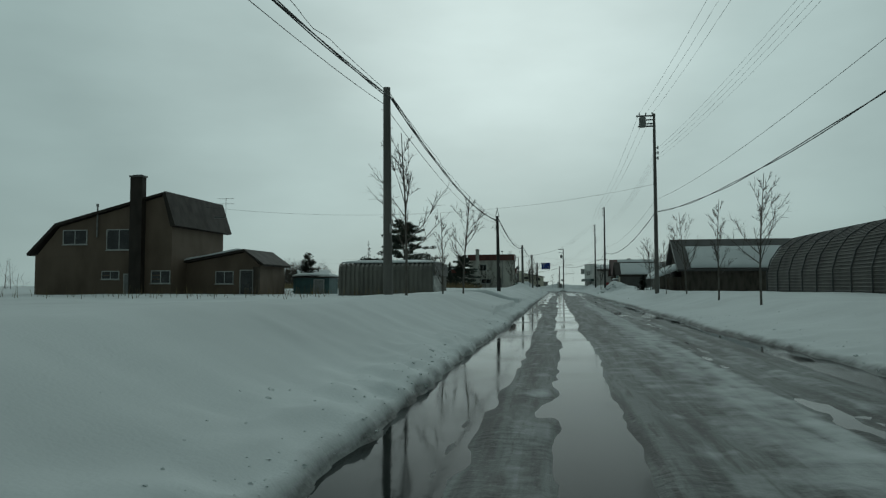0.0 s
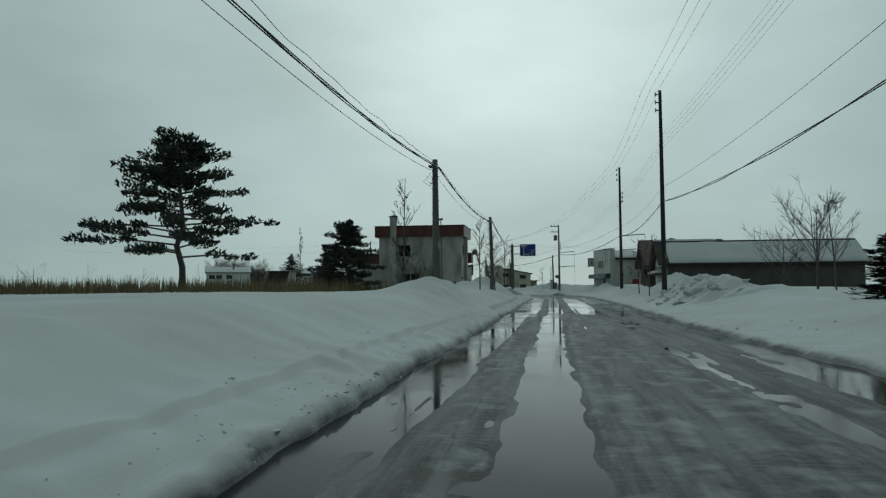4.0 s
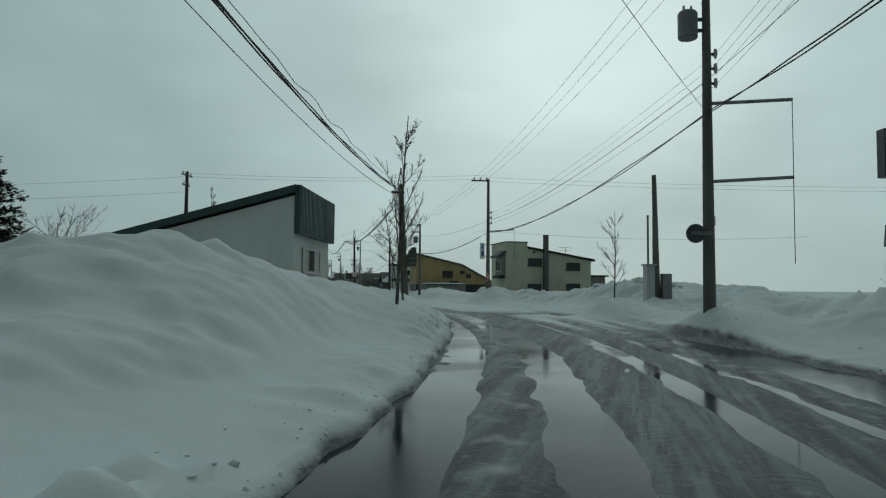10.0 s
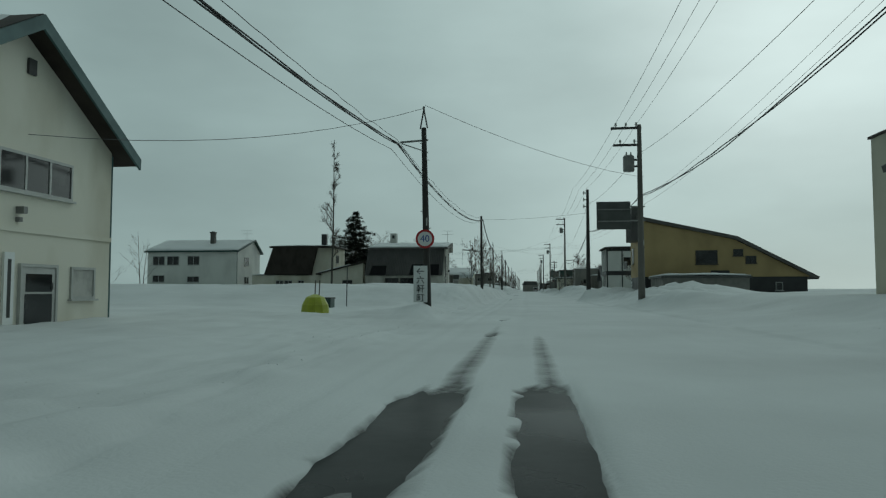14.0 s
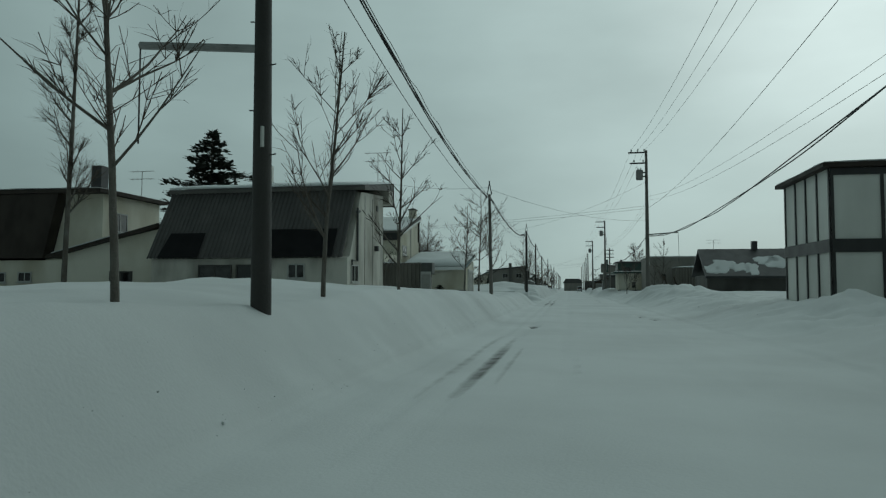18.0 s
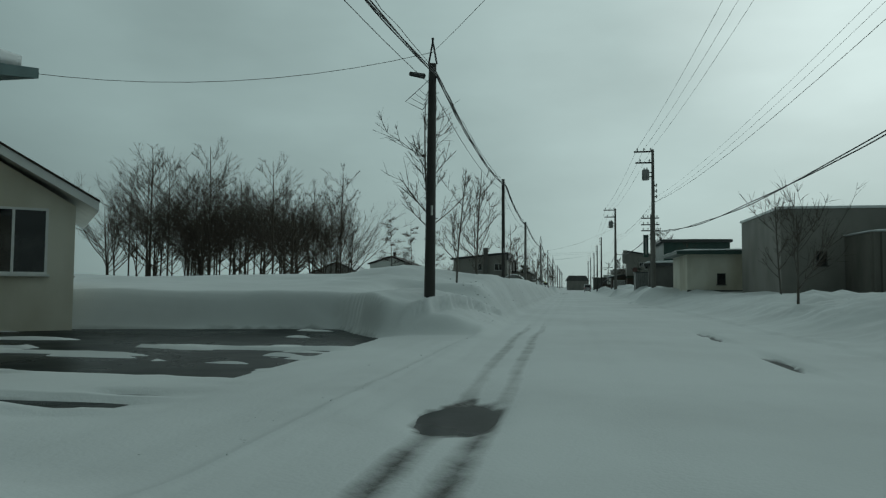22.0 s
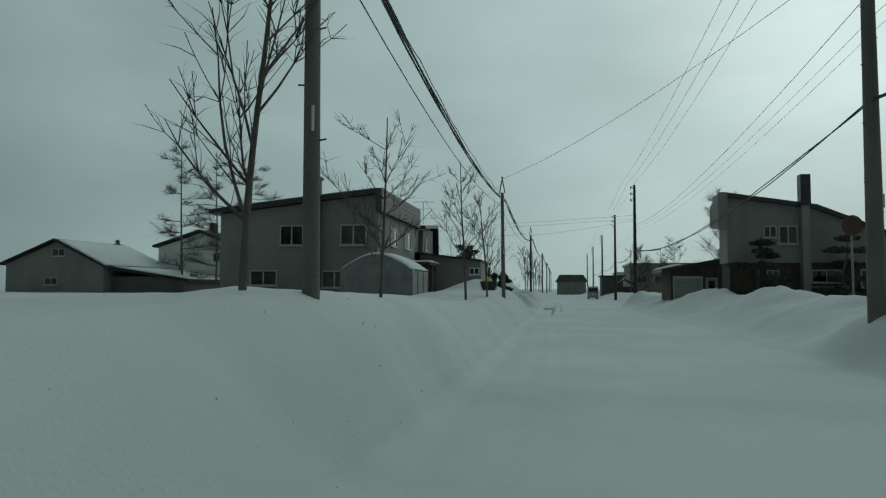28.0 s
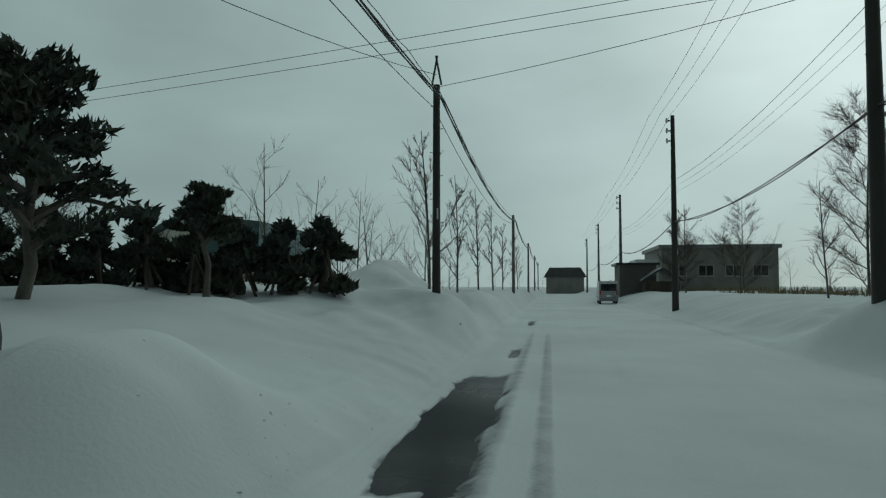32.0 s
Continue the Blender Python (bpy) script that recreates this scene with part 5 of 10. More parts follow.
def conifer(kind, m, label, category="tree"):
    """A conifer: trunk, tiers of boughs and flat sprays of needles. kind: seed, height, half width, taper, gaps, low start."""
    if kind not in CONIFERS:
        seed, h, w, taper, gaps, low = kind
        rnd = random.Random(seed)
        tr, nd, bo = Shape(), Shape(), Shape()
        tr.tube([(0, 0, -0.3), (0.05, 0, h * 0.5), (0, 0, h)], [0.03 * h * 0.5 + 0.06, 0.02 * h * 0.5 + 0.03, 0.02], 7, cap=False)
        tiers = int(h * 3.4)
        for i in range(tiers):
            k = low + (1 - low) * i / tiers
            z = h * k
            reach = w * ((1 - (k - low) / (1 - low)) ** taper + 0.06) * rnd.uniform(0.7, 1.15)
            for b in range(rnd.randint(6, 9)):
                if rnd.random() < gaps:
                    continue
                a = rnd.uniform(0, 2 * math.pi)
                ln = reach * rnd.uniform(0.55, 1.1)
                droop = rnd.uniform(-0.25, 0.12)
                d = Vector((math.cos(a), math.sin(a), droop))
                e = Vector((0, 0, z)) + d * ln
                bo.tube([(0, 0, z), e], [0.03, 0.008], 3, cap=False)
                side = Vector((-math.sin(a), math.cos(a), 0))
                nn = max(8, int(ln * 24))
                for q in range(nn):
                    f = rnd.uniform(0.2, 1.05)
                    c = Vector((0, 0, z)) + d * (ln * f) + side * rnd.uniform(-0.26, 0.26) * ln * (1.15 - f * 0.7) + Vector((0, 0, rnd.uniform(-0.16, 0.16)))
                    dirv = (d * rnd.uniform(0.3, 1) + side * rnd.uniform(-0.9, 0.9) + Vector((0, 0, rnd.uniform(-0.1, 0.5)))).normalized()
                    sv = dirv.cross(Vector((rnd.uniform(-0.4, 0.4), rnd.uniform(-0.4, 0.4), 1))).normalized()
                    L, W = rnd.uniform(0.2, 0.5), rnd.uniform(0.06, 0.14)
                    o = len(nd.v)
                    nd.v.extend([tuple(c - dirv * L * 0.5), tuple(c + sv * W), tuple(c + dirv * L * 0.6), tuple(c - sv * W)])
                    nd.f.append((o, o + 1, o + 2, o + 3))
        CONIFERS[kind] = (tr.mesh("trunk", M_BARK, True), nd.mesh("crown", M_NEEDLE), bo.mesh("bough", M_BARK))
    t = thing("conifer", m, label, category)
    part("trunk", CONIFERS[kind][0], M_BARK, t, recalc=False)
    tagged(part("crown", CONIFERS[kind][1], M_NEEDLE, t, recalc=False), kind="stuff")
    tagged(part("bough", CONIFERS[kind][2], M_BARK, t, recalc=False), kind="stuff")
    return t

# ---- poles, first street ----
# x, y, top, foot radius, top radius, lean of the top in x and y
LEFT_POLES = [(-5.0, -16.0, 7.3, 0.15, 0.11, 0, 0), (-5.05, 20.87, 7.45, 0.15, 0.11, -0.06, 0), (-4.74, 58.31, 7.16, 0.17, 0.105, -0.13, 0.15), (-4.62, 96.72, 6.95, 0.19, 0.12, -0.06, 0.1),
              (-4.06, 120.07, 6.65, 0.145, 0.11, -0.17, 0), (-4.03, 148.56, 6.17, 0.15, 0.12, -0.08, 0), (-9.75, 179.07, 5.7, 0.175, 0.11, -0.27, -0.03), (-26.09, 214.13, 6.15, 0.13, 0.08, -0.13, -0.05),
              (-43.74, 247.24, 7.2, 0.13, 0.085, -0.06, 0), (-57.22, 272.81, 6.23, 0.105, 0.07, -0.09, -0.03), (-72.68, 302.77, 6.99, 0.15, 0.1, -0.15, 0.25), (-81.79, 320.61, 6.93, 0.105, 0.08, -0.03, 0),
              (-89.07, 335.18, 6.1, 0.105, 0.08, 0, 0), (-98.32, 354.02, 5.8, 0.09, 0.07, -0.05, 0), (-109.09, 375.09, 5.6, 0.09, 0.065, -0.08, 0), (-123.43, 402.91, 6.15, 0.105, 0.08, 0, 0),
              (-136.4, 428.9, 6.0, 0.11, 0.085, 0, 0), (-149.8, 455.2, 6.0, 0.11, 0.085, 0, 0), (-163.2, 481.4, 6.0, 0.11, 0.085, 0, 0), (-176.6, 507.6, 6.0, 0.11, 0.085, 0, 0)]
for i, (x, y, top, r0, r1, ex, ey) in enumerate(LEFT_POLES):
    dark = i in (2, 7, 8, 10, 11, 15)
    lp = pole(x, y, top, "dark" if dark else "concrete", r0, r1, (ex, ey), pin=0.7 if i in (2, 6, 7, 9, 10, 13, 14, 15) else 0.0)
    if i == 8:
        arm = part("stay_arm", Shape().tube([(0, 0, 4.2), (-1.5, -0.75, 4.35)], 0.05, 6), M_STEEL, lp)
        part("stay_rod", Shape().tube([(-1.5, -0.75, 4.35), (-1.5, -0.75, 3.1)], 0.012, 4), M_CABLE, arm)
    if i == 7:
        arm = part("side_arm", Shape().tube([(0, 0, 5.75), (-0.95, -0.2, 5.75)], 0.035, 6).tube([(0, 0, 5.35), (-0.9, -0.2, 5.7)], 0.02, 5), M_STEEL, lp)
    if i in (2, 3, 4, 6, 10):
        loop = Shape()
        for k in range(4):
            a, b = 0.2 + 0.07 * k, 0.35 + 0.12 * k
            loop.tube([(ex + 0.05, ey, top - 0.3), (ex - a, ey - 0.3 - 0.1 * k, top - 0.35 - b), (ex - a * 0.5, ey - 0.15, top - 0.5 - b), (ex, ey, top - 0.55 - 0.1 * k)], 0.012, 4)
        part("slack_cable", loop, M_CABLE, lp, "black slack cable loops")
        part("splice_box", Shape().tube([(ex - 0.12, ey - 0.75, top - 0.42), (ex - 0.1, ey - 0.25, top - 0.36)], [0.06, 0.075], 8), M_CABLE, lp, "black cable splice box")
LEFT_TOPS = [(x + ex, y + ey, top) for x, y, top, r0, r1, ex, ey in LEFT_POLES]
for i, (a, b) in enumerate(zip(LEFT_TOPS, LEFT_TOPS[1:])):
    A, B = Vector(a), Vector(b)
    sag = 0.022 * (B - A).length
    A, B = (P + Vector((-1.05, -0.2, -0.1)) if k == 7 else P for P, k in ((A, i), (B, i + 1)))
    cable(A + Vector((0.16, 0, -0.35)), B + Vector((0.16, 0, -0.35)), sag, 0.018, M_CABLE, seed=i, twist=3, label="thick black bundled telephone cable")
    cable(A + Vector((0.1, 0, -0.18)), B + Vector((0.1, 0, -0.18)), sag * 0.82, 0.009, M_CABLE, wavy=0.12, seed=i + 40)
    cable(A + Vector((-0.1, 0, -0.5)), B + Vector((-0.1, 0, -0.5)), sag * 1.02, 0.01, M_CABLE, seed=i + 80)

RIGHT_POLES = [(7.5, -2.0, 13.5), (7.34, 54.64, 14.35), (7.26, 111.25, 13.5), (7.2, 137.75, 13.1), (1.47, 170.19, 10.2), (-10.97, 203.38, 9.7), (-23.74, 227.95, 8.65),
               (-33.1, 244.52, 8.3), (-56.38, 292.57, 11.55), (-80.0, 337.6, 11.05), (-94.6, 364.5, 10.15), (-114.77, 404.65, 10.0), (-124.59, 424.02, 9.8), (-138.0, 451.0, 9.8), (-151.5, 477.4, 9.8), (-165.0, 503.8, 9.8)]
rp = []
for i, (x, y, top) in enumerate(RIGHT_POLES):
    dark = i in (2, 3, 7, 11, 12)
    p = pole(x, y, top, "dark" if dark else "concrete", 0.17, 0.095)
    p.matrix_basis = pose(x, y, 0, 0, 0, 0 if i < 4 else 27.1 if i > 5 else 16)
    rp.append(p)
for i in (2, 3, 7, 11, 12, 13, 14, 15):
    side_insulators(rp[i], [RIGHT_POLES[i][2] - 0.25, RIGHT_POLES[i][2] - 0.75, RIGHT_POLES[i][2] - 1.25])
for i in (1, 4, 5, 6, 8, 9, 10):
    t = RIGHT_POLES[i][2]
    crossarm(rp[i], t - 0.15, -1.3, 0.1)
    if i in (1, 4, 6, 8, 9, 10):
        crossarm(rp[i], t - 0.95, -1.2, 0.1, n=2)
        transformer(rp[i], -0.5 if i != 1 else -0.85, 0, t - (2.2 if i in (4, 6, 8, 9, 10) else 1.0), 0.26, 0.75)
for i in (1, 3, 4, 5, 9):
    side_insulators(rp[i], [RIGHT_POLES[i][2] - d for d in (2.6, 3.0, 3.4)], 0.24)
# long stay arms with a hanging rod
for i, z, ln in ((3, 6.3, 2.3), (3, 4.9, 2.3), (4, 6.3, 2.3), (4, 4.2, 2.3), (5, 5.7, 2.0), (8, 5.3, 2.2), (11, 4.6, 2.0)):
    a = part("stay_arm", Shape().tube([(0, 0, z - 0.05), (ln, 0, z + 0.1)], 0.05, 6), M_STEEL, rp[i])
    part("stay_rod", Shape().tube([(ln, 0, z + 0.1), (ln + 0.03, 0.05, max(0.9, z - 2.2))], 0.012, 4), M_CABLE, a)
for i, (a, b) in enumerate(zip(RIGHT_POLES, RIGHT_POLES[1:])):
    A, B = Vector(a), Vector(b)
    d = (B - A).normalized()
    sd = Vector((d.y, -d.x, 0))
    L = (B - A).length
    for k in range(3):
        off = -1.1 + 0.5 * k
        cable(A + sd * off + Vector((0, 0, 0.05)), B + sd * off + Vector((0, 0, 0.05)), 0.013 * L, 0.008, M_WIRE)
    late = i > 4
    for k in range(2 if late else 4):
        d = -3.4 - 0.3 * k if late else -2.6 - 0.28 * k
        cable(A + sd * 0.24 + Vector((0, 0, d)), B + sd * 0.24 + Vector((0, 0, d)), 0.014 * L, 0.0055, M_WIRE)
    low = (6.9, 6.9, 6.5, 6.3, 6.0, 5.6, 5.3, 5.2, 5.2, 5.2, 5.0, 4.7, 4.6, 4.6, 4.6, 4.6)
    cable((A.x, A.y, low[i]), (B.x, B.y, low[i + 1]), 0.022 * L, 0.018, M_CABLE, twist=2, seed=i + 200, label="thick black bundled telephone cable")
    cable((A.x, A.y, low[i] + (2.0 if i > 5 else 0.9)), (B.x, B.y, low[i + 1] + (2.0 if i > 4 else 0.9)), 0.016 * L, 0.009, M_CABLE)

# ---- houses and sheds, first street ----
def brown_house():
    t = thing("house", pose(-40.6, 49.8, 0), "brown two-storey house with a dark gambrel roof in snow", "house")
    part("wall", Shape().prism([(0, 0), (11.6, 0), (11.6, 5.9), (11.0, 8.35), (2.1, 6.05), (0.2, 3.9), (0, 3.9)], 0, 8.4), M_BROWNWALL, t)
    part("roof", Shape().prism([(-0.45, 3.8), (2.0, 6.1), (11.0, 8.42), (11.2, 8.62), (1.9, 6.32), (-0.5, 3.98)], -0.35, 8.8), M_DKBROWN, t)
    part("roof_panel", Shape().prism([(11.02, 8.45), (11.22, 8.63), (12.1, 6.0), (11.72, 5.92)], -0.45, 9.0), M_DKBROWN, t, "dark steep roof panel")
    chimney(t, 8.4, -0.55, 9.4, -0.004, 0, 9.75, M_DKBROWN, True)
    part("vent_pipe", Shape().tube([(5.4, -0.12, 5.2), (5.4, -0.12, 7.6)], 0.06, 8).tube([(5.4, -0.12, 7.6), (5.4, -0.12, 7.8)], 0.1, 8), M_STEEL, t)
    window(t, "F", 0, 2.4, 4.66, 2.1, 1.15)
    window(t, "F", 0, 6.15, 4.2, 2.15, 1.6)
    window(t, "F", 0, 5.8, 1.93, 1.5, 0.66)
    window(t, "F", 0, 9.95, 1.6, 1.6, 1.0)
    door(t, "F", 0, 7.75, 0.2, 0.6, 2.1, M_GREYEQ, False)
    part("porch", Shape().prism([(11.61, 0), (17.8, 0), (17.8, 3.0), (16.6, 4.05), (11.61, 3.2)], 2.2, 7.2), M_BROWNWALL, t)
    part("porch_roof", Shape().prism([(10.2, 3.0), (16.6, 4.1), (18.2, 2.95), (18.25, 3.1), (16.6, 4.28), (10.2, 3.18)], 1.8, 7.5), M_DKBROWN, t)
    roof_snow(t, [(10.4, 3.2), (13.5, 3.72), (16.2, 4.2)], 1.8, 7.2, thick=0.3)
    window(t, "F", 2.2, 14.1, 1.57, 1.5, 1.0)
    door(t, "F", 2.2, 16.2, 0.2, 1.0, 2.4, M_DKFRAME)
    part("porch_side", Shape().box(17.35, 1.9, 0, 17.8, 2.19, 2.9), M_WOODDK, t)
    antenna(t, 13.0, 6.0, 7.2, 1.6)
    part("mast_bracket", Shape().box(12.0, 5.9, 7.15, 13.0, 6.1, 7.25), M_STEEL, t)
    lap = lap_boards(0.02, 11.58, 0.4, 3.7, -0.002, "F", 0.3, 0.02)
    part("siding", lap, M_BROWNWALL, t)
    return t


brown_house()


def quonset_garage():
    t = thing("garage", pose(-15.5, 48.9, 0), "grey-brown ribbed steel garage with rounded eaves and snow", "garage")
    W, D, H = 6.9, 6.0, 3.05
    n = int(W / 0.32)
    s = Shape()
    prof = [(0.0, 0.0), (0.0, H - 0.55), (0.12, H - 0.25), (0.35, H - 0.08), (0.7, H), (D - 0.7, H), (D - 0.35, H - 0.08), (D - 0.12, H - 0.25), (D, H - 0.55), (D, 0.0)]
    for i in range(n):
        a = W * i / n
        w = W / n
        for x0, x1, off in ((a, a + w * 0.55, 0.0), (a + w * 0.55, a + w, 0.07)):
            o = len(s.v)
            for x in (x0, x1):
                for p, q in prof:
                    yy = p + (off if p < D / 2 else -off)
                    zz = q - (off if q >= H - 0.3 else 0)
                    s.v.append((x, yy, zz))
            k = len(prof)
            for j in range(k - 1):
                s.f.append((o + j, o + j + 1, o + k + j + 1, o + k + j))
    tagged(part("ribbed_shell", s, M_CORR, t, recalc=False), kind="stuff")
    part("inner_shell", Shape().prism([(p + (0.072 if p < D / 2 else -0.072), max(0, q - 0.072)) for p, q in prof], 0.12, W - 0.16, "x"), M_CORR, t)
    part("end_wall", Shape().prism([(p + (0.08 if p < D / 2 else -0.08), max(0, q - 0.08)) for p, q in prof], W - 0.14, W - 0.02, "x"), M_CORR, t)
    part("back_wall", Shape().prism([(p + (0.08 if p < D / 2 else -0.08), max(0, q - 0.08)) for p, q in prof], 0.02, 0.1, "x"), M_CORR, t)
    part("fascia", Shape().prism([(0.02, 2.1), (0.0, H - 0.5), (0.12, H - 0.2), (0.4, H), (D - 0.4, H), (D - 0.12, H - 0.2), (D, H - 0.5), (D - 0.02, 2.1)], W - 0.02, W + 0.12, "x"), M_DKGREYWALL, t, "smooth grey fascia over the doors")
    shutter(t, "R", W, 0.15, 0.3, 2.9, 1.78)
    part("side_panel", Shape().wave(3.35, 5.9, 0, 2.1, W - 0.01, 0.22, 0.03, "y"), M_CORR, t, recalc=False)
    roof_snow(t, [(0.4, H - 0.02), (3.0, H + 0.1), (5.6, H - 0.02)], 0.1, W - 0.1, "x", 0.2)


quonset_garage()


def shed_small():
    t = thing("shed", pose(-22.4, 58.0, 0), "small blue-grey storage shed with snow on top", "shed")
    part("wall", Shape().box(0, 0, 0, 3.2, 2.4, 2.1), M_TEAL, t)
    part("roof", Shape().box(-0.15, -0.15, 2.102, 3.35, 2.55, 2.2), M_DKBROWN, t)
    roof_snow(t, [(-0.1, 2.2), (1.6, 2.3), (3.3, 2.2)], -0.1, 2.5, thick=0.3)
    door(t, "F", 0, 1.9, 0.1, 0.8, 1.8, M_GREYEQ, False)


shed_small()


def parapet_house():
    t = thing("house", pose(-16.5, 134.2, 0), "stained grey two-storey house with a red-brown parapet", "house")
    W, D = 8.2, 5.5
    part("wall", Shape().box(0, 0, 0, W, D, 6.3), M_CONCWALL, t)
    b = part("parapet", Shape().box(-0.35, -0.35, 6.25, W + 0.3, 5.75, 7.3), M_REDBAND, t, "red-brown metal parapet")
    s = Shape()
    for k in range(5):
        z = 6.32 + k * 0.2
        s.box(-0.365, -0.362, z, W + 0.312, 5.762, z + 0.03)
    part("seam", s, M_REDBAND, b)
    part("capping", Shape().box(-0.4, -0.4, 7.3, W + 0.35, 5.8, 7.36), M_DKBROWN, b)
    part("annex", Shape().box(-3.2, 0.1, 0, -0.002, 7, 4.0), M_CONCWALL, t)
    part("annex_band", Shape().box(-3.5, -0.2, 3.65, -0.01, 7.2, 4.62), M_REDBAND, t, "red-brown metal band")
    roof_snow(t, [(-3.4, 4.62), (-1.8, 4.66), (-0.1, 4.62)], 0, 7, thick=0.18)
    chimney(t, 1.2, -0.5, 1.85, -0.003, 0, 8.2, M_CONCWALL, True)
    part("pilaster", Shape().box(W, 2.35, 0, W + 0.3, 2.75, 6.2), M_CONCWALL, t)
    window(t, "F", 0, 2.2, 1.85, 1.9, 0.85)
    window(t, "F", 0, 1.95, 4.3, 1.25, 1.2)
    door(t, "F", 0, 5.3, 0.9, 0.75, 2.0, M_DKFRAME)
    window(t, "R", W, 0.6, 4.35, 1.65, 1.1)
    window(t, "R", W, 3.1, 4.73, 1.6, 0.75)
    window(t, "R", W, 4.75, 2.3, 0.6, 0.42)
    part("lamp_mast", Shape().tube([(6.3, -0.25, 1.8), (6.25, -0.25, 7.9)], 0.05, 8), M_STEEL, t)
    part("flue_cap", Shape().tube([(6.05, -0.25, 7.9), (6.45, -0.25, 7.95)], 0.1, 8), M_STEEL, t)
    bay = part("bay_box", Shape().box(W - 0.2, 5.53, 3.85, W + 0.38, 7.2, 4.9), M_REDBAND, t, "red-brown metal clad bay")
    part("bay_support", Shape().box(W - 1.2, 5.503, 0, W - 0.21, 7.0, 4.9), M_CONCWALL, bay)
    dish = part("satellite_dish", Shape().tube([(W + 0.5, 7.35, 5.0), (W + 0.6, 7.15, 5.12), (W + 0.65, 7.08, 5.16)], [0.32, 0.28, 0.05], 14), M_GREYEQ, t, "pale satellite dish")
    part("dish_arm", Shape().tube([(W + 0.3, 7.2, 4.6), (W + 0.48, 7.3, 5.0)], 0.03, 6).tube([(W + 0.65, 7.08, 5.1), (W + 0.75, 6.75, 5.0)], 0.02, 5), M_STEEL, dish)
    part("wall_vent", Shape().tube([(W, 2.9, 5.6), (W + 0.15, 2.9, 5.6)], 0.13, 10), M_GREYEQ, t)
    part("wall_vent", Shape().tube([(W, 0.3, 2.2), (W + 0.15, 0.3, 2.2)], 0.13, 10), M_GREYEQ, t)
    part("meter_box", Shape().box(W, 4.15, 1.75, W + 0.18, 4.5, 2.3), M_GREYEQ, t)
    part("drain_pipe", Shape().tube([(W + 0.1, 4.3, 0.6), (W + 0.1, 4.3, 1.75)], 0.04, 6), M_DKSTEEL, t)


parapet_house()


def oil_tank():
    t = thing("oil_tank", pose(-7.6, 134.9, 0), "green kerosene tank on a dark steel stand", "tank")
    part("tank", Shape().tube([(0, -0.55, 1.5), (0, -0.5, 1.5), (0, 0.5, 1.5), (0, 0.55, 1.5)], [0.2, 0.38, 0.38, 0.2], 18), M_GREENTANK, t, smooth=False)
    for sx in (-0.28, 0.28):
        for sy in (-0.4, 0.4):
            part("leg", Shape().tube([(sx * 0.8, sy, 1.2), (sx * 1.3, sy * 1.1, 0.3)], 0.03, 6), M_DKSTEEL, t)
    part("cap", Shape().tube([(0, 0.2, 1.86), (0, 0.2, 1.98)], 0.06, 8), M_DKSTEEL, t)


oil_tank()


def corner_posts():
    for x, y in ((-7.3, 121.5), (-5.9, 130.5)):
        t = thing("marker_stake", pose(x, y, 0), "short dark tree stakes crossing above the snow", "stake", "tree stakes")
        part("stake", Shape().tube([(-0.25, 0, 0.6), (0.12, 0, 1.75)], 0.06, 6), M_WOODDK, t)
        part("stake", Shape().tube([(0.3, 0.05, 0.6), (-0.1, 0.05, 1.7)], 0.06, 6), M_WOODDK, t)
        part("crosspiece", Shape().tube([(-0.3, -0.08, 1.5), (0.35, -0.08, 1.45)], 0.05, 6), M_WOODDK, t)


corner_posts()


def green_cap_shed():
    t = thing("workshop", pose(-11.6, 172.3, 0, 0, 0, 11.7), "cream ribbed workshop with a dark green roof band", "workshop")
    D = 5.4
    part("wall", Shape().prism([(-8.0, 0), (0, 0), (0, 4.4), (-8.0, 2.3)], 0, D), M_WHITEWALL, t)
    part("cladding", Shape().wave(-8.0, -0.02, 0.3, 2.25, -0.004, 0.3, 0.025), M_WHITEWALL, t, recalc=False)
    part("side_cladding", Shape().wave(0.05, D - 0.05, 0.3, 3.1, 0.004, 0.18, 0.03, "y"), M_WHITEWALL, t, recalc=False)
    b = part("green_band", Shape().box(0.05, -0.12, 3.08, 0.22, D + 0.15, 4.75), M_GREENMETAL, t, "dark green ribbed band")
    part("ribs", Shape().wave(-0.1, D + 0.12, 3.09, 4.74, 0.222, 0.2, 0.03, "y"), M_GREENMETAL, b, recalc=False)
    part("roof", Shape().prism([(-8.3, 2.3), (0.1, 4.5), (0.1, 4.75), (-8.3, 2.55)], -0.25, D + 0.2), M_GREENMETAL, t)
    window(t, "R", 0.03, 1.0, 1.8, 2.7, 0.88, M_SHUTTER, 3, curtain=True)


green_cap_shed()


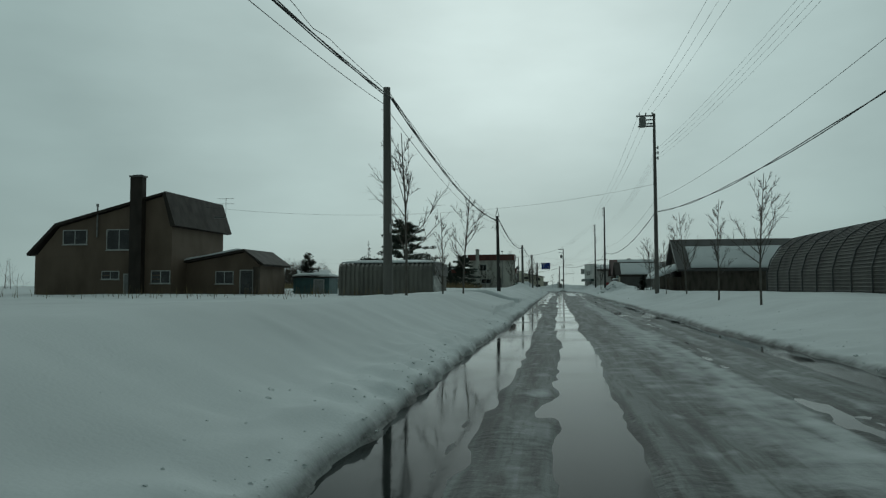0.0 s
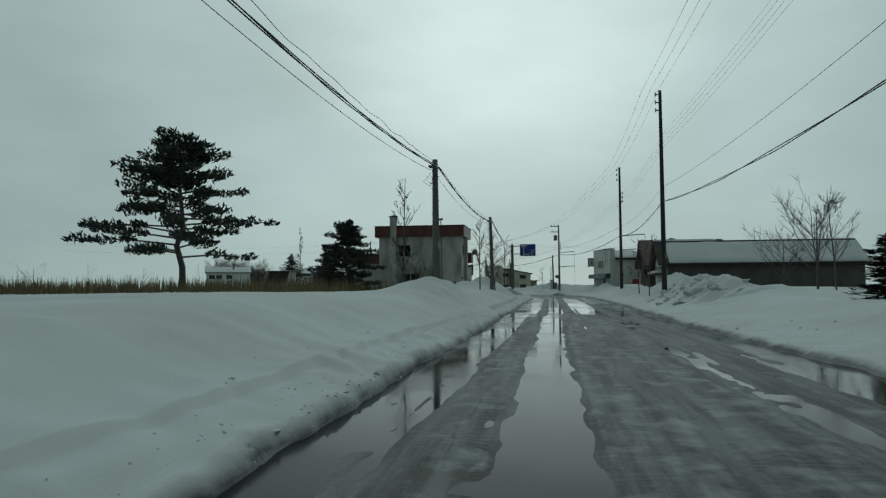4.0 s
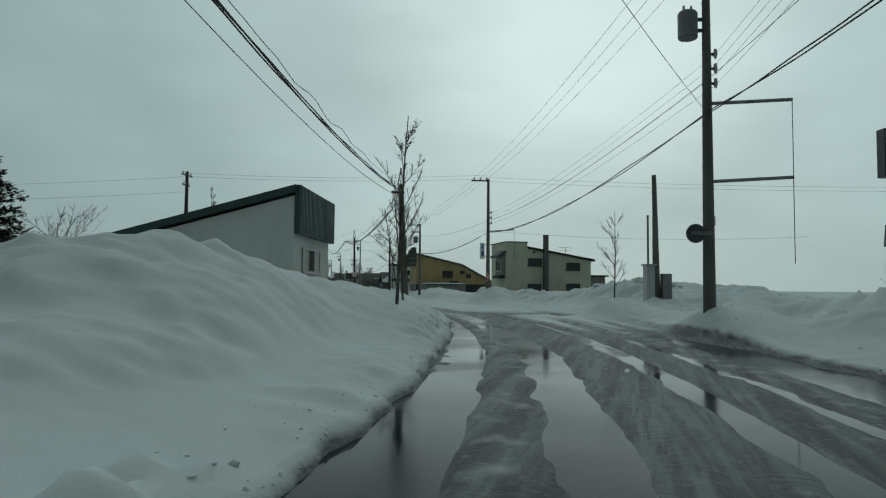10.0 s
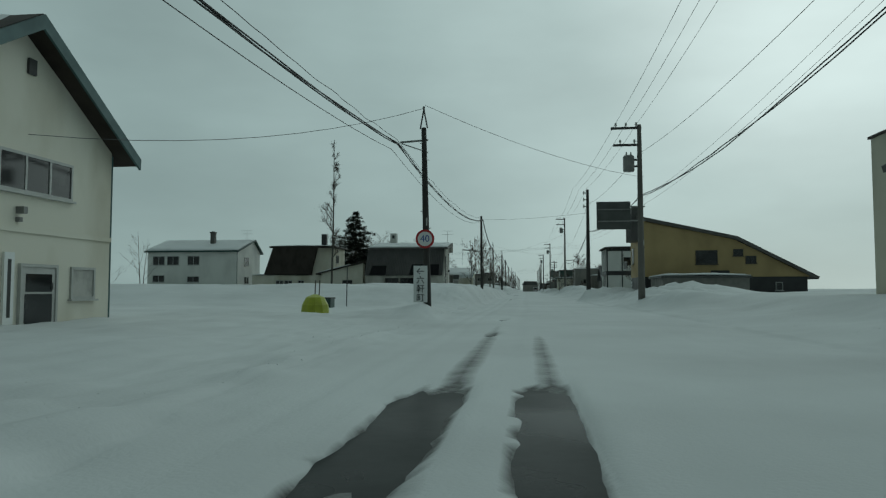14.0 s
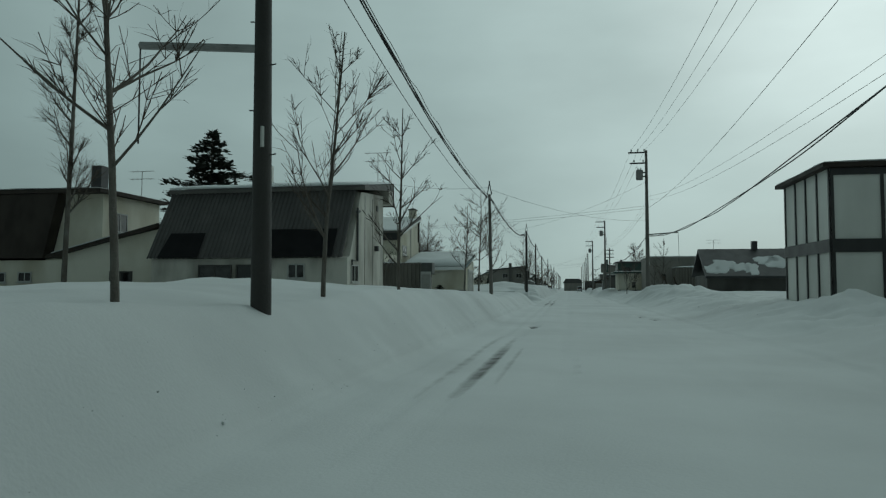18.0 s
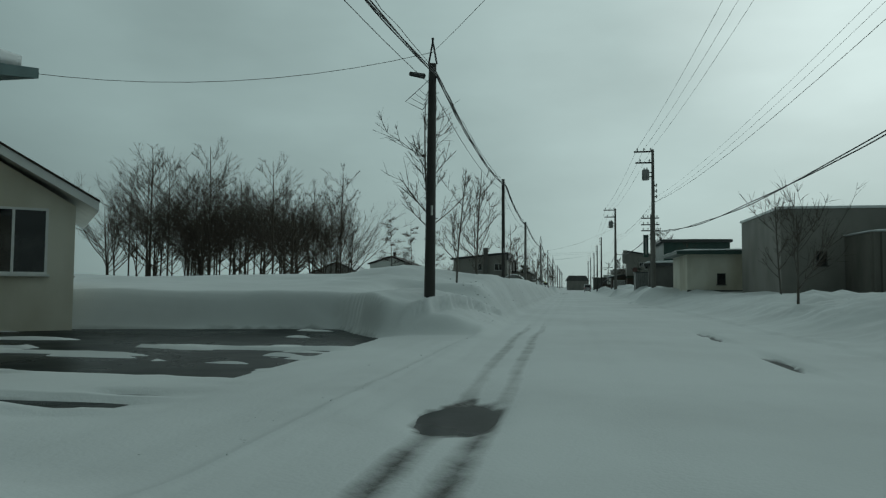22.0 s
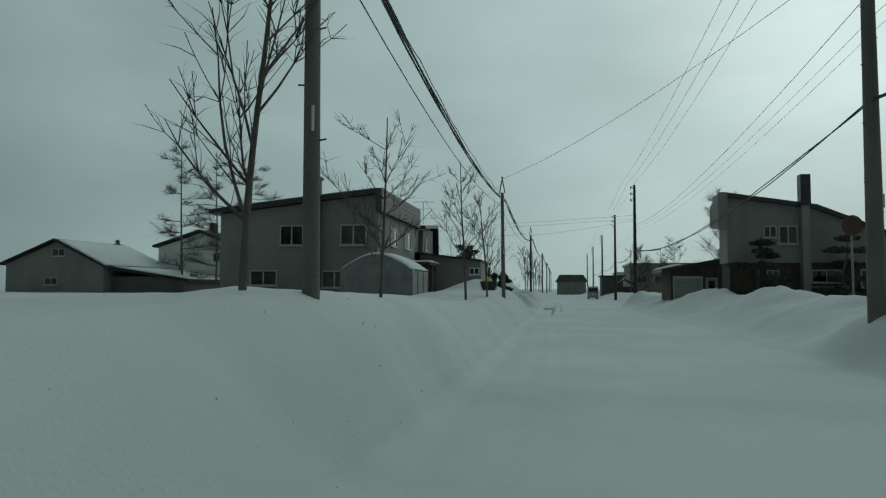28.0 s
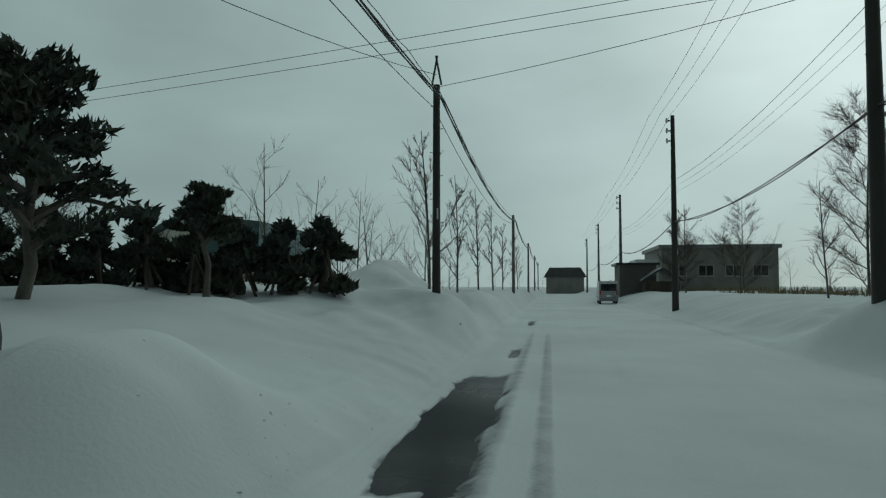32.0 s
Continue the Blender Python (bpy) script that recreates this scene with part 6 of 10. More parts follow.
def sake_shop():
    t = thing("shop", pose(8.2, 164.0, 0, 0, 0, 15.9), "white corner shop with a green awning and closed shutters", "shop")
    D = 6.55
    part("front_wall", Shape().prism([(0, 0), (D, 0), (D, 6.35), (0, 6.3)], 0, 0.7, "x"), M_WHITEWALL, t)
    part("wall", Shape().prism([(0.15, 0), (D - 0.1, 0), (D - 0.1, 4.9), (3.3, 6.1), (0.15, 5.05)], 0.702, 9.6, "x"), M_WHITEWALL, t)
    part("siding", lap_boards(0.72, 9.55, 0.3, 4.95, 0.148, "F", 0.28, 0.025), M_WHITEWALL, t)
    part("roof", Shape().prism([(-0.25, 4.95), (3.3, 6.12), (D, 4.9), (D, 5.02), (3.3, 6.26), (-0.25, 5.08)], 0.71, 9.9, "x"), M_REDROOF, t)
    roof_snow(t, [(-0.1, 5.12), (1.6, 5.7), (3.3, 6.26)], 0.75, 4.2, "x", 0.22)
    roof_snow(t, [(0.6, 5.36), (1.8, 5.77), (3.3, 6.26)], 4.3, 9.7, "x", 0.16)
    part("capping", Shape().box(-0.06, -0.06, 6.36, 0.76, D + 0.06, 6.42), M_DKBROWN, t)
    aw = part("awning", Shape().prism([(-0.75, 2.4), (0.0, 2.4), (0.0, 3.05), (-0.7, 2.95)], -0.1, D + 0.25), M_GREENMETAL, t, "dark green metal awning")
    for k, y in enumerate((2.55, 3.15, 3.75)):
        s = Shape()
        for j in range(3):
            s.box(-0.78, y + 0.02, 2.52 + j * 0.12, -0.76, y + 0.3 - 0.05 * ((j + k) % 2), 2.56 + j * 0.12)
        s.box(-0.78, y + 0.1, 2.5, -0.762, y + 0.15, 2.84)
        part("letter_shape", s, M_SIGNW, aw)
    roof_snow(t, [(-0.6, 2.98), (-0.4, 3.0), (-0.1, 3.05)], 2.3, 4.2, "y", 0.07)
    # facade towards the road
    window(t, "L", 0, 2.6, 3.85, 2.1, 1.0, M_FRAME, 4)
    shutter_l = Shape()
    for i in range(24):
        z = 0.25 + i * 0.088
        shutter_l.box(-0.04, 3.75, z, 0, D - 0.1, z + 0.075)
    tagged(part("shutter", shutter_l, M_SHUTTER, t, "grey slatted shutter"), kind="stuff")
    sr = Shape()
    for i in range(24):
        z = 0.25 + i * 0.088
        sr.box(-0.04, 0.1, z, 0, 1.7, z + 0.075)
    tagged(part("shutter", sr, M_SHUTTER, t, "grey slatted shutter"), kind="stuff")
    dr = part("sliding_door", Shape().box(-0.03, 1.8, 0.15, 0, 3.65, 2.35), M_DKFRAME, t, "dark framed glazed sliding door")
    for y in (1.9, 2.55, 3.1):
        for z0, z1 in ((0.3, 1.2), (1.3, 2.2)):
            part("pane", Shape().box(-0.042, y, z0, -0.032, y + 0.48, z1), M_GLASS if z0 < 1 or y < 2 else M_CURTAIN, dr)
    # rack on the wall
    rk = Shape()
    for y in (0.95, 1.75):
        rk.tube([(-0.35, y, 4.25), (-0.35, y, 6.4)], 0.025, 5)
        rk.tube([(-0.02, y, 4.25), (-0.02, y, 6.4)], 0.02, 5)
    for z in (4.25, 4.7, 5.9, 6.4):
        rk.tube([(-0.35, 0.95, z), (-0.35, 1.75, z)], 0.02, 5).tube([(0, 0.95, z), (-0.35, 0.95, z)], 0.018, 5).tube([(0, 1.75, z), (-0.35, 1.75, z)], 0.018, 5)
    part("sign_rack", rk, M_STEEL, t, "empty steel sign rack")
    part("wall_light", Shape().box(1.7, 0.0, 2.7, 1.95, 0.12, 3.0), M_DKSTEEL, t)
    part("eave_trim", Shape().box(0.71, -0.3, 4.86, 4.3, -0.25, 5.1), M_DKBROWN, t)
    part("red_eave", Shape().prism([(-0.9, 3.95), (0.14, 4.55), (0.14, 4.7), (-0.9, 4.1)], 3.6, 9.7, "x"), M_REDROOF, t, "red lower roof with snow")
    roof_snow(t, [(-0.6, 4.26), (-0.2, 4.48), (0.1, 4.66)], 3.9, 9.2, "x", 0.12)
    sg = part("hanging_sign", Shape().box(-0.7, D + 0.15, 4.2, 0.05, D + 0.42, 5.35), M_SIGNW, t, "white hanging sign with black writing")
    part("sign_frame", Shape().box(-0.74, D + 0.13, 4.16, -0.7, D + 0.44, 5.39).box(0.05, D + 0.13, 4.16, 0.09, D + 0.44, 5.39).box(-0.7, D + 0.13, 5.35, 0.05, D + 0.44, 5.39).box(-0.7, D + 0.13, 4.16, 0.05, D + 0.44, 4.2), M_DKSTEEL, sg)
    part("bracket", Shape().box(0.1, D + 0.2, 4.4, 0.3, D + 0.3, 4.45).box(0.1, D + 0.2, 5.1, 0.3, D + 0.3, 5.15), M_DKSTEEL, sg)
    return t, sg, D


def text_on(parent, body, size, m, mat, name="lettering"):
    """Writing as a thin mesh."""
    cu = bpy.data.curves.new(name, "FONT")
    cu.body, cu.size, cu.align_x, cu.align_y, cu.extrude = body, size, "CENTER", "CENTER", 0.004
    tmp = bpy.data.objects.new("tmp", cu)
    me = bpy.data.meshes.new_from_object(tmp)
    bpy.data.objects.remove(tmp)
    me.materials.clear()
    me.materials.append(mat)
    ob = new(name, me)
    ob.parent = parent
    ob.matrix_basis = m
    return ob


shop, shop_sign, shop_d = sake_shop()
text_on(shop_sign, "地", 0.52, pose(-0.32, shop_d + 0.144, 5.02, 90, 0, 0), M_SIGNB)
text_on(shop_sign, "酒", 0.52, pose(-0.32, shop_d + 0.144, 4.5, 90, 0, 0), M_SIGNB)


def vending():
    t = thing("vending_machine", pose(10.3, 156.4, 0, 0, 0, 4), "red vending machine half buried in snow by the brown house", "vending machine")
    part("cabinet", Shape().box(0, 0, 0.4, 0.75, 1.1, 2.15), M_PLASTIC_R, t)
    part("display", Shape().box(-0.02, 0.1, 1.3, -0.002, 1.0, 2.05), M_GREYEQ, t)
    part("slot", Shape().box(-0.02, 0.15, 0.75, -0.002, 0.95, 0.95), M_BLACK, t)
    part("recycling_box", Shape().box(-0.05, -0.5, 0.4, 0.45, -0.05, 1.5), M_GREYEQ, t)


vending()


def gable_brown():
    t = thing("house", pose(11.9, 153.6, 0), "dark brown gabled house with a red metal roof", "house")
    D, W, R = 7.8, 9.0, 7.0
    part("wall", Shape().prism([(0.3, 0), (D - 0.3, 0), (D - 0.3, 3.9), (D / 2, 6.7), (0.3, 3.9)], 0, W, "x"), M_WOODDK, t)
    part("roof", Shape().prism([(-0.4, 3.5), (D / 2, 6.8), (D + 0.4, 3.5), (D + 0.45, 3.72), (D / 2, 7.05), (-0.45, 3.72)], -0.6, W + 0.4, "x"), M_REDROOF, t)
    part("bargeboard", Shape().prism([(-0.45, 3.4), (D / 2, 6.72), (D + 0.45, 3.4), (D + 0.5, 3.75), (D / 2, 7.1), (-0.5, 3.75)], -0.66, -0.602, "x"), M_DKBROWN, t)
    roof_snow(t, [(1.2, 5.1), (1.7, 5.5), (2.1, 5.9)], 2.2, 6.0, "x", 0.1)
    roof_snow(t, [(-0.1, 4.03), (0.2, 4.3), (0.5, 4.55)], 1.4, 5.5, "x", 0.12)
    roof_snow(t, [(3.0, 6.45), (3.4, 6.75), (3.8, 7.05)], 1.0, 8.6, "x", 0.1)
    part("balcony", Shape().box(-0.5, 1.0, 2.6, -0.02, 3.2, 3.3), M_WOODDK, t)
    window(t, "L", 0, 4.2, 4.1, 1.2, 1.3, M_FRAME)
    window(t, "L", 0, 1.4, 1.3, 1.1, 1.0, M_FRAME)
    d = part("door", Shape().box(-0.05, 4.6, 0.3, -0.002, 5.5, 2.3), M_BLACK, t)
    part("handle", Shape().box(-0.1, 4.7, 1.2, -0.052, 4.76, 1.35), M_STEEL, d)
    chimney(t, 3.4, 5.9, 4.0, 6.5, 5.0, 7.2, M_BRICK, True)


gable_brown()


def snowy_store():
    t = thing("storehouse", pose(11.8, 140.7, 0), "cream gabled storehouse with a deep snow roof", "storehouse")
    D, W = 6.5, 19.0
    part("gable_wall", Shape().prism([(0, 0), (D, 0), (D, 3.7), (D / 2, 5.8), (0, 3.7)], 0, 0.25, "x"), M_CREAM, t)
    part("wall", Shape().box(0.252, 0.12, 0, W, D - 0.1, 3.62), M_DKGREYWALL, t)
    part("roof", Shape().prism([(-0.55, 3.35), (D / 2, 5.88), (D + 0.55, 3.35), (D + 0.6, 3.5), (D / 2, 6.05), (-0.6, 3.5)], -0.7, W + 0.4, "x"), M_DKBROWN, t)
    roof_snow(t, [(-0.5, 3.56), (1.3, 4.75), (2.8, 5.76)], 0.4, W + 0.3, "x", 0.3)
    part("canopy", Shape().prism([(0.5, 2.45), (5.8, 2.45), (5.8, 2.6), (0.5, 2.6)], -0.9, -0.003, "x"), M_DKBROWN, t)
    roof_snow(t, [(0.4, 2.6), (3.0, 2.62), (5.9, 2.6)], -0.95, -0.05, "x", 0.3)
    for k in range(2):
        s = Shape()
        for i in range(23):
            z = 0.2 + i * 0.095
            s.box(-0.04, 0.6 + 2.6 * k, z, -0.003, 3.1 + 2.6 * k, z + 0.08)
        tagged(part("shutter", s, M_SHUTTER, t), kind="stuff")
    part("signboard", Shape().box(-0.12, 0.8, 2.95, -0.003, 5.4, 3.35), M_TEAL, t, "faded dark signboard")
    part("eave_board", Shape().box(0.0, -0.58, 3.15, W + 0.3, -0.52, 3.45), M_DKBROWN, t)


snowy_store()


def old_hut():
    t = thing("hut", pose(12.7, 79.0, 0), "old boarded hut with deep snow sliding off its roof", "hut")
    D, W = 8.4, 16.0
    part("gable_wall", Shape().prism([(0.3, 0), (D - 0.3, 0), (D - 0.3, 3.4), (D / 2, 6.2), (0.3, 3.4)], 0.6, 0.8, "x"), M_WOODDK, t)
    for k in range(14):
        z = 3.3 + k * 0.2
        half = (D / 2 - 0.5) * (6.1 - z) / 2.9
        if half > 0.1:
            part("board", Shape().box(0.56, D / 2 - half, z, 0.598, D / 2 + half, z + 0.18), M_WOODDK, t)
    part("wall", Shape().box(0.802, 0.35, 0, W, D - 0.35, 3.35), M_WOOD, t)
    part("roof", Shape().prism([(-0.5, 2.9), (D / 2, 6.35), (D + 0.5, 2.9), (D + 0.55, 3.1), (D / 2, 6.6), (-0.55, 3.1)], 0.0, W + 0.3, "x"), M_ROOFDK, t)
    part("bargeboard", Shape().prism([(-0.55, 2.85), (D / 2, 6.3), (D + 0.55, 2.85), (D + 0.6, 3.15), (D / 2, 6.66), (-0.6, 3.15)], -0.06, -0.004, "x"), M_GREYEQ, t, "pale weathered bargeboards")
    roof_snow(t, [(-0.45, 3.25), (1.2, 4.45), (2.9, 5.62)], 1.4, W + 0.2, "x", 0.35)
    part("porch", Shape().box(-1.7, 0.6, 0, 0.59, 7.0, 2.3), M_WOOD, t)
    for k in range(13):
        y = 0.62 + k * 0.49
        part("board", Shape().box(-1.74, y, 0.2, -1.702, y + 0.45, 2.28), M_WOOD if k % 3 else M_GREYEQ, t)
    for k in range(5):
        part("board", Shape().box(-1.68 + k * 0.46, 0.56, 0.2, -1.26 + k * 0.46, 0.598, 2.28), M_WOODDK if k % 2 else M_WOOD, t)
    roof_snow(t, [(-2.3, 2.15), (-0.9, 2.65), (0.6, 3.3)], 0.2, 7.6, "y", 0.75, "thick rolled snow cornice")


old_hut()


def arch_shed():
    t = thing("arched_shed", pose(18.5, 30.0, 0), "long dark steel arched shed with ribs and rails", "shed")
    L = 37.0
    arc = [(0.0, 0.0), (0.0, 2.4), (0.35, 3.6), (1.1, 4.7), (2.3, 5.5), (4.0, 5.9), (5.7, 5.5), (6.9, 4.7), (7.65, 3.6), (8.0, 2.4), (8.0, 0.0)]
    part("shell", Shape().prism([(x + (0.06 if x < 4 else -0.06), max(0, z - 0.06)) for x, z in arc], 0, L), M_DKGREYWALL, t)
    # level corrugations along the road side
    s = Shape()
    for i in range(5):
        (x0, z0), (x1, z1) = arc[i], arc[i + 1]
        n = max(2, int(math.hypot(x1 - x0, z1 - z0) / 0.24))
        for k in range(n):
            a = (k + 0.2) / n
            s.tube([(x0 + (x1 - x0) * a, 0, z0 + (z1 - z0) * a), (x0 + (x1 - x0) * a, L, z0 + (z1 - z0) * a)], 0.05, 4)
    part("corrugation", s, M_DKGREYWALL, t, recalc=False)
    for k in range(13):
        y = 0.2 + k * (L - 0.4) / 12
        part("rib", Shape().tube([(x - 0.05 if x < 4 else x + 0.05, y, z + 0.04) for x, z in arc], 0.06, 6), M_DKSTEEL, t, recalc=False)
    part("base_rail", Shape().box(-0.1, 0, 0.75, -0.02, L, 0.85), M_GREYEQ, t)


arch_shed()


# ---- street furniture, first street and bend ----
def direction_sign():
    t = thing("road_sign", pose(-4.08, 147.17, 0), "blue overhead direction sign on a grey post", "road sign")
    part("post", Shape().tube([(0, 0, -0.3), (0, 0, 6.15)], 0.115, 16), M_CONC, t, smooth=True)
    part("arm", Shape().tube([(-0.3, 0, 5.95), (1.4, 0, 5.95)], 0.05, 8), M_STEEL, t)
    part("arm", Shape().tube([(-0.3, 0, 5.05), (1.4, 0, 5.05)], 0.05, 8), M_STEEL, t)
    part("post_cap", Shape().tube([(0, 0, 6.25), (0, 0, 6.32)], [0.14, 0.05], 16), M_STEEL, t)
    b = part("board", Shape().box(0.72, -0.12, 4.62, 2.9, -0.06, 6.22), M_BLUE, t, "blue board with white writing")
    part("border", Shape().box(0.74, -0.127, 4.64, 2.88, -0.122, 4.67).box(0.74, -0.127, 6.17, 2.88, -0.122, 6.2).box(0.74, -0.127, 4.67, 0.77, -0.122, 6.17).box(2.85, -0.127, 4.67, 2.88, -0.122, 6.17), M_SIGNW, b)
    part("route_line", Shape().box(1.22, -0.13, 4.75, 1.3, -0.122, 5.72).box(1.3, -0.13, 4.85, 2.1, -0.122, 4.93), M_SIGNW, b)
    part("writing_bar", Shape().box(0.88, -0.13, 5.95, 1.75, -0.122, 6.07).box(0.95, -0.13, 5.8, 1.5, -0.122, 5.86).box(2.3, -0.13, 5.05, 2.6, -0.122, 5.1).box(2.3, -0.13, 4.85, 2.5, -0.122, 4.95), M_SIGNW, b)
    text_on(b, "石狩", 0.3, pose(2.45, -0.124, 5.3, 90, 0, 0), M_SIGNW)
    b.matrix_basis = pose(0.31, 0, 0.86) @ Matrix.Diagonal((0.82, 1.0, 0.85, 1.0))


direction_sign()


def kerb_box():
    t = thing("control_cabinet", pose(0.3, 183.1, 0, 0, 0, 18), "grey roadside control cabinet fixed to a thick pole", "cabinet")
    part("cabinet", Shape().box(-0.2, -0.3, 0.6, 0.15, 0.25, 2.35), M_FRAME, t)
    part("roof_plate", Shape().box(-0.26, -0.36, 2.352, 0.22, 0.32, 2.42), M_FRAME, t)
    part("pipe", Shape().tube([(-0.05, 0, 2.42), (-0.05, 0, 4.6)], 0.05, 8), M_STEEL, t)
    part("side_box", Shape().box(0.55, -0.2, 0.9, 0.95, 0.15, 2.0), M_GREYEQ, t)
    pole(0.66, 183.41, 6.45, "concrete", 0.15, 0.1, (-0.12, 0))
    pole(0.66, 187.43, 5.0, "concrete", 0.1, 0.08)


kerb_box()


def bus_or_speed_signs():
    # mirror disc on the pole at the bend
    t = thing("road_mirror", pose(1.17, 169.8, 0, 0, 0, 16), "round traffic mirror seen from behind on a pole", "mirror")
    part("disc", Shape().tube([(-0.05, 0, 2.75), (-0.05, 0.06, 2.75)], 0.25, 20), M_SIGNBACK, t)
    part("clamp", Shape().box(-0.2, -0.05, 2.7, 0.35, -0.002, 2.8), M_STEEL, t)
    # speed limit and direction plate
    t = thing("road_sign", pose(-26.15, 214.1, 0, 0, 0, 27.1), "round speed limit sign above a white direction plate", "road sign")
    d = part("disc", Shape().tube([(0, -0.2, 2.55), (0, -0.17, 2.55)], 0.3, 24), M_SIGNR, t, "red-rimmed speed limit disc")
    part("face", Shape().tube([(0, -0.206, 2.55), (0, -0.202, 2.55)], 0.23, 24), M_SIGNW, d)
    text_on(d, "40", 0.3, pose(0, -0.21, 2.55, 90, 0, 0), M_BLUE)
    p = part("plate", Shape().box(-0.36, -0.22, 0.55, 0.08, -0.19, 1.7), M_SIGNW, t, "white place-name plate")
    text_on(p, "←", 0.32, pose(-0.14, -0.226, 1.52, 90, 0, 0), M_SIGNB)
    for k, c in enumerate("六軒町"):
        text_on(p, c, 0.27, pose(-0.14, -0.226, 1.24 - 0.28 * k, 90, 0, 0), M_SIGNB)
    part("clamp", Shape().box(-0.05, -0.19, 2.5, 0.05, -0.1, 2.6).box(-0.05, -0.19, 1.1, 0.05, -0.1, 1.2), M_STEEL, t)
    # back of a road sign on the pole across the street
    t = thing("road_sign", pose(-23.74, 227.95, 0, 0, 0, 27.1), "grey back of a large road sign on a pole", "road sign")
    b = part("board", Shape().box(-2.0, 0.0, 3.75, -0.45, 0.06, 5.05), M_SIGNBACK, t)
    part("stiffener", Shape().box(-1.95, -0.05, 4.1, -0.5, -0.002, 4.16).box(-1.95, -0.05, 4.65, -0.5, -0.002, 4.71), M_STEEL, b)
    for z in (4.15, 4.8):
        part("arm", Shape().tube([(-0.5, -0.03, z), (0.2, -0.03, z)], 0.04, 6), M_STEEL, t)
    # advertising plate and hydrant disc on the pole by the khaki house
    t = thing("pole_sign", pose(-10.97, 203.38, 0, 0, 0, 27.1), "white upright plate with dark writing on a pole", "sign")
    b = part("plate", Shape().box(-0.62, -0.1, 3.55, -0.3, 0.1, 4.75), M_SIGNW, t)
    part("writing_bar", Shape().box(-0.52, -0.11, 4.3, -0.4, -0.102, 4.6).box(-0.54, -0.11, 3.75, -0.38, -0.102, 4.15), M_BLUE, b)
    part("bracket", Shape().box(-0.3, -0.03, 3.7, -0.1, 0.03, 3.75).box(-0.3, -0.03, 4.6, -0.1, 0.03, 4.65), M_STEEL, b)
    t = thing("hydrant_sign", pose(-10.97, 203.38, 0, 0, 0, 83.0), "round red fire hydrant sign on a pole", "sign")
    d = part("disc", Shape().tube([(-0.42, -0.12, 2.15), (-0.42, -0.09, 2.15)], 0.3, 24), M_SIGNR, t)
    part("rim", Shape().tube([(-0.42, -0.085, 2.15), (-0.42, -0.06, 2.15)], 0.33, 24), M_SIGNW, d)
    text_on(d, "消火栓", 0.17, pose(-0.42, -0.124, 2.15, 90, 0, 0), M_SIGNW)
    part("bracket", Shape().box(-0.42, -0.06, 2.1, -0.1, -0.02, 2.2), M_STEEL, t)


bus_or_speed_signs()


def post_box():
    t = thing("post_box", pose(-15.3, 185.1, -0.3, 0, 0, 20), "red post box standing on a mound of snow", "post box")
    part("body", Shape().box(-0.25, -0.22, 1.2, 0.25, 0.22, 1.75), M_PLASTIC_R, t)
    part("leg", Shape().tube([(0, 0, 0.3), (0, 0, 1.2)], 0.07, 8), M_DKSTEEL, t)
    part("slot", Shape().box(-0.16, -0.235, 1.55, 0.16, -0.222, 1.6), M_BLACK, t)
    part("snow_cap", Shape().box(-0.27, -0.24, 1.752, 0.27, 0.24, 1.86), M_SNOW, t)


post_box()

# ---- second street: houses at the crossing ----
def khaki_house():
    t = thing("house", second(-53, -11.2), "khaki two-storey house with a slanting dark roof edge", "house")
    part("tower", Shape().box(0, 0, 0, 2.15, 5.0, 5.78), M_BEIGE, t)
    part("wall", Shape().prism([(2.152, 0), (8.75, 0), (8.75, 4.1), (2.152, 5.2)], 0.02, 5.0), M_BEIGE, t)
    part("roof", Shape().prism([(2.16, 5.2), (9.1, 4.05), (9.12, 4.25), (2.16, 5.4)], -0.25, 5.3), M_DKBROWN, t)
    part("capping", Shape().box(-0.06, -0.08, 5.782, 2.2, 5.1, 5.86), M_DKBROWN, t)
    chimney(t, 3.75, -0.45, 4.15, 0.018, 0, 6.55, M_DKGREYWALL, False)
    window(t, "F", 0.02, 2.2, 3.5, 1.4, 0.78, M_DKFRAME)
    window(t, "F", 0.02, 6.15, 3.13, 1.45, 0.78, M_DKFRAME)
    window(t, "F", 0.02, 2.2, 0.9, 1.35, 0.88, M_DKFRAME)
    window(t, "F", 0.02, 6.15, 0.93, 1.45, 0.92, M_DKFRAME)
    part("vent_hood", Shape().box(2.7, -0.1, 4.75, 2.9, 0.018, 4.95), M_DKSTEEL, t)
    part("side_bay", Shape().box(-0.35, 0.3, 2.6, -0.002, 2.4, 4.4), M_GREYWALL, t)
    part("bay_roof", Shape().prism([(-0.8, 4.3), (-0.01, 4.7), (-0.01, 5.0), (-0.85, 4.5)], 0.1, 2.6), M_ROOFDK, t)
    window(t, "L", -0.35, 0.5, 3.0, 1.7, 1.1, M_FRAME)
    part("entrance_roof", Shape().box(-0.6, 0.4, 2.3, -0.004, 2.5, 2.58), M_DKBROWN, t)
    antenna(t, 6.9, 2.0, 4.4, 1.1)
    part("back_annex", Shape().box(8.76, 2.0, 0, 11.2, 4.9, 2.6), M_GREYWALL, t)
    part("annex_roof", Shape().box(8.77, 1.8, 2.602, 11.5, 5.1, 2.75), M_DKBROWN, t)


khaki_house()


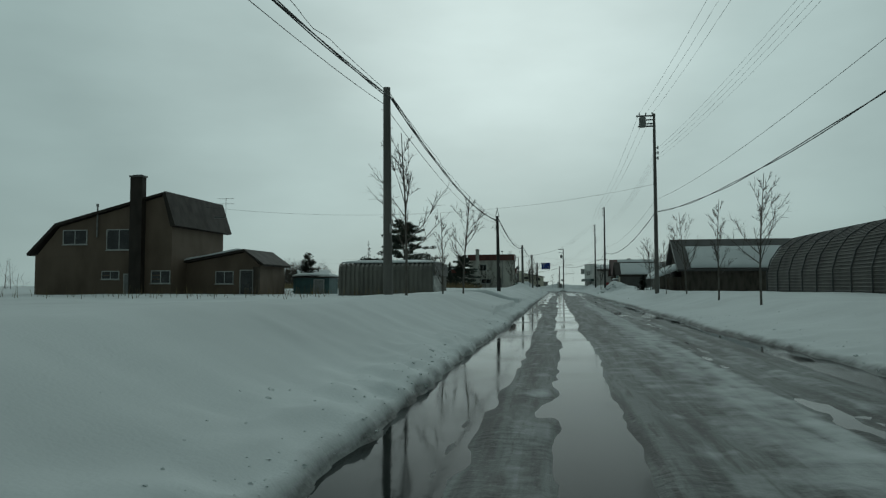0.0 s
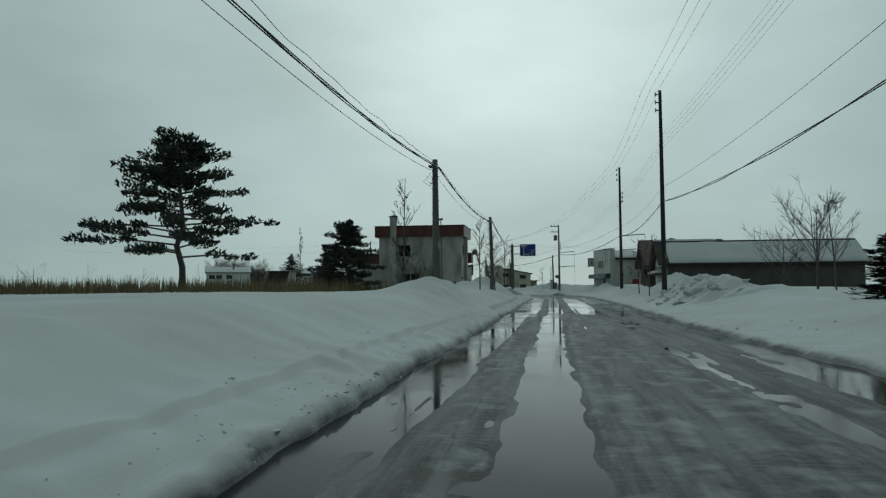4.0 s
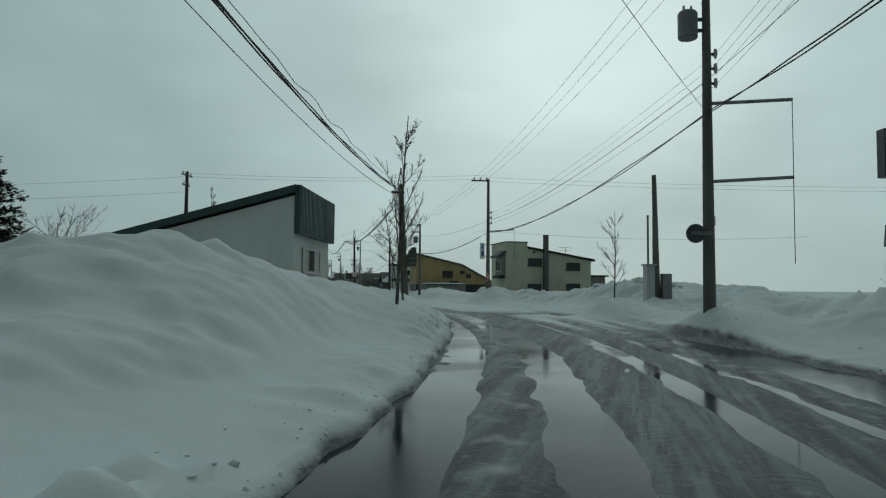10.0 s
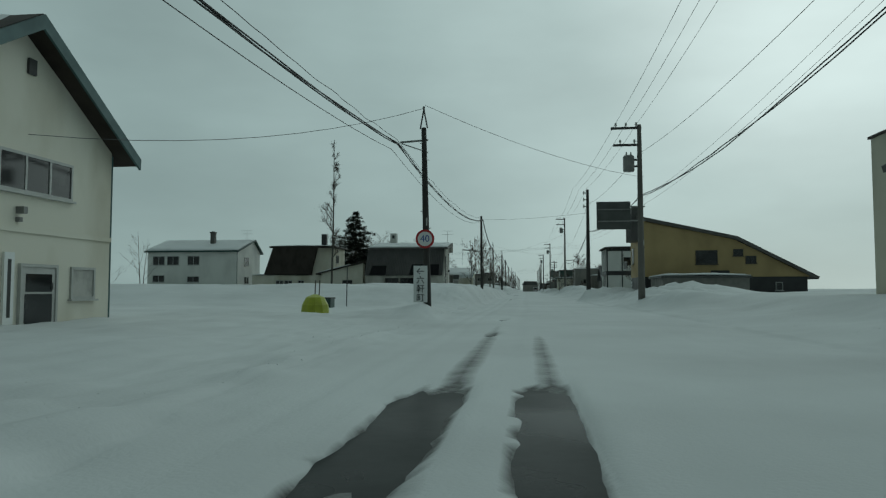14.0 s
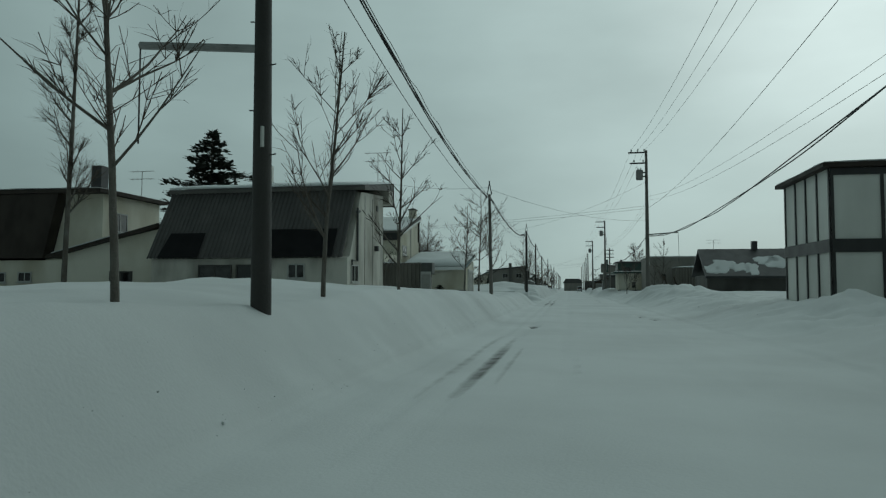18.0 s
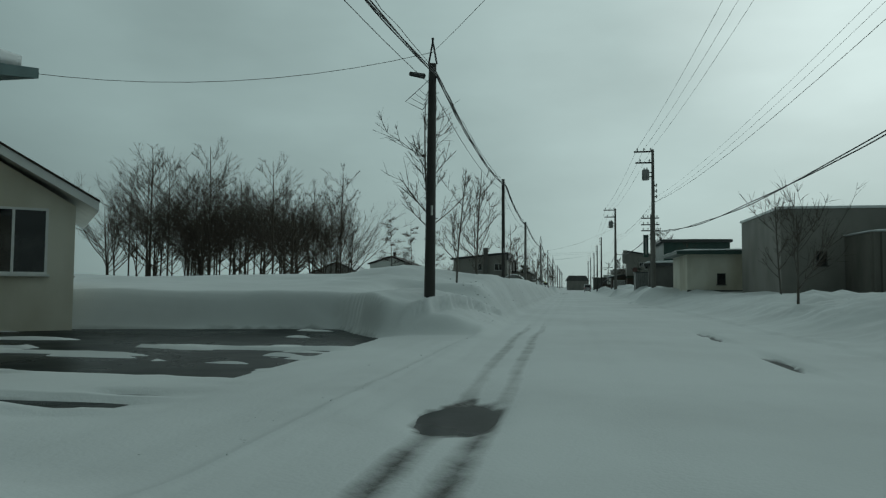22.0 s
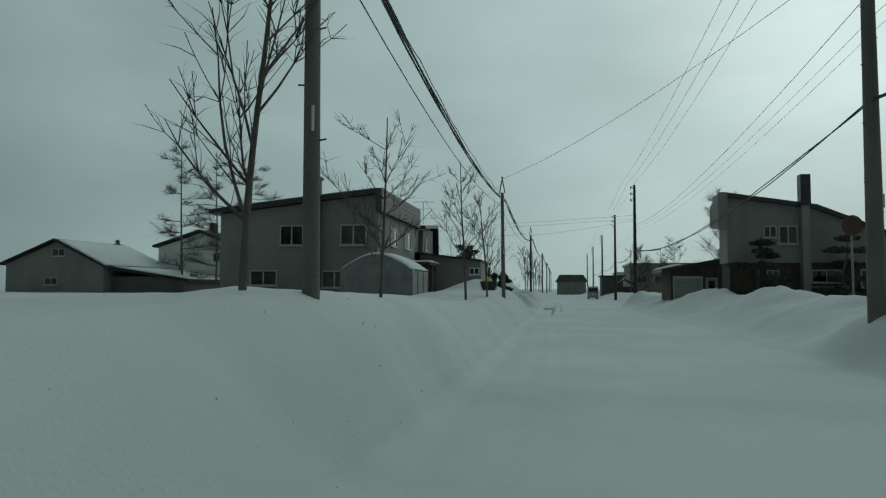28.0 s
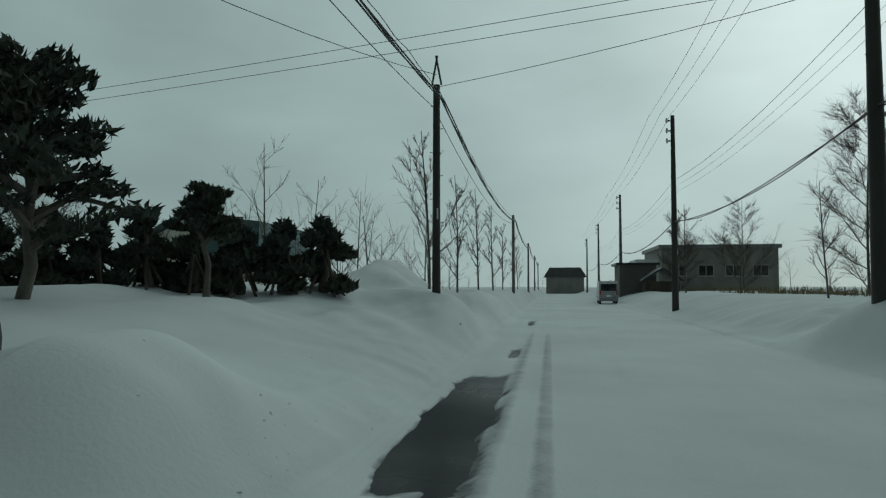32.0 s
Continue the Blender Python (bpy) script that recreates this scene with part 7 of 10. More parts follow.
def cream_house():
    t = thing("house", second(-61.2, 16.62), "cream mortar house with teal eaves, garage shutter and snow roof", "house")
    W, D = 5.8, 6.8
    part("wall", Shape().prism([(0, 0), (D, 0), (D, 4.65), (D / 2 - 0.1, 6.7), (0, 4.65)], 0, W, "x"), M_CREAM, t)
    part("ledge", Shape().box(0, -0.05, 2.2, W + 0.05, -0.003, 2.32).box(W + 0.003, 0, 2.2, W + 0.05, D, 2.32), M_CREAM, t)
    part("roof", Shape().prism([(-0.6, 4.3), (D / 2 - 0.1, 6.75), (D + 0.45, 4.3), (D + 0.47, 4.5), (D / 2 - 0.1, 7.0), (-0.65, 4.52)], -0.4, W + 0.5, "x"), M_DKBROWN, t)
    part("bargeboard", Shape().prism([(-0.62, 4.2), (D / 2 - 0.1, 6.65), (D + 0.47, 4.2), (D + 0.49, 4.49), (D / 2 - 0.1, 6.98), (-0.64, 4.5)], W + 0.502, W + 0.56, "x"), M_TEAL, t, "faded teal bargeboard")
    roof_snow(t, [(0.1, 5.02), (1.9, 6.0), (3.6, 6.97)], -0.3, W + 0.1, "x", 0.32)
    roof_snow(t, [(-0.6, 4.56), (-0.3, 4.74), (0.0, 4.9)], -0.3, W - 0.2, "x", 0.1)
    part("snow_guard", Shape().box(-0.3, 0.05, 4.95, W + 0.3, 0.1, 5.12), M_DKSTEEL, t)
    window(t, "R", W, 1.95, 3.08, 3.2, 0.88, M_FRAME, 4)
    part("vent", Shape().box(W + 0.002, 3.5, 5.75, W + 0.06, 3.75, 6.1), M_DKSTEEL, t)
    sh = part("shutter_recess", Shape().box(W - 0.3, 0.12, 0.0, W + 0.004, 2.5, 2.05), M_BLACK, t)
    s = Shape()
    for i in range(21):
        z = 0.0 + i * 0.096
        s.box(W + 0.006, 0.2, z, W + 0.03, 2.42, z + 0.08)
    tagged(part("shutter", s, M_DKGREYWALL, sh, "blue-grey roller shutter"), kind="stuff")
    part("surround", Shape().box(W, -0.02, 0, W + 0.14, 0.11, 2.3).box(W, 2.52, 0, W + 0.14, 2.7, 2.3).box(W, 0.112, 2.06, W + 0.14, 2.518, 2.3), M_CREAM, t)
    door(t, "R", W, 3.5, 0.0, 1.1, 1.45, M_FRAME, True)
    part("pane", Shape().box(W + 0.052, 3.6, 0.1, W + 0.058, 4.5, 0.85), M_GLASS, t)
    b = part("name_board", Shape().box(W + 0.004, 2.95, 0.2, W + 0.06, 3.25, 1.75), M_SIGNW, t, "white upright board with faded writing")
    part("writing_bar", Shape().box(W + 0.061, 3.05, 0.35, W + 0.066, 3.15, 1.6), M_SIGNB, b)
    window(t, "R", W, 5.2, 0.72, 0.95, 0.78, M_FRAME, 1, curtain=True)
    window(t, "F", 0, 1.9, 1.45, 1.2, 0.3, M_FRAME, 2)
    window(t, "F", 0, 4.45, 0.98, 0.5, 0.4, M_FRAME, 1, curtain=True)
    part("wall_lamp", Shape().box(W, 3.3, 2.6, W + 0.2, 3.42, 2.75).box(W, 3.3, 2.42, W + 0.1, 3.4, 2.52), M_GREYEQ, t)
    part("drain_pipe", Shape().tube([(W - 0.04, D + 0.05, 0.2), (W - 0.04, D + 0.05, 4.5)], 0.05, 8), M_TEAL, t)


cream_house()


def ochre_house():
    t = thing("house", second(-18.5, -8.6), "ochre house with a long slanting roof and dark base", "house")
    D = 5.4
    part("wall", Shape().prism([(0, 1.9), (11.8, 1.9), (6.6, 4.6), (0, 6.1)], 0, D), M_YELLOW, t)
    part("base_wall", Shape().box(0.05, 0.05, 0, 11.6, D - 0.05, 1.898), M_BLACK, t, "black base wall")
    part("roof", Shape().prism([(-0.35, 6.15), (6.65, 4.6), (12.2, 1.7), (12.3, 1.88), (6.75, 4.82), (-0.35, 6.4)], -0.35, D + 0.3), M_DKGREYWALL, t)
    part("step_wall", Shape().prism([(0, 1.9), (3.1, 1.9), (3.1, 5.3), (0, 6.0)], -0.12, -0.003), M_YELLOW, t)
    window(t, "F", 0, 3.85, 2.8, 1.55, 1.02, M_DKFRAME, 1)
    window(t, "F", 0, 6.5, 3.4, 0.7, 0.5, M_DKFRAME, 2)
    window(t, "F", 0, 7.35, 2.85, 0.75, 0.55, M_DKFRAME, 2)
    part("lower_vent", Shape().box(4.9, -0.08, 2.0, 6.2, -0.003, 2.35), M_BLACK, t)
    window(t, "F", 0.05, 9.4, 0.9, 0.5, 0.6, M_FRAME, 1)
    hood = part("hood", Shape().prism([(-0.2, 4.6), (2.9, 4.6), (2.9, 6.6), (-0.2, 7.1)], -0.7, -0.002, "x"), M_ROOFDK, t, "dark ribbed roof hood towards the road")
    r = Shape()
    for k in range(9):
        r.box(-0.72, -0.15 + k * 0.34, 4.6, -0.702, -0.08 + k * 0.34, 6.6)
    part("ribs", r, M_ROOFDK, hood)
    window(t, "L", 0, 3.6, 3.0, 1.0, 1.2, M_FRAME)
    part("balcony_rail", Shape().box(-0.6, 3.4, 2.6, -0.56, 5.2, 3.2), M_DKSTEEL, t)
    pl = part("street_plate", Shape().box(-0.03, 4.7, 1.2, -0.002, 5.2, 1.6), M_SIGNW, t)
    part("writing_bar", Shape().box(-0.036, 4.8, 1.36, -0.031, 5.1, 1.44), M_SIGNB, pl)
    t2 = thing("block_garage", second(-24.5, -9.0), "low pale concrete garage with snow on its roof", "garage")
    part("wall", Shape().box(0, 0, 0, 5.4, 4.6, 1.72), M_BRICK, t2)
    part("roof", Shape().box(-0.15, -0.15, 1.722, 5.55, 4.7, 1.85), M_SIGNBACK, t2)
    roof_snow(t2, [(-0.1, 1.85), (2.7, 1.9), (5.5, 1.85)], -0.1, 4.6, thick=0.18)
    v = Shape()
    for i in range(3):
        for j in range(9):
            v.box(0.5 + j * 0.22, -0.02, 0.75 + i * 0.14, 0.64 + j * 0.22, -0.002, 0.8 + i * 0.14)
    part("vent_slot", v, M_BLACK, t2)
    part("pilaster", Shape().box(2.7, -0.05, 0, 2.95, -0.003, 1.7), M_BRICK, t2)


ochre_house()


def framed_house():
    t = thing("house", second(5.5, -8.75), "grey panelled two-storey house with black timber trim", "house")
    W, D = 6.8, 5.0
    part("wall", Shape().box(0, 0, 0, W, D, 5.35), M_WHITEWALL, t)
    part("roof", Shape().prism([(-0.3, 5.352), (W + 0.3, 5.352), (W + 0.3, 5.5), (-0.3, 5.5)], -0.3, D + 0.3), M_DKBROWN, t)
    roof_snow(t, [(-0.25, 5.5), (3.0, 5.55), (W + 0.25, 5.5)], -0.25, D + 0.25, thick=0.14)
    for x in (0.0, 1.55, 3.3, 5.3, W - 0.1):
        part("post", Shape().box(x, -0.05, 0, x + 0.1, -0.003, 5.34), M_BLACK, t)
    part("beam", Shape().box(0, -0.07, 2.5, W, -0.052, 2.95), M_BLACK, t)
    part("beam", Shape().box(0, -0.06, 5.1, W, -0.052, 5.34), M_BLACK, t)
    for y in (0.0, 1.2, 2.4, 3.6, D - 0.1):
        part("post", Shape().box(-0.05, y, 0, -0.003, y + 0.1, 5.34), M_BLACK, t)
    part("beam", Shape().box(-0.07, 0, 2.5, -0.052, D, 2.95), M_BLACK, t)
    window(t, "F", 0, 1.75, 3.6, 1.45, 0.82, M_DKFRAME)
    window(t, "F", 0, 5.42, 3.7, 0.95, 0.6, M_DKFRAME)
    b = thing("bicycle", second(1.5, -12.2, 0.85, 70), "dark bicycle leaning half buried in snow", "bicycle")
    for k in (-0.45, 0.45):
        ring = [(k + 0.3 * math.cos(a * math.pi / 9), 0, 0.3 + 0.3 * math.sin(a * math.pi / 9)) for a in range(19)]
        part("wheel", Shape().tube(ring, 0.02, 5, cap=False), M_RUBBER, b, recalc=False)
    part("frame", Shape().tube([(-0.45, 0, 0.3), (-0.1, 0, 0.3), (0.3, 0, 0.7), (0.45, 0, 0.3)], 0.02, 5).tube([(-0.45, 0, 0.3), (-0.2, 0, 0.7), (0.3, 0, 0.7)], 0.018, 5), M_DKSTEEL, b)
    part("saddle", Shape().box(-0.32, -0.06, 0.74, -0.08, 0.06, 0.8), M_BLACK, b)
    part("handlebar", Shape().tube([(0.28, -0.25, 0.95), (0.3, 0, 0.9), (0.28, 0.25, 0.95)], 0.015, 5), M_STEEL, b)


framed_house()


def left_row():
    t = thing("house", second(12.5, 47.5), "white two-storey house with a snow-covered gable roof", "house")
    W, D = 11.8, 7.6
    part("wall", Shape().prism([(0, 0), (D, 0), (D, 5.85), (D / 2 + 1.5, 7.3), (0, 5.75)], 0, W, "x"), M_WHITEWALL, t)
    part("roof", Shape().prism([(-0.4, 5.65), (D / 2 + 1.5, 7.35), (D + 0.4, 5.7), (D + 0.4, 5.85), (D / 2 + 1.5, 7.55), (-0.4, 5.82)], -0.3, W + 0.35, "x"), M_GREENMETAL, t)
    roof_snow(t, [(-0.3, 5.86), (2.4, 6.68), (5.2, 7.5)], -0.2, W + 0.2, "x", 0.22)
    for u in (0.7, 2.6, 5.3):
        window(t, "F", 0, u, 4.05, 1.6, 1.15)
    window(t, "F", 0, 0.7, 1.9, 1.6, 0.9)
    window(t, "F", 0, 5.3, 1.9, 1.6, 0.75)
    window(t, "R", W, 2.3, 4.05, 1.4, 1.05)
    window(t, "R", W, 2.3, 1.7, 1.4, 0.9)
    part("corner_trim", Shape().box(W, -0.05, 0, W + 0.05, 0.0, 5.7), M_GREENMETAL, t)
    chimney(t, 7.1, 2.5, 7.65, 3.05, 6.2, 8.3, M_DKGREYWALL)
    antenna(t, 11.2, 4.5, 7.3, 1.4)
    # low house with dark roof
    t = thing("house", second(11.5, 33.3), "cream house with a dark mansard roof beside a fir", "house")
    part("wall", Shape().box(0, 0, 0, 14.2, 6.5, 2.7), M_CREAM, t)
    part("roof", Shape().prism([(1.6, 2.8), (2.7, 6.05), (8.2, 6.05), (7.4, 2.8)], -0.3, 5.0), M_DKBROWN, t)
    part("upper_wall", Shape().prism([(7.0, 2.71), (10.2, 2.71), (10.2, 6.2), (8.0, 6.2)], 0.4, 5.4), M_CREAM, t)
    part("upper_roof", Shape().box(2.3, -0.4, 6.06, 10.6, 5.6, 6.25), M_DKBROWN, t)
    roof_snow(t, [(2.4, 6.25), (6.0, 6.3), (10.5, 6.25)], -0.3, 5.5, thick=0.16)
    part("lean_to", Shape().prism([(9.0, 0), (14.1, 0), (14.1, 4.1), (9.0, 3.0)], -0.9, -0.003), M_CREAM, t)
    part("lean_roof", Shape().prism([(8.4, 2.75), (14.3, 4.2), (14.3, 4.35), (8.4, 2.9)], -1.3, 3.0), M_DKBROWN, t)
    roof_snow(t, [(8.6, 2.96), (10.6, 3.45), (12.6, 3.94)], -1.2, 1.4, thick=0.18)
    roof_snow(t, [(-0.1, 2.72), (0.7, 2.76), (1.5, 2.75)], -0.2, 4, thick=0.15)
    window(t, "F", 0, 3.0, 1.56, 1.0, 0.55)
    window(t, "F", 0, 4.1, 1.56, 1.0, 0.55)
    window(t, "F", 0, 5.8, 1.6, 0.8, 0.52)
    window(t, "R", 10.2, 1.2, 4.2, 1.2, 1.0)
    window(t, "F", -0.9, 11.6, 1.3, 1.2, 0.8, M_DKFRAME)
    chimney(t, 8.0, 2.4, 8.6, 3.0, 6.2, 7.9, M_BLACK, False)
    antenna(t, 10.3, 3.5, 6.2, 1.5)


left_row()


def mansard_house():
    t = thing("house", second(9.0, 18.5), "stained concrete house with a dark corrugated mansard roof", "house")
    W, D = 9.2, 5.9
    part("wall", Shape().prism([(0, 0), (D, 0), (D, 6.0), (2.0, 5.7), (0.35, 2.7), (0, 2.6)], 0, W, "x"), M_CONCWALL, t)
    # steep slope towards the arriving street, of ribbed sheets
    y0, z0, y1, z1 = -0.25, 2.6, 1.75, 5.75
    n = 46
    prof = []
    for i in range(n):
        a, w = -0.1 + (W - 0.05) * i / n, (W - 0.05) / n
        prof += [(a, 0.0), (a + 0.35 * w, 0.0), (a + 0.5 * w, 0.05), (a + 0.85 * w, 0.05)]
    prof.append((W - 0.15, 0.0))
    vs = []
    for x, off in prof:
        vs += [(x, y0 - off * 0.8, z0 + off * 0.5), (x, y1 - off * 0.8, z1 + off * 0.5)]
    sl = part("roof_slope", Shape().add(vs, [(2 * i, 2 * i + 2, 2 * i + 3, 2 * i + 1) for i in range(len(prof) - 1)]), M_ROOFDK, t, "dark ribbed steel slope", recalc=False)
    k = (z1 - z0) / (y1 - y0)

    def on_slope(x0, x1, f0, f1):
        return Shape().add([(x0 + 0.35, y0 + 2 * f0 - 0.07, z0 + 3.15 * f0 + 0.05), (x1, y0 + 2 * f0 - 0.07, z0 + 3.15 * f0 + 0.05), (x1, y0 + 2 * f1 - 0.07, z0 + 3.15 * f1 + 0.05), (x0 + 0.6, y0 + 2 * f1 - 0.07, z0 + 3.15 * f1 + 0.05)], [(0, 1, 2, 3)])

    part("wet_sheet", on_slope(0.1, 2.4, 0.0, 0.36), M_WETROOF, sl, "black wet lower sheet")
    part("wet_sheet", on_slope(4.8, 8.6, 0.0, 0.4), M_WETROOF, sl, "black wet lower sheet")
    part("flat_roof", Shape().prism([(1.65, 5.76), (6.9, 6.4), (6.9, 6.75), (1.6, 5.95)], -0.2, W + 0.3, "x"), M_DKGREYWALL, t)
    part("eave_box", Shape().box(0.2, 5.95, 5.6, W + 0.28, 6.85, 6.35), M_CONCWALL, t)
    part("fascia", Shape().box(0.2, 6.86, 5.55, W + 0.32, 6.92, 6.78), M_DKBROWN, t)
    roof_snow(t, [(1.5, 5.96), (4.0, 6.32), (6.8, 6.76)], -0.1, W + 0.2, "x", 0.2)
    window(t, "F", 0, 2.3, 1.5, 1.6, 0.82, M_DKFRAME)
    window(t, "F", 0, 4.1, 1.45, 1.6, 0.88, M_DKFRAME)
    window(t, "F", 0, 6.5, 1.7, 0.8, 0.66, M_FRAME)
    window(t, "R", W, 0.5, 1.55, 1.0, 0.78, M_FRAME)
    part("pipe", Shape().tube([(W + 0.06, 1.3, 4.9), (W + 0.06, 1.3, 2.5), (W + 0.06, 0.5, 2.5), (W + 0.06, 0.5, 2.3)], 0.05, 6).tube([(W + 0.06, 1.2, 4.7), (W + 0.06, 1.55, 4.75)], 0.07, 6), M_DKSTEEL, t)
    part("wall_lamp", Shape().box(W, 4.3, 3.1, W + 0.18, 4.55, 3.35), M_BLACK, t)
    part("vent", Shape().box(W, 4.6, 5.1, W + 0.06, 4.8, 5.35), M_DKSTEEL, t)
    part("seam", Shape().box(W, 2.6, 1.0, W + 0.012, 2.63, 5.6).box(W, 3.9, 1.0, W + 0.012, 3.93, 5.6), M_DKGREYWALL, t)
    c = chimney(t, 1.5, 7.2, 2.3, 8.0, 0, 8.1, M_WHITEWALL, False)
    part("opening", Shape().box(1.75, 7.17, 7.45, 2.05, 7.198, 7.85), M_BLACK, c)
    antenna(t, W - 0.2, 5.6, 6.7, 1.5)


mansard_house()


def fence_and_yellow():
    # low flat grey building
    t = thing("house", second(26.0, 23.0), "low flat-roofed dark grey house behind trees", "house")
    part("wall", Shape().box(0, 0, 0, 7.5, 3.1, 2.9), M_DKGREYWALL, t)
    part("upper", Shape().box(0, 1.2, 2.902, 6.4, 4.9, 4.05), M_DKGREYWALL, t)
    part("roof_edge", Shape().box(-0.2, -0.2, 2.905, 7.7, 1.1, 3.05), M_DKBROWN, t)
    roof_snow(t, [(-0.1, 3.05), (3.8, 3.08), (7.6, 3.05)], -0.15, 1.0, thick=0.12)
    part("upper_edge", Shape().box(-0.1, 1.05, 4.052, 6.55, 5.0, 4.16), M_BLACK, t)
    chimney(t, 4.3, 2.0, 4.7, 2.4, 4.1, 4.75, M_GREYEQ, False)
    window(t, "F", 0, 3.2, 1.2, 1.2, 1.1, M_DKFRAME)
    window(t, "F", 0, 6.6, 1.3, 0.4, 0.6, M_DKFRAME, 1)
    window(t, "F", 1.2, 3.4, 3.25, 1.3, 0.4, M_DKFRAME)
    for x in (4.5, 5.7):
        part("vent", Shape().box(x, 1.14, 3.72, x + 0.28, 1.197, 3.84), M_BLACK, t)
        part("vent", Shape().box(x, -0.06, 2.5, x + 0.32, -0.002, 2.62), M_BLACK, t)
    part("dish", Shape().tube([(6.0, 1.7, 4.5), (6.0, 1.62, 4.5), (6.0, 1.58, 4.5)], [0.3, 0.22, 0.05], 16).tube([(6.0, 1.72, 4.1), (6.0, 1.72, 4.5)], 0.02, 6), M_GREYEQ, t, "pale satellite dish")
    # upright ribbed steel store
    t = thing("ribbed_store", second(29.2, 19.0), "grey ribbed steel store with a white shutter", "shed")
    part("wall", Shape().box(0, 0.05, 0, 9.3, 1.0, 2.95), M_CORR, t)
    part("ribs", Shape().wave(0, 8.7, 0.2, 2.95, 0.04, 0.3, 0.09), M_CORR, t, recalc=False)
    part("top_ribs", Shape().wave(0, 8.7, 2.95, 3.12, 0.1, 0.3, 0.12), M_CORR, t, recalc=False)
    part("end_fascia", Shape().box(8.72, -0.02, 2.3, 9.5, 1.0, 3.1), M_SIGNBACK, t)
    shutter(t, "F", 0.04, 8.75, 0.5, 0.6, 1.75)
    roof_snow(t, [(0, 2.97), (4.6, 3.05), (9.3, 3.0)], 0.1, 1.0, thick=0.15)
    # yellow house with arched gate
    t = thing("house", second(38.0, 20.9), "cream house with a black roof edge and snow", "house")
    W, D = 7.0, 7.2
    part("wall", Shape().prism([(0, 0), (D, 0), (D, 7.7), (0, 5.6)], 0, W, "x"), M_CREAM, t)
    part("fascia", Shape().box(-0.2, -0.35, 5.35, W - 0.1, -0.02, 6.1), M_BLACK, t, "black metal fascia")
    part("roof", Shape().prism([(-0.4, 5.95), (D + 0.3, 7.9), (D + 0.3, 8.1), (-0.4, 6.12)], -0.25, W + 0.2, "x"), M_DKGREYWALL, t)
    roof_snow(t, [(-0.3, 6.14), (3.4, 7.1), (7.2, 8.06)], -0.2, W + 0.1, "x", 0.1)
    part("gable_trim", Shape().prism([(-0.3, 5.8), (D + 0.25, 7.72), (D + 0.25, 7.88), (-0.3, 5.95)], W + 0.21, W + 0.26, "x"), M_SIGNW, t)
    window(t, "R", W, 0.6, 4.1, 1.5, 0.85, M_FRAME, 2)
    part("end_trim", Shape().box(W, D - 0.35, 5.6, W + 0.12, D, 7.7), M_DKBROWN, t)
    chimney(t, W - 0.6, 5.7, W, 6.4, 7.4, 8.5, M_CREAM, True)
    rr = Shape().tube([(W + 0.15, 3.0, 3.6), (W + 0.15, 3.0, 7.4)], 0.02, 5).tube([(W + 0.15, 3.3, 3.6), (W + 0.15, 3.3, 7.4)], 0.02, 5)
    part("wall_pipe", rr, M_STEEL, t)
    part("gate_wall", Shape().box(2.0, -4.6, 0, W - 0.2, -0.36, 4.0), M_CREAM, t)
    arch = [(-3.9, 0), (-3.9, 3.0)] + [(-3.9 + 1.4 - 1.4 * math.cos(a * math.pi / 8), 3.0 + 0.7 * math.sin(a * math.pi / 8)) for a in range(1, 8)] + [(-1.1, 3.0), (-1.1, 0)]
    g = part("arch", Shape().prism(arch, W - 0.19, W - 0.12, "x"), M_GREYEQ, t, "grey arched gate front")
    shutter(t, "R", W - 0.11, -3.7, 0.2, 2.3, 2.4)
    # small garage with deep roof
    t = thing("garage", second(36.0, 12.6), "cream garage with a white shutter under deep roof snow", "garage")
    part("wall", Shape().prism([(0, 0), (4.5, 0), (4.5, 3.6), (0, 2.75)], 0, 4.55, "x"), M_CREAM, t)
    part("base", Shape().box(-0.03, -0.03, 0, 4.58, -0.003, 1.15), M_BRICK, t)
    part("roof", Shape().prism([(-0.5, 2.82), (5.6, 4.1), (5.6, 4.25), (-0.5, 3.0)], -0.7, 4.6, "x"), M_TEAL, t)
    part("roof_trim", Shape().box(-0.72, -0.56, 2.74, 4.62, -0.502, 3.0), M_SIGNW, t)
    roof_snow(t, [(-0.5, 3.02), (2.4, 3.62), (5.4, 4.22)], -0.65, 4.5, "x", 0.5)
    shutter(t, "R", 4.55, 1.0, 0.4, 2.8, 2.2)
    part("ribbed_end", Shape().wave(3.95, 4.48, 0.5, 3.5, 4.556, 0.12, 0.02, "y"), M_CREAM, t, recalc=False)
    # house seen past the cleared yard
    t = thing("house", second(48.84, 12.94, 0, 40.0) @ pose(-8.2, 0, 0), "cream single-storey house with white eaves and a wide window", "house")
    W = 8.2
    part("wall", Shape().prism([(0, 0), (W, 0), (W, 3.15), (W / 2, 5.6), (0, 3.15)], 0, 6), M_CREAM, t)
    part("roof", Shape().prism([(-0.6, 3.0), (W / 2, 5.67), (W + 0.5, 3.02), (W + 0.5, 3.24), (W / 2, 5.91), (-0.6, 3.22)], -0.45, 6.4), M_SIGNW, t)
    part("roof_sheet", Shape().prism([(-0.62, 3.225), (W / 2, 5.915), (W + 0.52, 3.245), (W + 0.52, 3.29), (W / 2, 5.97), (-0.62, 3.28)], -0.48, 6.43), M_DKBROWN, t)
    window(t, "F", 0, W - 2.1, 1.4, 1.5, 1.65, M_SIGNW, 2)
    window(t, "F", 0, 1.2, 1.6, 1.6, 1.2, M_SIGNW, 2)
    window(t, "R", W, 2.0, 1.4, 1.5, 1.0, M_SIGNW)


fence_and_yellow()


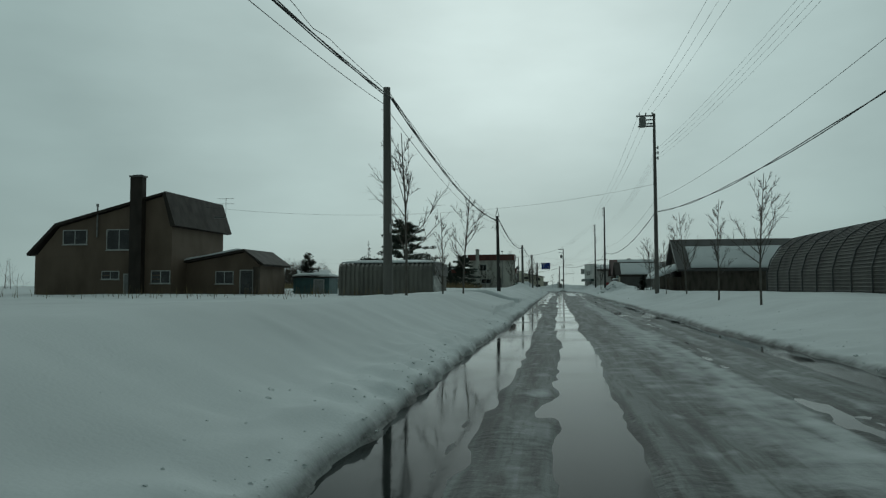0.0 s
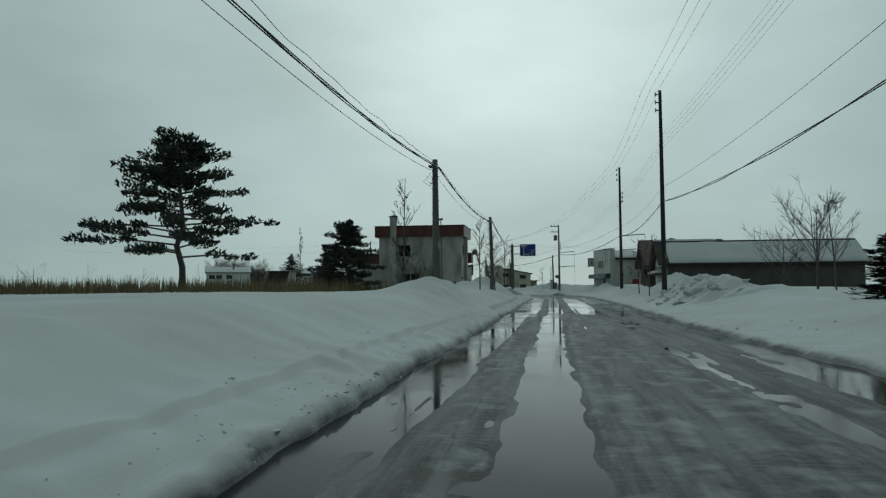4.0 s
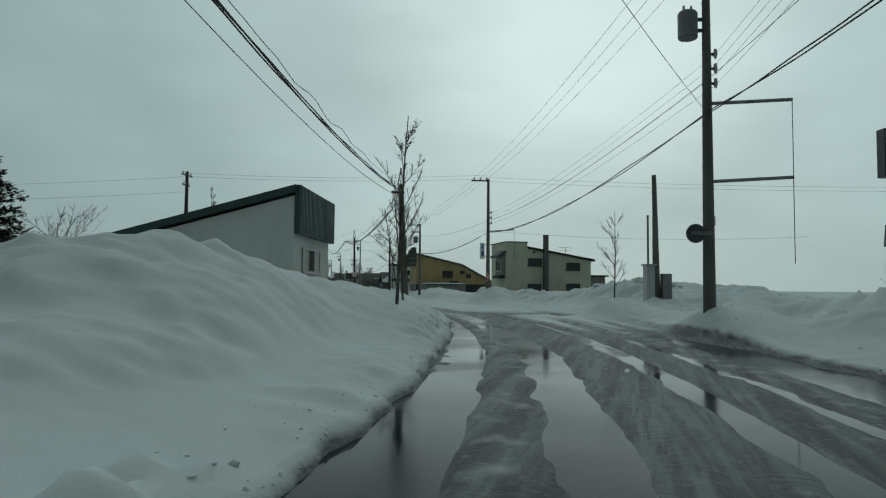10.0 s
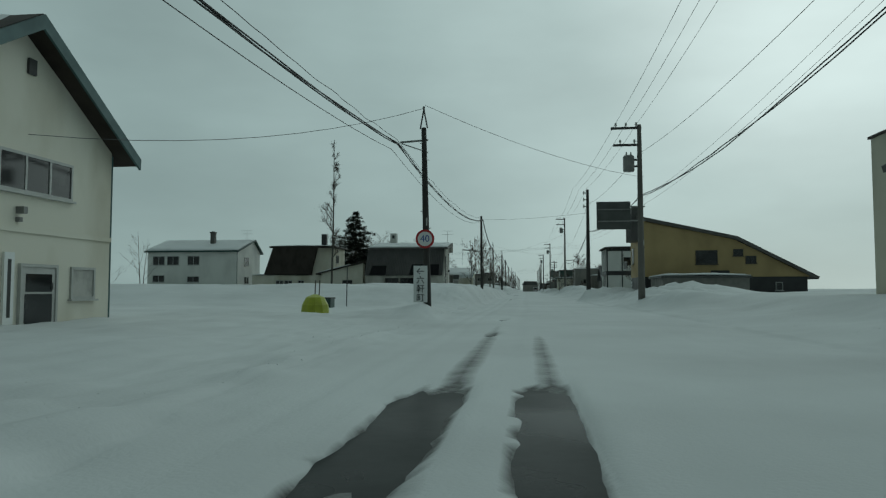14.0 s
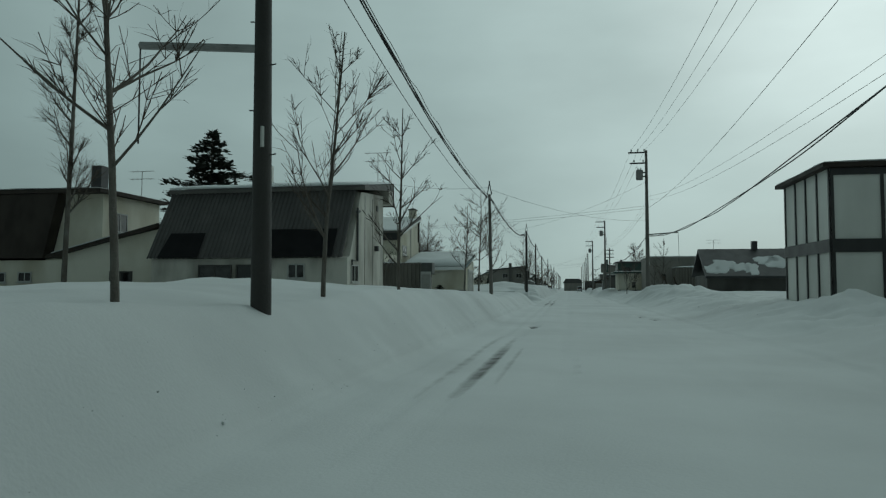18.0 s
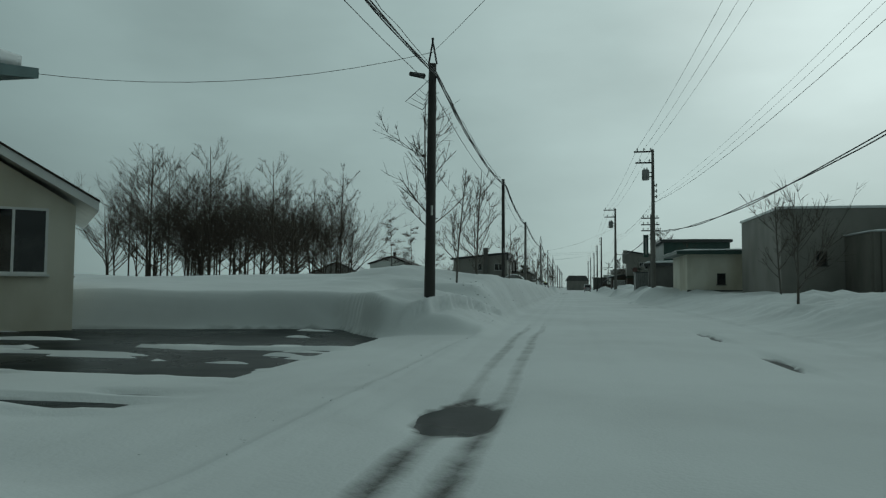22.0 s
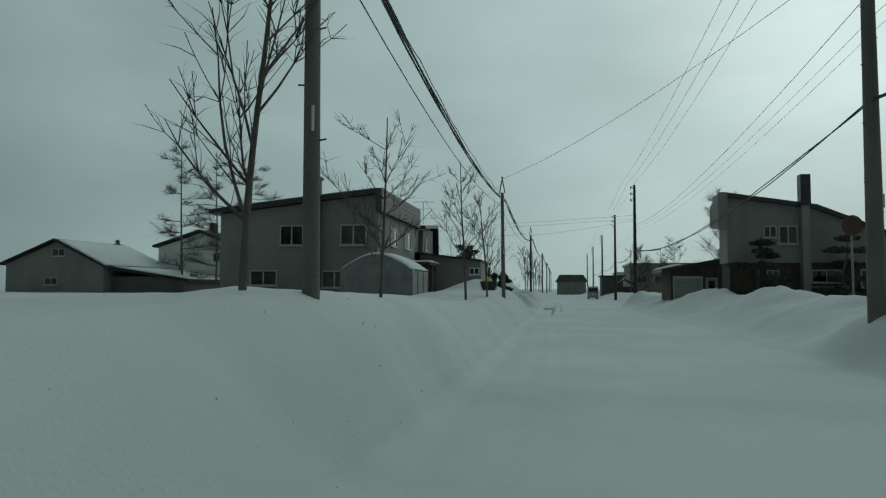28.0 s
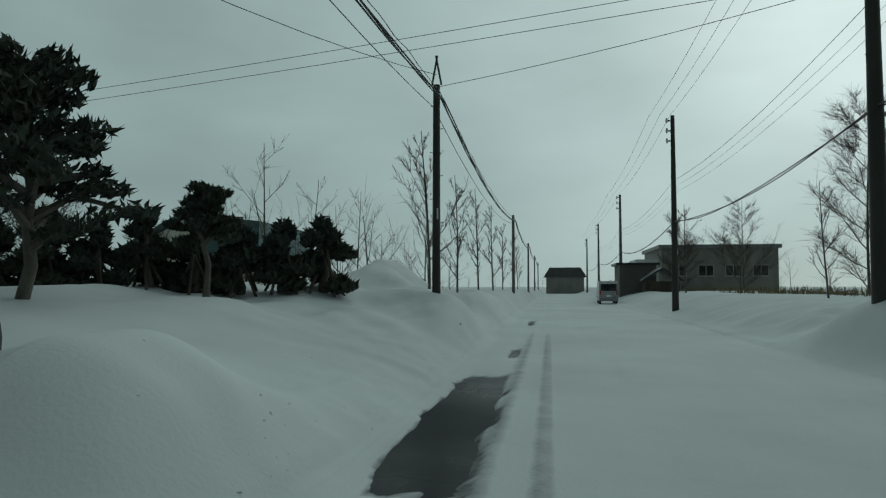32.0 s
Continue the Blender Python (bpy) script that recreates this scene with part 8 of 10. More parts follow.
def right_row():
    # dark roofed house with patchy snow
    t = thing("house", second(49.5, -12.6), "low house with a dark roof and patchy snow", "house")
    W, D = 11.5, 6.5
    part("wall", Shape().box(0.3, 0.3, 0, W, D, 2.5), M_DKGREYWALL, t)
    part("roof", Shape().prism([(-0.6, 2.2), (3.2, 4.9), (D + 0.6, 2.4), (D + 0.6, 2.6), (3.2, 5.12), (-0.6, 2.42)], 0, W + 0.4, "x"), M_BLACK, t)
    rnd = random.Random(4)
    for k in range(9):
        cx, cy, rx, ry = 0.9 + k * 1.2 + rnd.uniform(-0.3, 0.3), rnd.uniform(0.2, 1.9), rnd.uniform(0.6, 1.3), rnd.uniform(0.45, 1.0)
        rings = [[], []]
        for q in range(20):
            c, d = math.cos(q * math.pi / 10), math.sin(q * math.pi / 10)
            r = 1 + 0.6 * noise.noise((1.6 * c + k, 1.6 * d, 3.0)) + 0.35 * noise.noise((4 * c, 4 * d + k, 1.0))
            for ring, f, lift in ((rings[0], 1.0, -0.02), (rings[1], 0.82, 0.07)):
                y = min(3.1, max(-0.5, cy + ry * r * f * d))
                ring.append((min(W + 0.3, max(0.1, cx + rx * r * f * c)), y, 2.42 + 0.7105 * (y + 0.6) + lift))
        part("snow_patch", Shape().add(rings[0] + rings[1], [tuple(range(20, 40))] + [(q, (q + 1) % 20, 20 + (q + 1) % 20, 20 + q) for q in range(20)]), M_SNOW, t)
    chimney(t, 5.0, 3.0, 5.5, 3.5, 4.8, 5.85, M_BLACK, False)
    antenna(t, 1.5, 3.2, 5.0, 1.0)
    # snow shed with small dark frame things
    t = thing("log_stack_frame", second(58.0, -9.5), "dark timber frames leaning under snow", "frame")
    part("prop", Shape().tube([(0, 0, 0.4), (0.6, 0.3, 2.6)], 0.08, 6), M_WOODDK, t)
    part("prop", Shape().tube([(1.2, 0, 0.4), (0.6, 0.3, 2.6)], 0.08, 6), M_WOODDK, t)
    part("prop", Shape().tube([(2.2, 0, 0.4), (1.6, 0.3, 2.5)], 0.08, 6), M_WOODDK, t)
    part("board", Shape().box(0.3, 0.1, 1.0, 2.2, 0.3, 1.6), M_WOODDK, t)
    # grey flat building with ribbed fence
    t = thing("workshop", second(70.0, -9.7), "grey flat-roofed workshop with a ribbed steel wall", "workshop")
    part("wall", Shape().box(0, 0, 0, 12, 8, 5.1), M_GREYWALL, t)
    part("capping", Shape().box(-0.08, -0.08, 5.102, 12.1, 8.1, 5.22), M_SIGNW, t)
    part("ribbed_wall", Shape().box(2.9, -3.0, 0, 11.8, -0.05, 3.7), M_CORR, t)
    part("ribs", Shape().wave(2.9, 11.8, 0.2, 3.72, -3.005, 0.32, 0.1), M_CORR, t, recalc=False)
    roof_snow(t, [(2.8, 3.72), (7, 3.76), (11.8, 3.72)], -3.1, -0.1, thick=0.22)
    window(t, "F", 0, 1.6, 2.3, 0.5, 0.7, M_DKFRAME, 1)
    # cream flat building
    t = thing("house", second(79.5, -6.4), "cream flat-roofed house with a wide dark eave", "house")
    part("wall", Shape().box(0.4, 0.3, 0, 8.6, 6.5, 3.3), M_CREAM, t)
    part("eave", Shape().box(-0.3, -0.3, 3.302, 9.2, 7, 3.5), M_GREENMETAL, t, "dark green eave")
    roof_snow(t, [(-0.25, 3.5), (4.5, 3.55), (9.1, 3.5)], -0.25, 6.8, thick=0.16)
    window(t, "F", 0.3, 4.2, 1.2, 1.0, 1.3, M_DKFRAME, 1)
    window(t, "F", 0.3, 2.2, 1.4, 0.5, 0.7, M_DKFRAME, 1)
    part("base", Shape().box(0.38, 0.27, 0, 8.62, 0.298, 1.05), M_DKGREYWALL, t)
    chimney(t, 7.5, 2, 7.9, 2.4, 3.5, 4.3, M_BLACK, False)
    antenna(t, 7.8, 3.2, 3.5, 1.2)
    # dark green corner shop
    t = thing("shop", second(103.0, -8.3), "dark green two-storey corner shop with a low front", "shop")
    part("wall", Shape().box(0, 0, 0, 6.0, 6.5, 5.5), M_GREENMETAL, t)
    part("roof", Shape().box(-0.35, -0.35, 5.502, 6.2, 6.7, 5.75), M_DKSTEEL, t)
    roof_snow(t, [(-0.3, 5.75), (3, 5.78), (6.1, 5.75)], -0.3, 6.5, thick=0.08)
    part("low_front", Shape().box(-1.5, -1.2, 0, 3.0, -0.004, 3.2), M_DKGREYWALL, t)
    part("low_roof", Shape().prism([(-2.0, 3.2), (3.1, 3.2), (3.1, 3.45), (-2.0, 3.45)], -1.5, -0.003), M_DKSTEEL, t)
    roof_snow(t, [(-1.9, 3.45), (0, 3.5), (2.9, 3.45)], -1.4, -0.05, thick=0.3)
    window(t, "F", -1.2, 0.9, 2.0, 1.6, 0.55, M_FRAME, 3)
    window(t, "F", 0, 4.2, 2.1, 1.5, 0.6, M_FRAME, 3)
    window(t, "F", 0, 1.0, 3.9, 1.2, 0.9, M_DKFRAME)
    part("white_box", Shape().box(3.5, -0.8, 0.5, 4.5, -0.1, 2.4), M_SIGNW, t)
    part("signboard", Shape().box(3.1, -1.3, 2.9, 3.8, -1.25, 3.4), M_SIGNW, t)
    # grey garden shed
    t = thing("garden_shed", second(104.9, -5.85), "pale grey steel garden shed in the snow", "shed")
    part("wall", Shape().box(0, 0, 0, 1.75, 2.0, 2.6), M_GREYEQ, t)
    part("ribs", Shape().wave(0, 1.75, 0.3, 2.58, -0.003, 0.2, 0.02), M_GREYEQ, t, recalc=False)
    part("roof", Shape().box(-0.08, -0.1, 2.602, 1.83, 2.1, 2.7), M_SIGNBACK, t)
    # round road sign by the shed
    s = thing("round_sign", second(124.0, -7.43), "weathered round dark red road sign on a thin grey post", "road sign")
    part("post", Shape().tube([(0, 0, -0.1), (0, 0, 3.65)], 0.035, 8), M_STEEL, s, smooth=True)
    part("disc", Shape().tube([(0, -0.05, 3.40), (0, -0.075, 3.40)], 0.3, 24), M_REDROOF, s)
    # pole sign column
    p = pole(-85.32, 351.21, 7.85, "concrete", 0.14, 0.1)
    p.matrix_basis = pose(-85.32, 351.21, 0, 0, 0, 27.1)
    for z in (7.5, 6.9, 6.35):
        crossarm(p, z, -0.9, 0.7, n=4)
    s = thing("pole_sign", pose(-85.72, 351.41, 0, 0, 0, 27.1), "tall dark green upright sign with unreadable pale writing", "sign")
    b = part("board", Shape().box(-0.42, -0.1, 3.95, 0.02, 0.1, 6.0), M_GREENMETAL, s)
    part("writing_bar", Shape().box(-0.28, -0.112, 4.2, -0.12, -0.102, 5.7), M_GREYEQ, b)
    part("bracket", Shape().box(0.02, -0.03, 4.3, 0.25, 0.03, 4.36).box(0.02, -0.03, 5.6, 0.25, 0.03, 5.66), M_STEEL, b)
    s = thing("small_sign", second(100.0, -8.9), "small white sign with a red mark on a post", "sign")
    part("plate", Shape().box(0, -0.06, 2.9, 0.6, -0.02, 3.35), M_SIGNW, s)
    part("writing_bar", Shape().box(0.1, -0.068, 3.05, 0.5, -0.062, 3.12), M_SIGNB, s)
    part("post", Shape().tube([(0.3, 0, 0.2), (0.3, 0, 3.3)], 0.03, 6), M_STEEL, s)


right_row()


def grey_house_left():
    t = thing("house", second(132.3, 16.9), "grey two-storey house with a slanting roof and black band", "house")
    W, D = 7.6, 8.3
    part("wall", Shape().prism([(0, 0), (W, 0), (W, 5.75), (0, 4.95)], 0, D), M_GREYWALL, t)
    part("roof", Shape().prism([(-0.4, 4.95), (W + 0.1, 5.78), (W + 0.1, 5.98), (-0.4, 5.15)], -0.35, D + 0.1), M_BLACK, t)
    b = part("band", Shape().box(W + 0.002, -0.4, 4.95, W + 0.28, D + 0.3, 6.0), M_DKSTEEL, t, "black ribbed fascia band")
    s = Shape()
    for k in range(4):
        s.box(W + 0.281, -0.4, 5.05 + k * 0.24, W + 0.3, D + 0.3, 5.13 + k * 0.24)
    part("seam", s, M_BLACK, b)
    roof_snow(t, [(-0.3, 5.18), (3.5, 5.6), (W, 6.0)], -0.3, D, thick=0.1)
    chimney(t, 4.35, -0.5, 4.95, -0.003, 0, 6.45, M_DKGREYWALL, True)
    window(t, "F", 0, 2.95, 3.45, 1.15, 0.95)
    window(t, "F", 0, 5.85, 3.45, 1.25, 0.95)
    window(t, "F", 0, 1.5, 1.6, 1.35, 0.72)
    window(t, "F", 0, 5.0, 1.5, 1.2, 0.8)
    window(t, "R", W, 2.4, 3.55, 1.4, 0.9, curtain=True)
    window(t, "R", W, 5.5, 3.6, 1.55, 0.9, curtain=True)
    part("lower_roof", Shape().prism([(6.0, 2.75), (9.0, 2.75), (9.0, 2.9), (6.0, 2.9)], W + 0.004, W + 1.3, "x"), M_WOODDK, t)
    roof_snow(t, [(6.0, 2.9), (7.5, 2.92), (9.0, 2.9)], W + 0.02, W + 1.3, "x", 0.14)
    for y in (6.1, 7.2, 8.4):
        part("porch_post", Shape().box(W + 1.1, y, 0, W + 1.2, y + 0.1, 2.74), M_WOODDK, t)
    part("lattice", Shape().box(W + 1.12, 7.25, 0.8, W + 1.16, 8.4, 2.5), M_WOODDK, t)
    door(t, "R", W, 6.3, 0.4, 0.9, 2.0, M_DKFRAME)
    window(t, "R", W, 2.05, 1.0, 1.95, 1.65, M_SIGNW, 2, up=2)
    lean = part("lean_to", Shape().prism([(W + 0.004, 0), (W + 1.4, 0), (W + 1.4, 2.45), (W + 0.004, 2.75)], -0.2, 1.9), M_GREYWALL, t)
    part("lean_roof", Shape().prism([(W + 0.004, 2.78), (W + 1.6, 2.5), (W + 1.6, 2.62), (W + 0.004, 2.9)], -0.3, 2.02), M_TEAL, lean, "teal edged lean-to roof")
    part("vent", Shape().tube([(5.6, -0.15, 4.9), (5.6, -0.002, 4.9)], 0.09, 8), M_STEEL, t)
    # barrel roofed store in front
    t = thing("barrel_store", second(127.0, 9.3), "grey-green panelled store with a curved snow-capped roof", "shed")
    W2, D2 = 2.7, 3.3
    arc = [(0, 0), (0, 2.15)] + [(W2 * k / 8, 2.15 + 0.55 * math.sin(math.pi * k / 8)) for k in range(1, 8)] + [(W2, 2.15), (W2, 0)]
    part("wall", Shape().prism(arc, 0, D2), M_GREYEQ, t)
    for k in range(1, 3):
        part("seam", Shape().box(W2 * k / 3 - 0.015, -0.02, 0.3, W2 * k / 3 + 0.015, -0.003, 2.5), M_DKSTEEL, t)
    for k in range(0, 3):
        part("seam", Shape().box(W2 + 0.003, D2 * (k + 0.02) / 3, 0.3, W2 + 0.02, D2 * (k + 0.02) / 3 + 0.03, 2.15), M_DKSTEEL, t)
    part("rim", Shape().prism([(x + (0.05 if x > 1.35 else -0.05), z + 0.04) for x, z in arc], -0.03, -0.003), M_GREYEQ, t)
    roof_snow(t, [(W2 * k / 8, 2.2 + 0.55 * math.sin(math.pi * k / 8)) for k in range(0, 9)], -0.1, D2 + 0.1, thick=0.16)
    # black roofed house behind
    t = thing("house", second(140.8, 17.9) @ Matrix.Diagonal((1.0, 0.91, 0.95, 1.0)), "house with a black gambrel roof and grey gable", "house")
    part("roof", Shape().prism([(0.0, 2.4), (0.5, 4.2), (1.8, 5.45), (6.4, 5.85), (6.4, 2.4)], 0, 8.4, "x"), M_BLACK, t)
    part("wall", Shape().prism([(2.0, 0), (6.2, 0), (6.2, 5.5), (2.6, 5.3)], 8.402, 8.6, "x"), M_GREYWALL, t)
    part("bargeboard", Shape().prism([(1.7, 5.3), (6.6, 5.7), (6.9, 3.6), (7.05, 3.6), (6.75, 5.95), (1.6, 5.5)], 8.3, 8.9, "x"), M_BLACK, t)
    window(t, "R", 8.6, 3.0, 4.0, 0.9, 0.8)
    antenna(t, 8.0, 6.0, 5.8, 1.7)
    # low siding extension
    t = thing("garage", second(141.9, 9.2), "grey lap-sided low building with a dark roof edge", "garage")
    W3, D3 = 3.5, 4.7
    part("wall", Shape().prism([(0, 0), (W3, 0), (W3, 3.05), (0, 3.5)], 0, D3), M_GREYWALL, t)
    part("siding", lap_boards(0, D3, 0.4, 2.95, W3 + 0.003, "R", 0.24, 0.007), M_GREYWALL, t, recalc=False)
    part("roof", Shape().prism([(-0.8, 3.6), (W3 + 0.12, 3.07), (W3 + 0.12, 3.15), (-0.8, 3.7)], -0.25, D3 + 0.3), M_BLACK, t)
    window(t, "F", 0, 2.88, 2.3, 0.58, 0.4, M_SIGNW)
    part("corner_board", Shape().box(W3, -0.03, 0.3, W3 + 0.04, 0.06, 3.0), M_GREYWALL, t)


grey_house_left()


def grey_house_right():
    t = thing("house", second(141.2, -7.75), "grey house with a long slanting roof and dark base", "house")
    D = 1.9
    part("wall", Shape().prism([(0, 2.9), (9.8, 2.9), (9.8, 3.6), (4.4, 5.75), (0, 6.5)], 0, D), M_GREYWALL, t)
    part("rear_wall", Shape().prism([(3.5, 0), (9.6, 0), (9.6, 3.5), (4.4, 5.6), (3.5, 5.7)], D + 0.002, 7.5), M_GREYWALL, t)
    part("base_wall", Shape().box(0.1, 0.08, 0, 9.7, D, 2.898), M_WOODDK, t, "dark board base wall")
    part("roof", Shape().prism([(-0.3, 6.5), (4.4, 5.75), (10.3, 3.3), (10.35, 3.5), (4.45, 5.98), (-0.3, 6.72)], -0.3, D + 0.1), M_BLACK, t)
    part("rear_roof", Shape().prism([(3.3, 5.93), (4.4, 5.76), (10.3, 3.3), (10.35, 3.5), (4.45, 5.98), (3.3, 6.13)], D + 0.11, 7.8), M_BLACK, t)
    part("hood", Shape().prism([(-0.3, 4.7), (1.85, 4.95), (1.85, 6.1), (-0.3, 6.7)], -0.5, -0.003, "x"), M_GREYWALL, t, "ribbed grey hood")
    chimney(t, 3.65, -0.45, 4.05, -0.003, 0, 7.5, M_GREYWALL, False)
    part("chimney_top", Shape().box(3.6, -0.5, 5.9, 4.1, 0.05, 7.55), M_BLACK, t)
    window(t, "F", 0, 1.85, 4.25, 0.65, 0.62)
    window(t, "F", 0, 2.6, 3.9, 0.95, 0.98)
    window(t, "F", 0.08, 2.0, 1.9, 0.6, 0.62)
    window(t, "F", 0.08, 4.2, 1.85, 1.5, 0.68)
    window(t, "F", 0.08, 6.6, 1.6, 1.6, 0.95)
    part("sill_band", Shape().box(4.1, -0.04, 1.55, 6.0, -0.003, 1.7), M_GREYEQ, t)
    # dark garage in front
    t = thing("garage", second(150.8, -6.2), "dark boarded garage with a sloping roof and shutter", "garage")
    part("wall", Shape().prism([(0, 0), (7.0, 0), (7.0, 4.1), (0, 2.75)], 0, 4.2), M_WOODDK, t)
    part("roof", Shape().prism([(-0.6, 2.62), (7.3, 4.15), (7.3, 4.35), (-0.6, 2.82)], -0.4, 4.6), M_BLACK, t)
    roof_snow(t, [(-0.55, 2.86), (0.2, 3.0), (0.8, 3.12)], -0.1, 4.4, thick=0.16)
    shutter(t, "F", 0, 0.25, 0.3, 1.75, 1.85)
    door(t, "F", 0, 2.35, 0.4, 0.6, 1.8, M_GREYEQ)
    t = thing("firewood_stack", second(151.5, -9.6, 3.55), "snow-capped stack of dark boards on a roof", "stack")
    for k in range(4):
        part("board", Shape().box(0, 0, 0.16 * k, 1.9 - 0.1 * k, 1.0, 0.16 * k + 0.1), M_WOODDK, t)
    part("snow_cap", Shape().box(0, 0, 0.62, 1.6, 1.0, 0.72), M_SNOW, t)
    # clipped garden pines
    for s0, l0, h in ((139.8, -9.0, 3.9), (139.6, -13.0, 4.0)):
        garden_pine(second(s0, l0), h, int(h * 10 + l0))


def garden_pine(m, h, seed, label="clipped dark green garden pine in layered pads", low=2):
    """A pruned pine: bent trunk and flat pads of needles."""
    rnd = random.Random(seed)
    t = thing("garden_pine", m, label, "tree")
    tr, nd = Shape(), Shape()
    pts = [Vector((0, 0, -0.2))]
    for k in range(6):
        pts.append(Vector((rnd.uniform(-0.15, 0.15) * h * 0.3, rnd.uniform(-0.15, 0.15) * h * 0.3, h * (k + 1) / 6)))
    tr.tube(pts, [0.11, 0.1, 0.085, 0.07, 0.055, 0.04, 0.02], 7, cap=False)
    for k in range(low, 7):
        for q in range(2 if k < 6 else 1):
            a = rnd.uniform(0, 6.28)
            reach = h * (0.34 - 0.035 * k) * rnd.uniform(0.7, 1.2) if k < 6 else 0
            c = pts[k] + Vector((math.cos(a) * reach, math.sin(a) * reach, rnd.uniform(-0.1, 0.15)))
            tr.tube([pts[k], c], [0.04, 0.02], 4, cap=False)
            R = h * (0.25 - 0.02 * k) * rnd.uniform(0.8, 1.2)
            for w in range(230):
                rr, aa = R * math.sqrt(rnd.random()), rnd.uniform(0, 6.28)
                p = c + Vector((rr * math.cos(aa), rr * math.sin(aa), rnd.uniform(-0.1, 0.22) * (1.3 - rr / R)))
                d = Vector((rnd.uniform(-1, 1), rnd.uniform(-1, 1), rnd.uniform(0.1, 1.2))).normalized()
                sv = d.cross(Vector((rnd.uniform(-1, 1), rnd.uniform(-1, 1), 0.3))).normalized()
                L, W = rnd.uniform(0.09, 0.2), rnd.uniform(0.03, 0.07)
                o = len(nd.v)
                nd.v.extend([tuple(p - d * L * 0.4), tuple(p + sv * W), tuple(p + d * L), tuple(p - sv * W)])
                nd.f.append((o, o + 1, o + 2, o + 3))
    part("trunk", tr, M_BARK, t, smooth=True, recalc=False)
    part("crown", nd, M_NEEDLE, t, recalc=False)
    return t


grey_house_right()


def far_left_houses():
    t = thing("house", second(152.0, 45.4), "grey gabled house with a half snow-covered roof", "house")
    part("wall", Shape().prism([(0, 0), (8.7, 0), (8.7, 3.2), (4.5, 5.2), (0, 3.4)], 0, 9), M_GREYWALL, t)
    part("roof", Shape().prism([(-0.4, 3.3), (4.5, 5.25), (9.1, 3.05), (9.1, 3.2), (4.5, 5.42), (-0.4, 3.45)], -0.4, 9.4), M_DKBROWN, t)
    roof_snow(t, [(4.7, 5.35), (6.8, 4.35), (9.0, 3.27)], -0.3, 9.3, thick=0.12)
    part("lean_to", Shape().box(8.71, 1.0, 0, 15.0, 8.5, 2.4), M_DKGREYWALL, t)
    part("lean_roof", Shape().prism([(8.7, 3.0), (15.6, 2.0), (15.6, 2.15), (8.7, 3.2)], 0.6, 8.9), M_DKBROWN, t)
    roof_snow(t, [(9.0, 3.18), (12, 2.72), (15.5, 2.2)], 0.7, 8.8, thick=0.14)
    window(t, "F", 0, 4.1, 4.0, 1.2, 0.62)
    window(t, "F", 0, 3.5, 1.7, 1.2, 0.6)
    t = thing("house", second(161.0, 37.5), "pale house with a brown gable roof behind larches", "house")
    part("wall", Shape().prism([(0, 0), (8.0, 0), (8.0, 4.9), (4.1, 6.5), (0, 5.2)], 0, 8), M_WHITEWALL, t)
    part("roof", Shape().prism([(-0.4, 5.2), (4.1, 6.6), (8.6, 4.8), (8.6, 5.0), (4.1, 6.8), (-0.4, 5.4)], -0.4, 8.3), M_DKBROWN, t)
    chimney(t, 3.9, 2, 4.4, 2.5, 6.4, 7.6, M_DKBROWN, False)
    window(t, "F", 0, 5.4, 3.9, 1.2, 0.8)
    # low house with a blue-grey side behind the garden
    t = thing("house", second(188.0, 28.0) @ Matrix.Scale(1.15, 4), "low cream house with blue-grey steel roof behind the garden", "house")
    part("wall", Shape().prism([(0, 0), (7.6, 0), (7.6, 3.9), (3.9, 5.05), (0, 3.0)], 0, 8), M_CREAM, t)
    part("roof", Shape().prism([(-0.5, 2.85), (3.9, 5.15), (8.0, 3.85), (8.0, 4.03), (3.9, 5.35), (-0.5, 3.05)], -0.5, 8.4), M_TEAL, t, "blue-grey steel roof")
    part("side_wall", Shape().prism([(4.6, 2.0), (8.3, 2.0), (8.3, 4.7), (4.6, 5.1)], -0.7, 7.5), M_TEAL, t, "blue-grey steel upper wall")
    window(t, "F", 0, 2.0, 2.6, 0.7, 0.5, M_DKFRAME, 1)
    window(t, "F", 0, 4.4, 2.5, 1.2, 0.8, M_DKFRAME)
    antenna(t, 6.5, 3.0, 4.3, 1.0)
    t = thing("hall", second(226.0, -11.0), "long pale grey hall beyond bare trees", "hall")
    part("wall", Shape().box(0, 0, 0, 12, 14, 5.6), M_GREYWALL, t)
    part("roof", Shape().box(-0.3, -0.3, 5.602, 12.3, 14.3, 6.0), M_GREYEQ, t)
    part("annex", Shape().box(-2.5, 2, 0, -0.004, 9, 4.5), M_WHITEWALL, t)
    for k in range(4):
        window(t, "F", 0, 1.0 + 2.8 * k, 2.6, 1.6, 1.2)
    t = thing("barn", second(290.0, 1.8), "dark barn at the end of the street", "barn")
    part("wall", Shape().box(0, 0, 0, 7.5, 8, 3.6), M_GREYWALL, t)
    part("roof", Shape().prism([(-0.5, 3.4), (8.0, 3.4), (6.8, 5.3), (0.7, 5.3)], -0.4, 8.4), M_ROOFDK, t)
    t = thing("hut", second(208.0, -6.9), "small dark hut behind the roadside poles", "hut")
    part("wall", Shape().box(0, 0, 0, 2.8, 3, 1.9), M_WOODDK, t)
    part("roof", Shape().prism([(-0.3, 1.85), (1.4, 2.9), (3.1, 1.85), (3.1, 2.0), (1.4, 3.08), (-0.3, 2.0)], -0.3, 3.3), M_BLACK, t)
    t = thing("house", second(212.0, -5.2), "dark house far along the street", "house")
    part("wall", Shape().box(0, 0, 0, 3.2, 5, 3.4), M_DKGREYWALL, t)
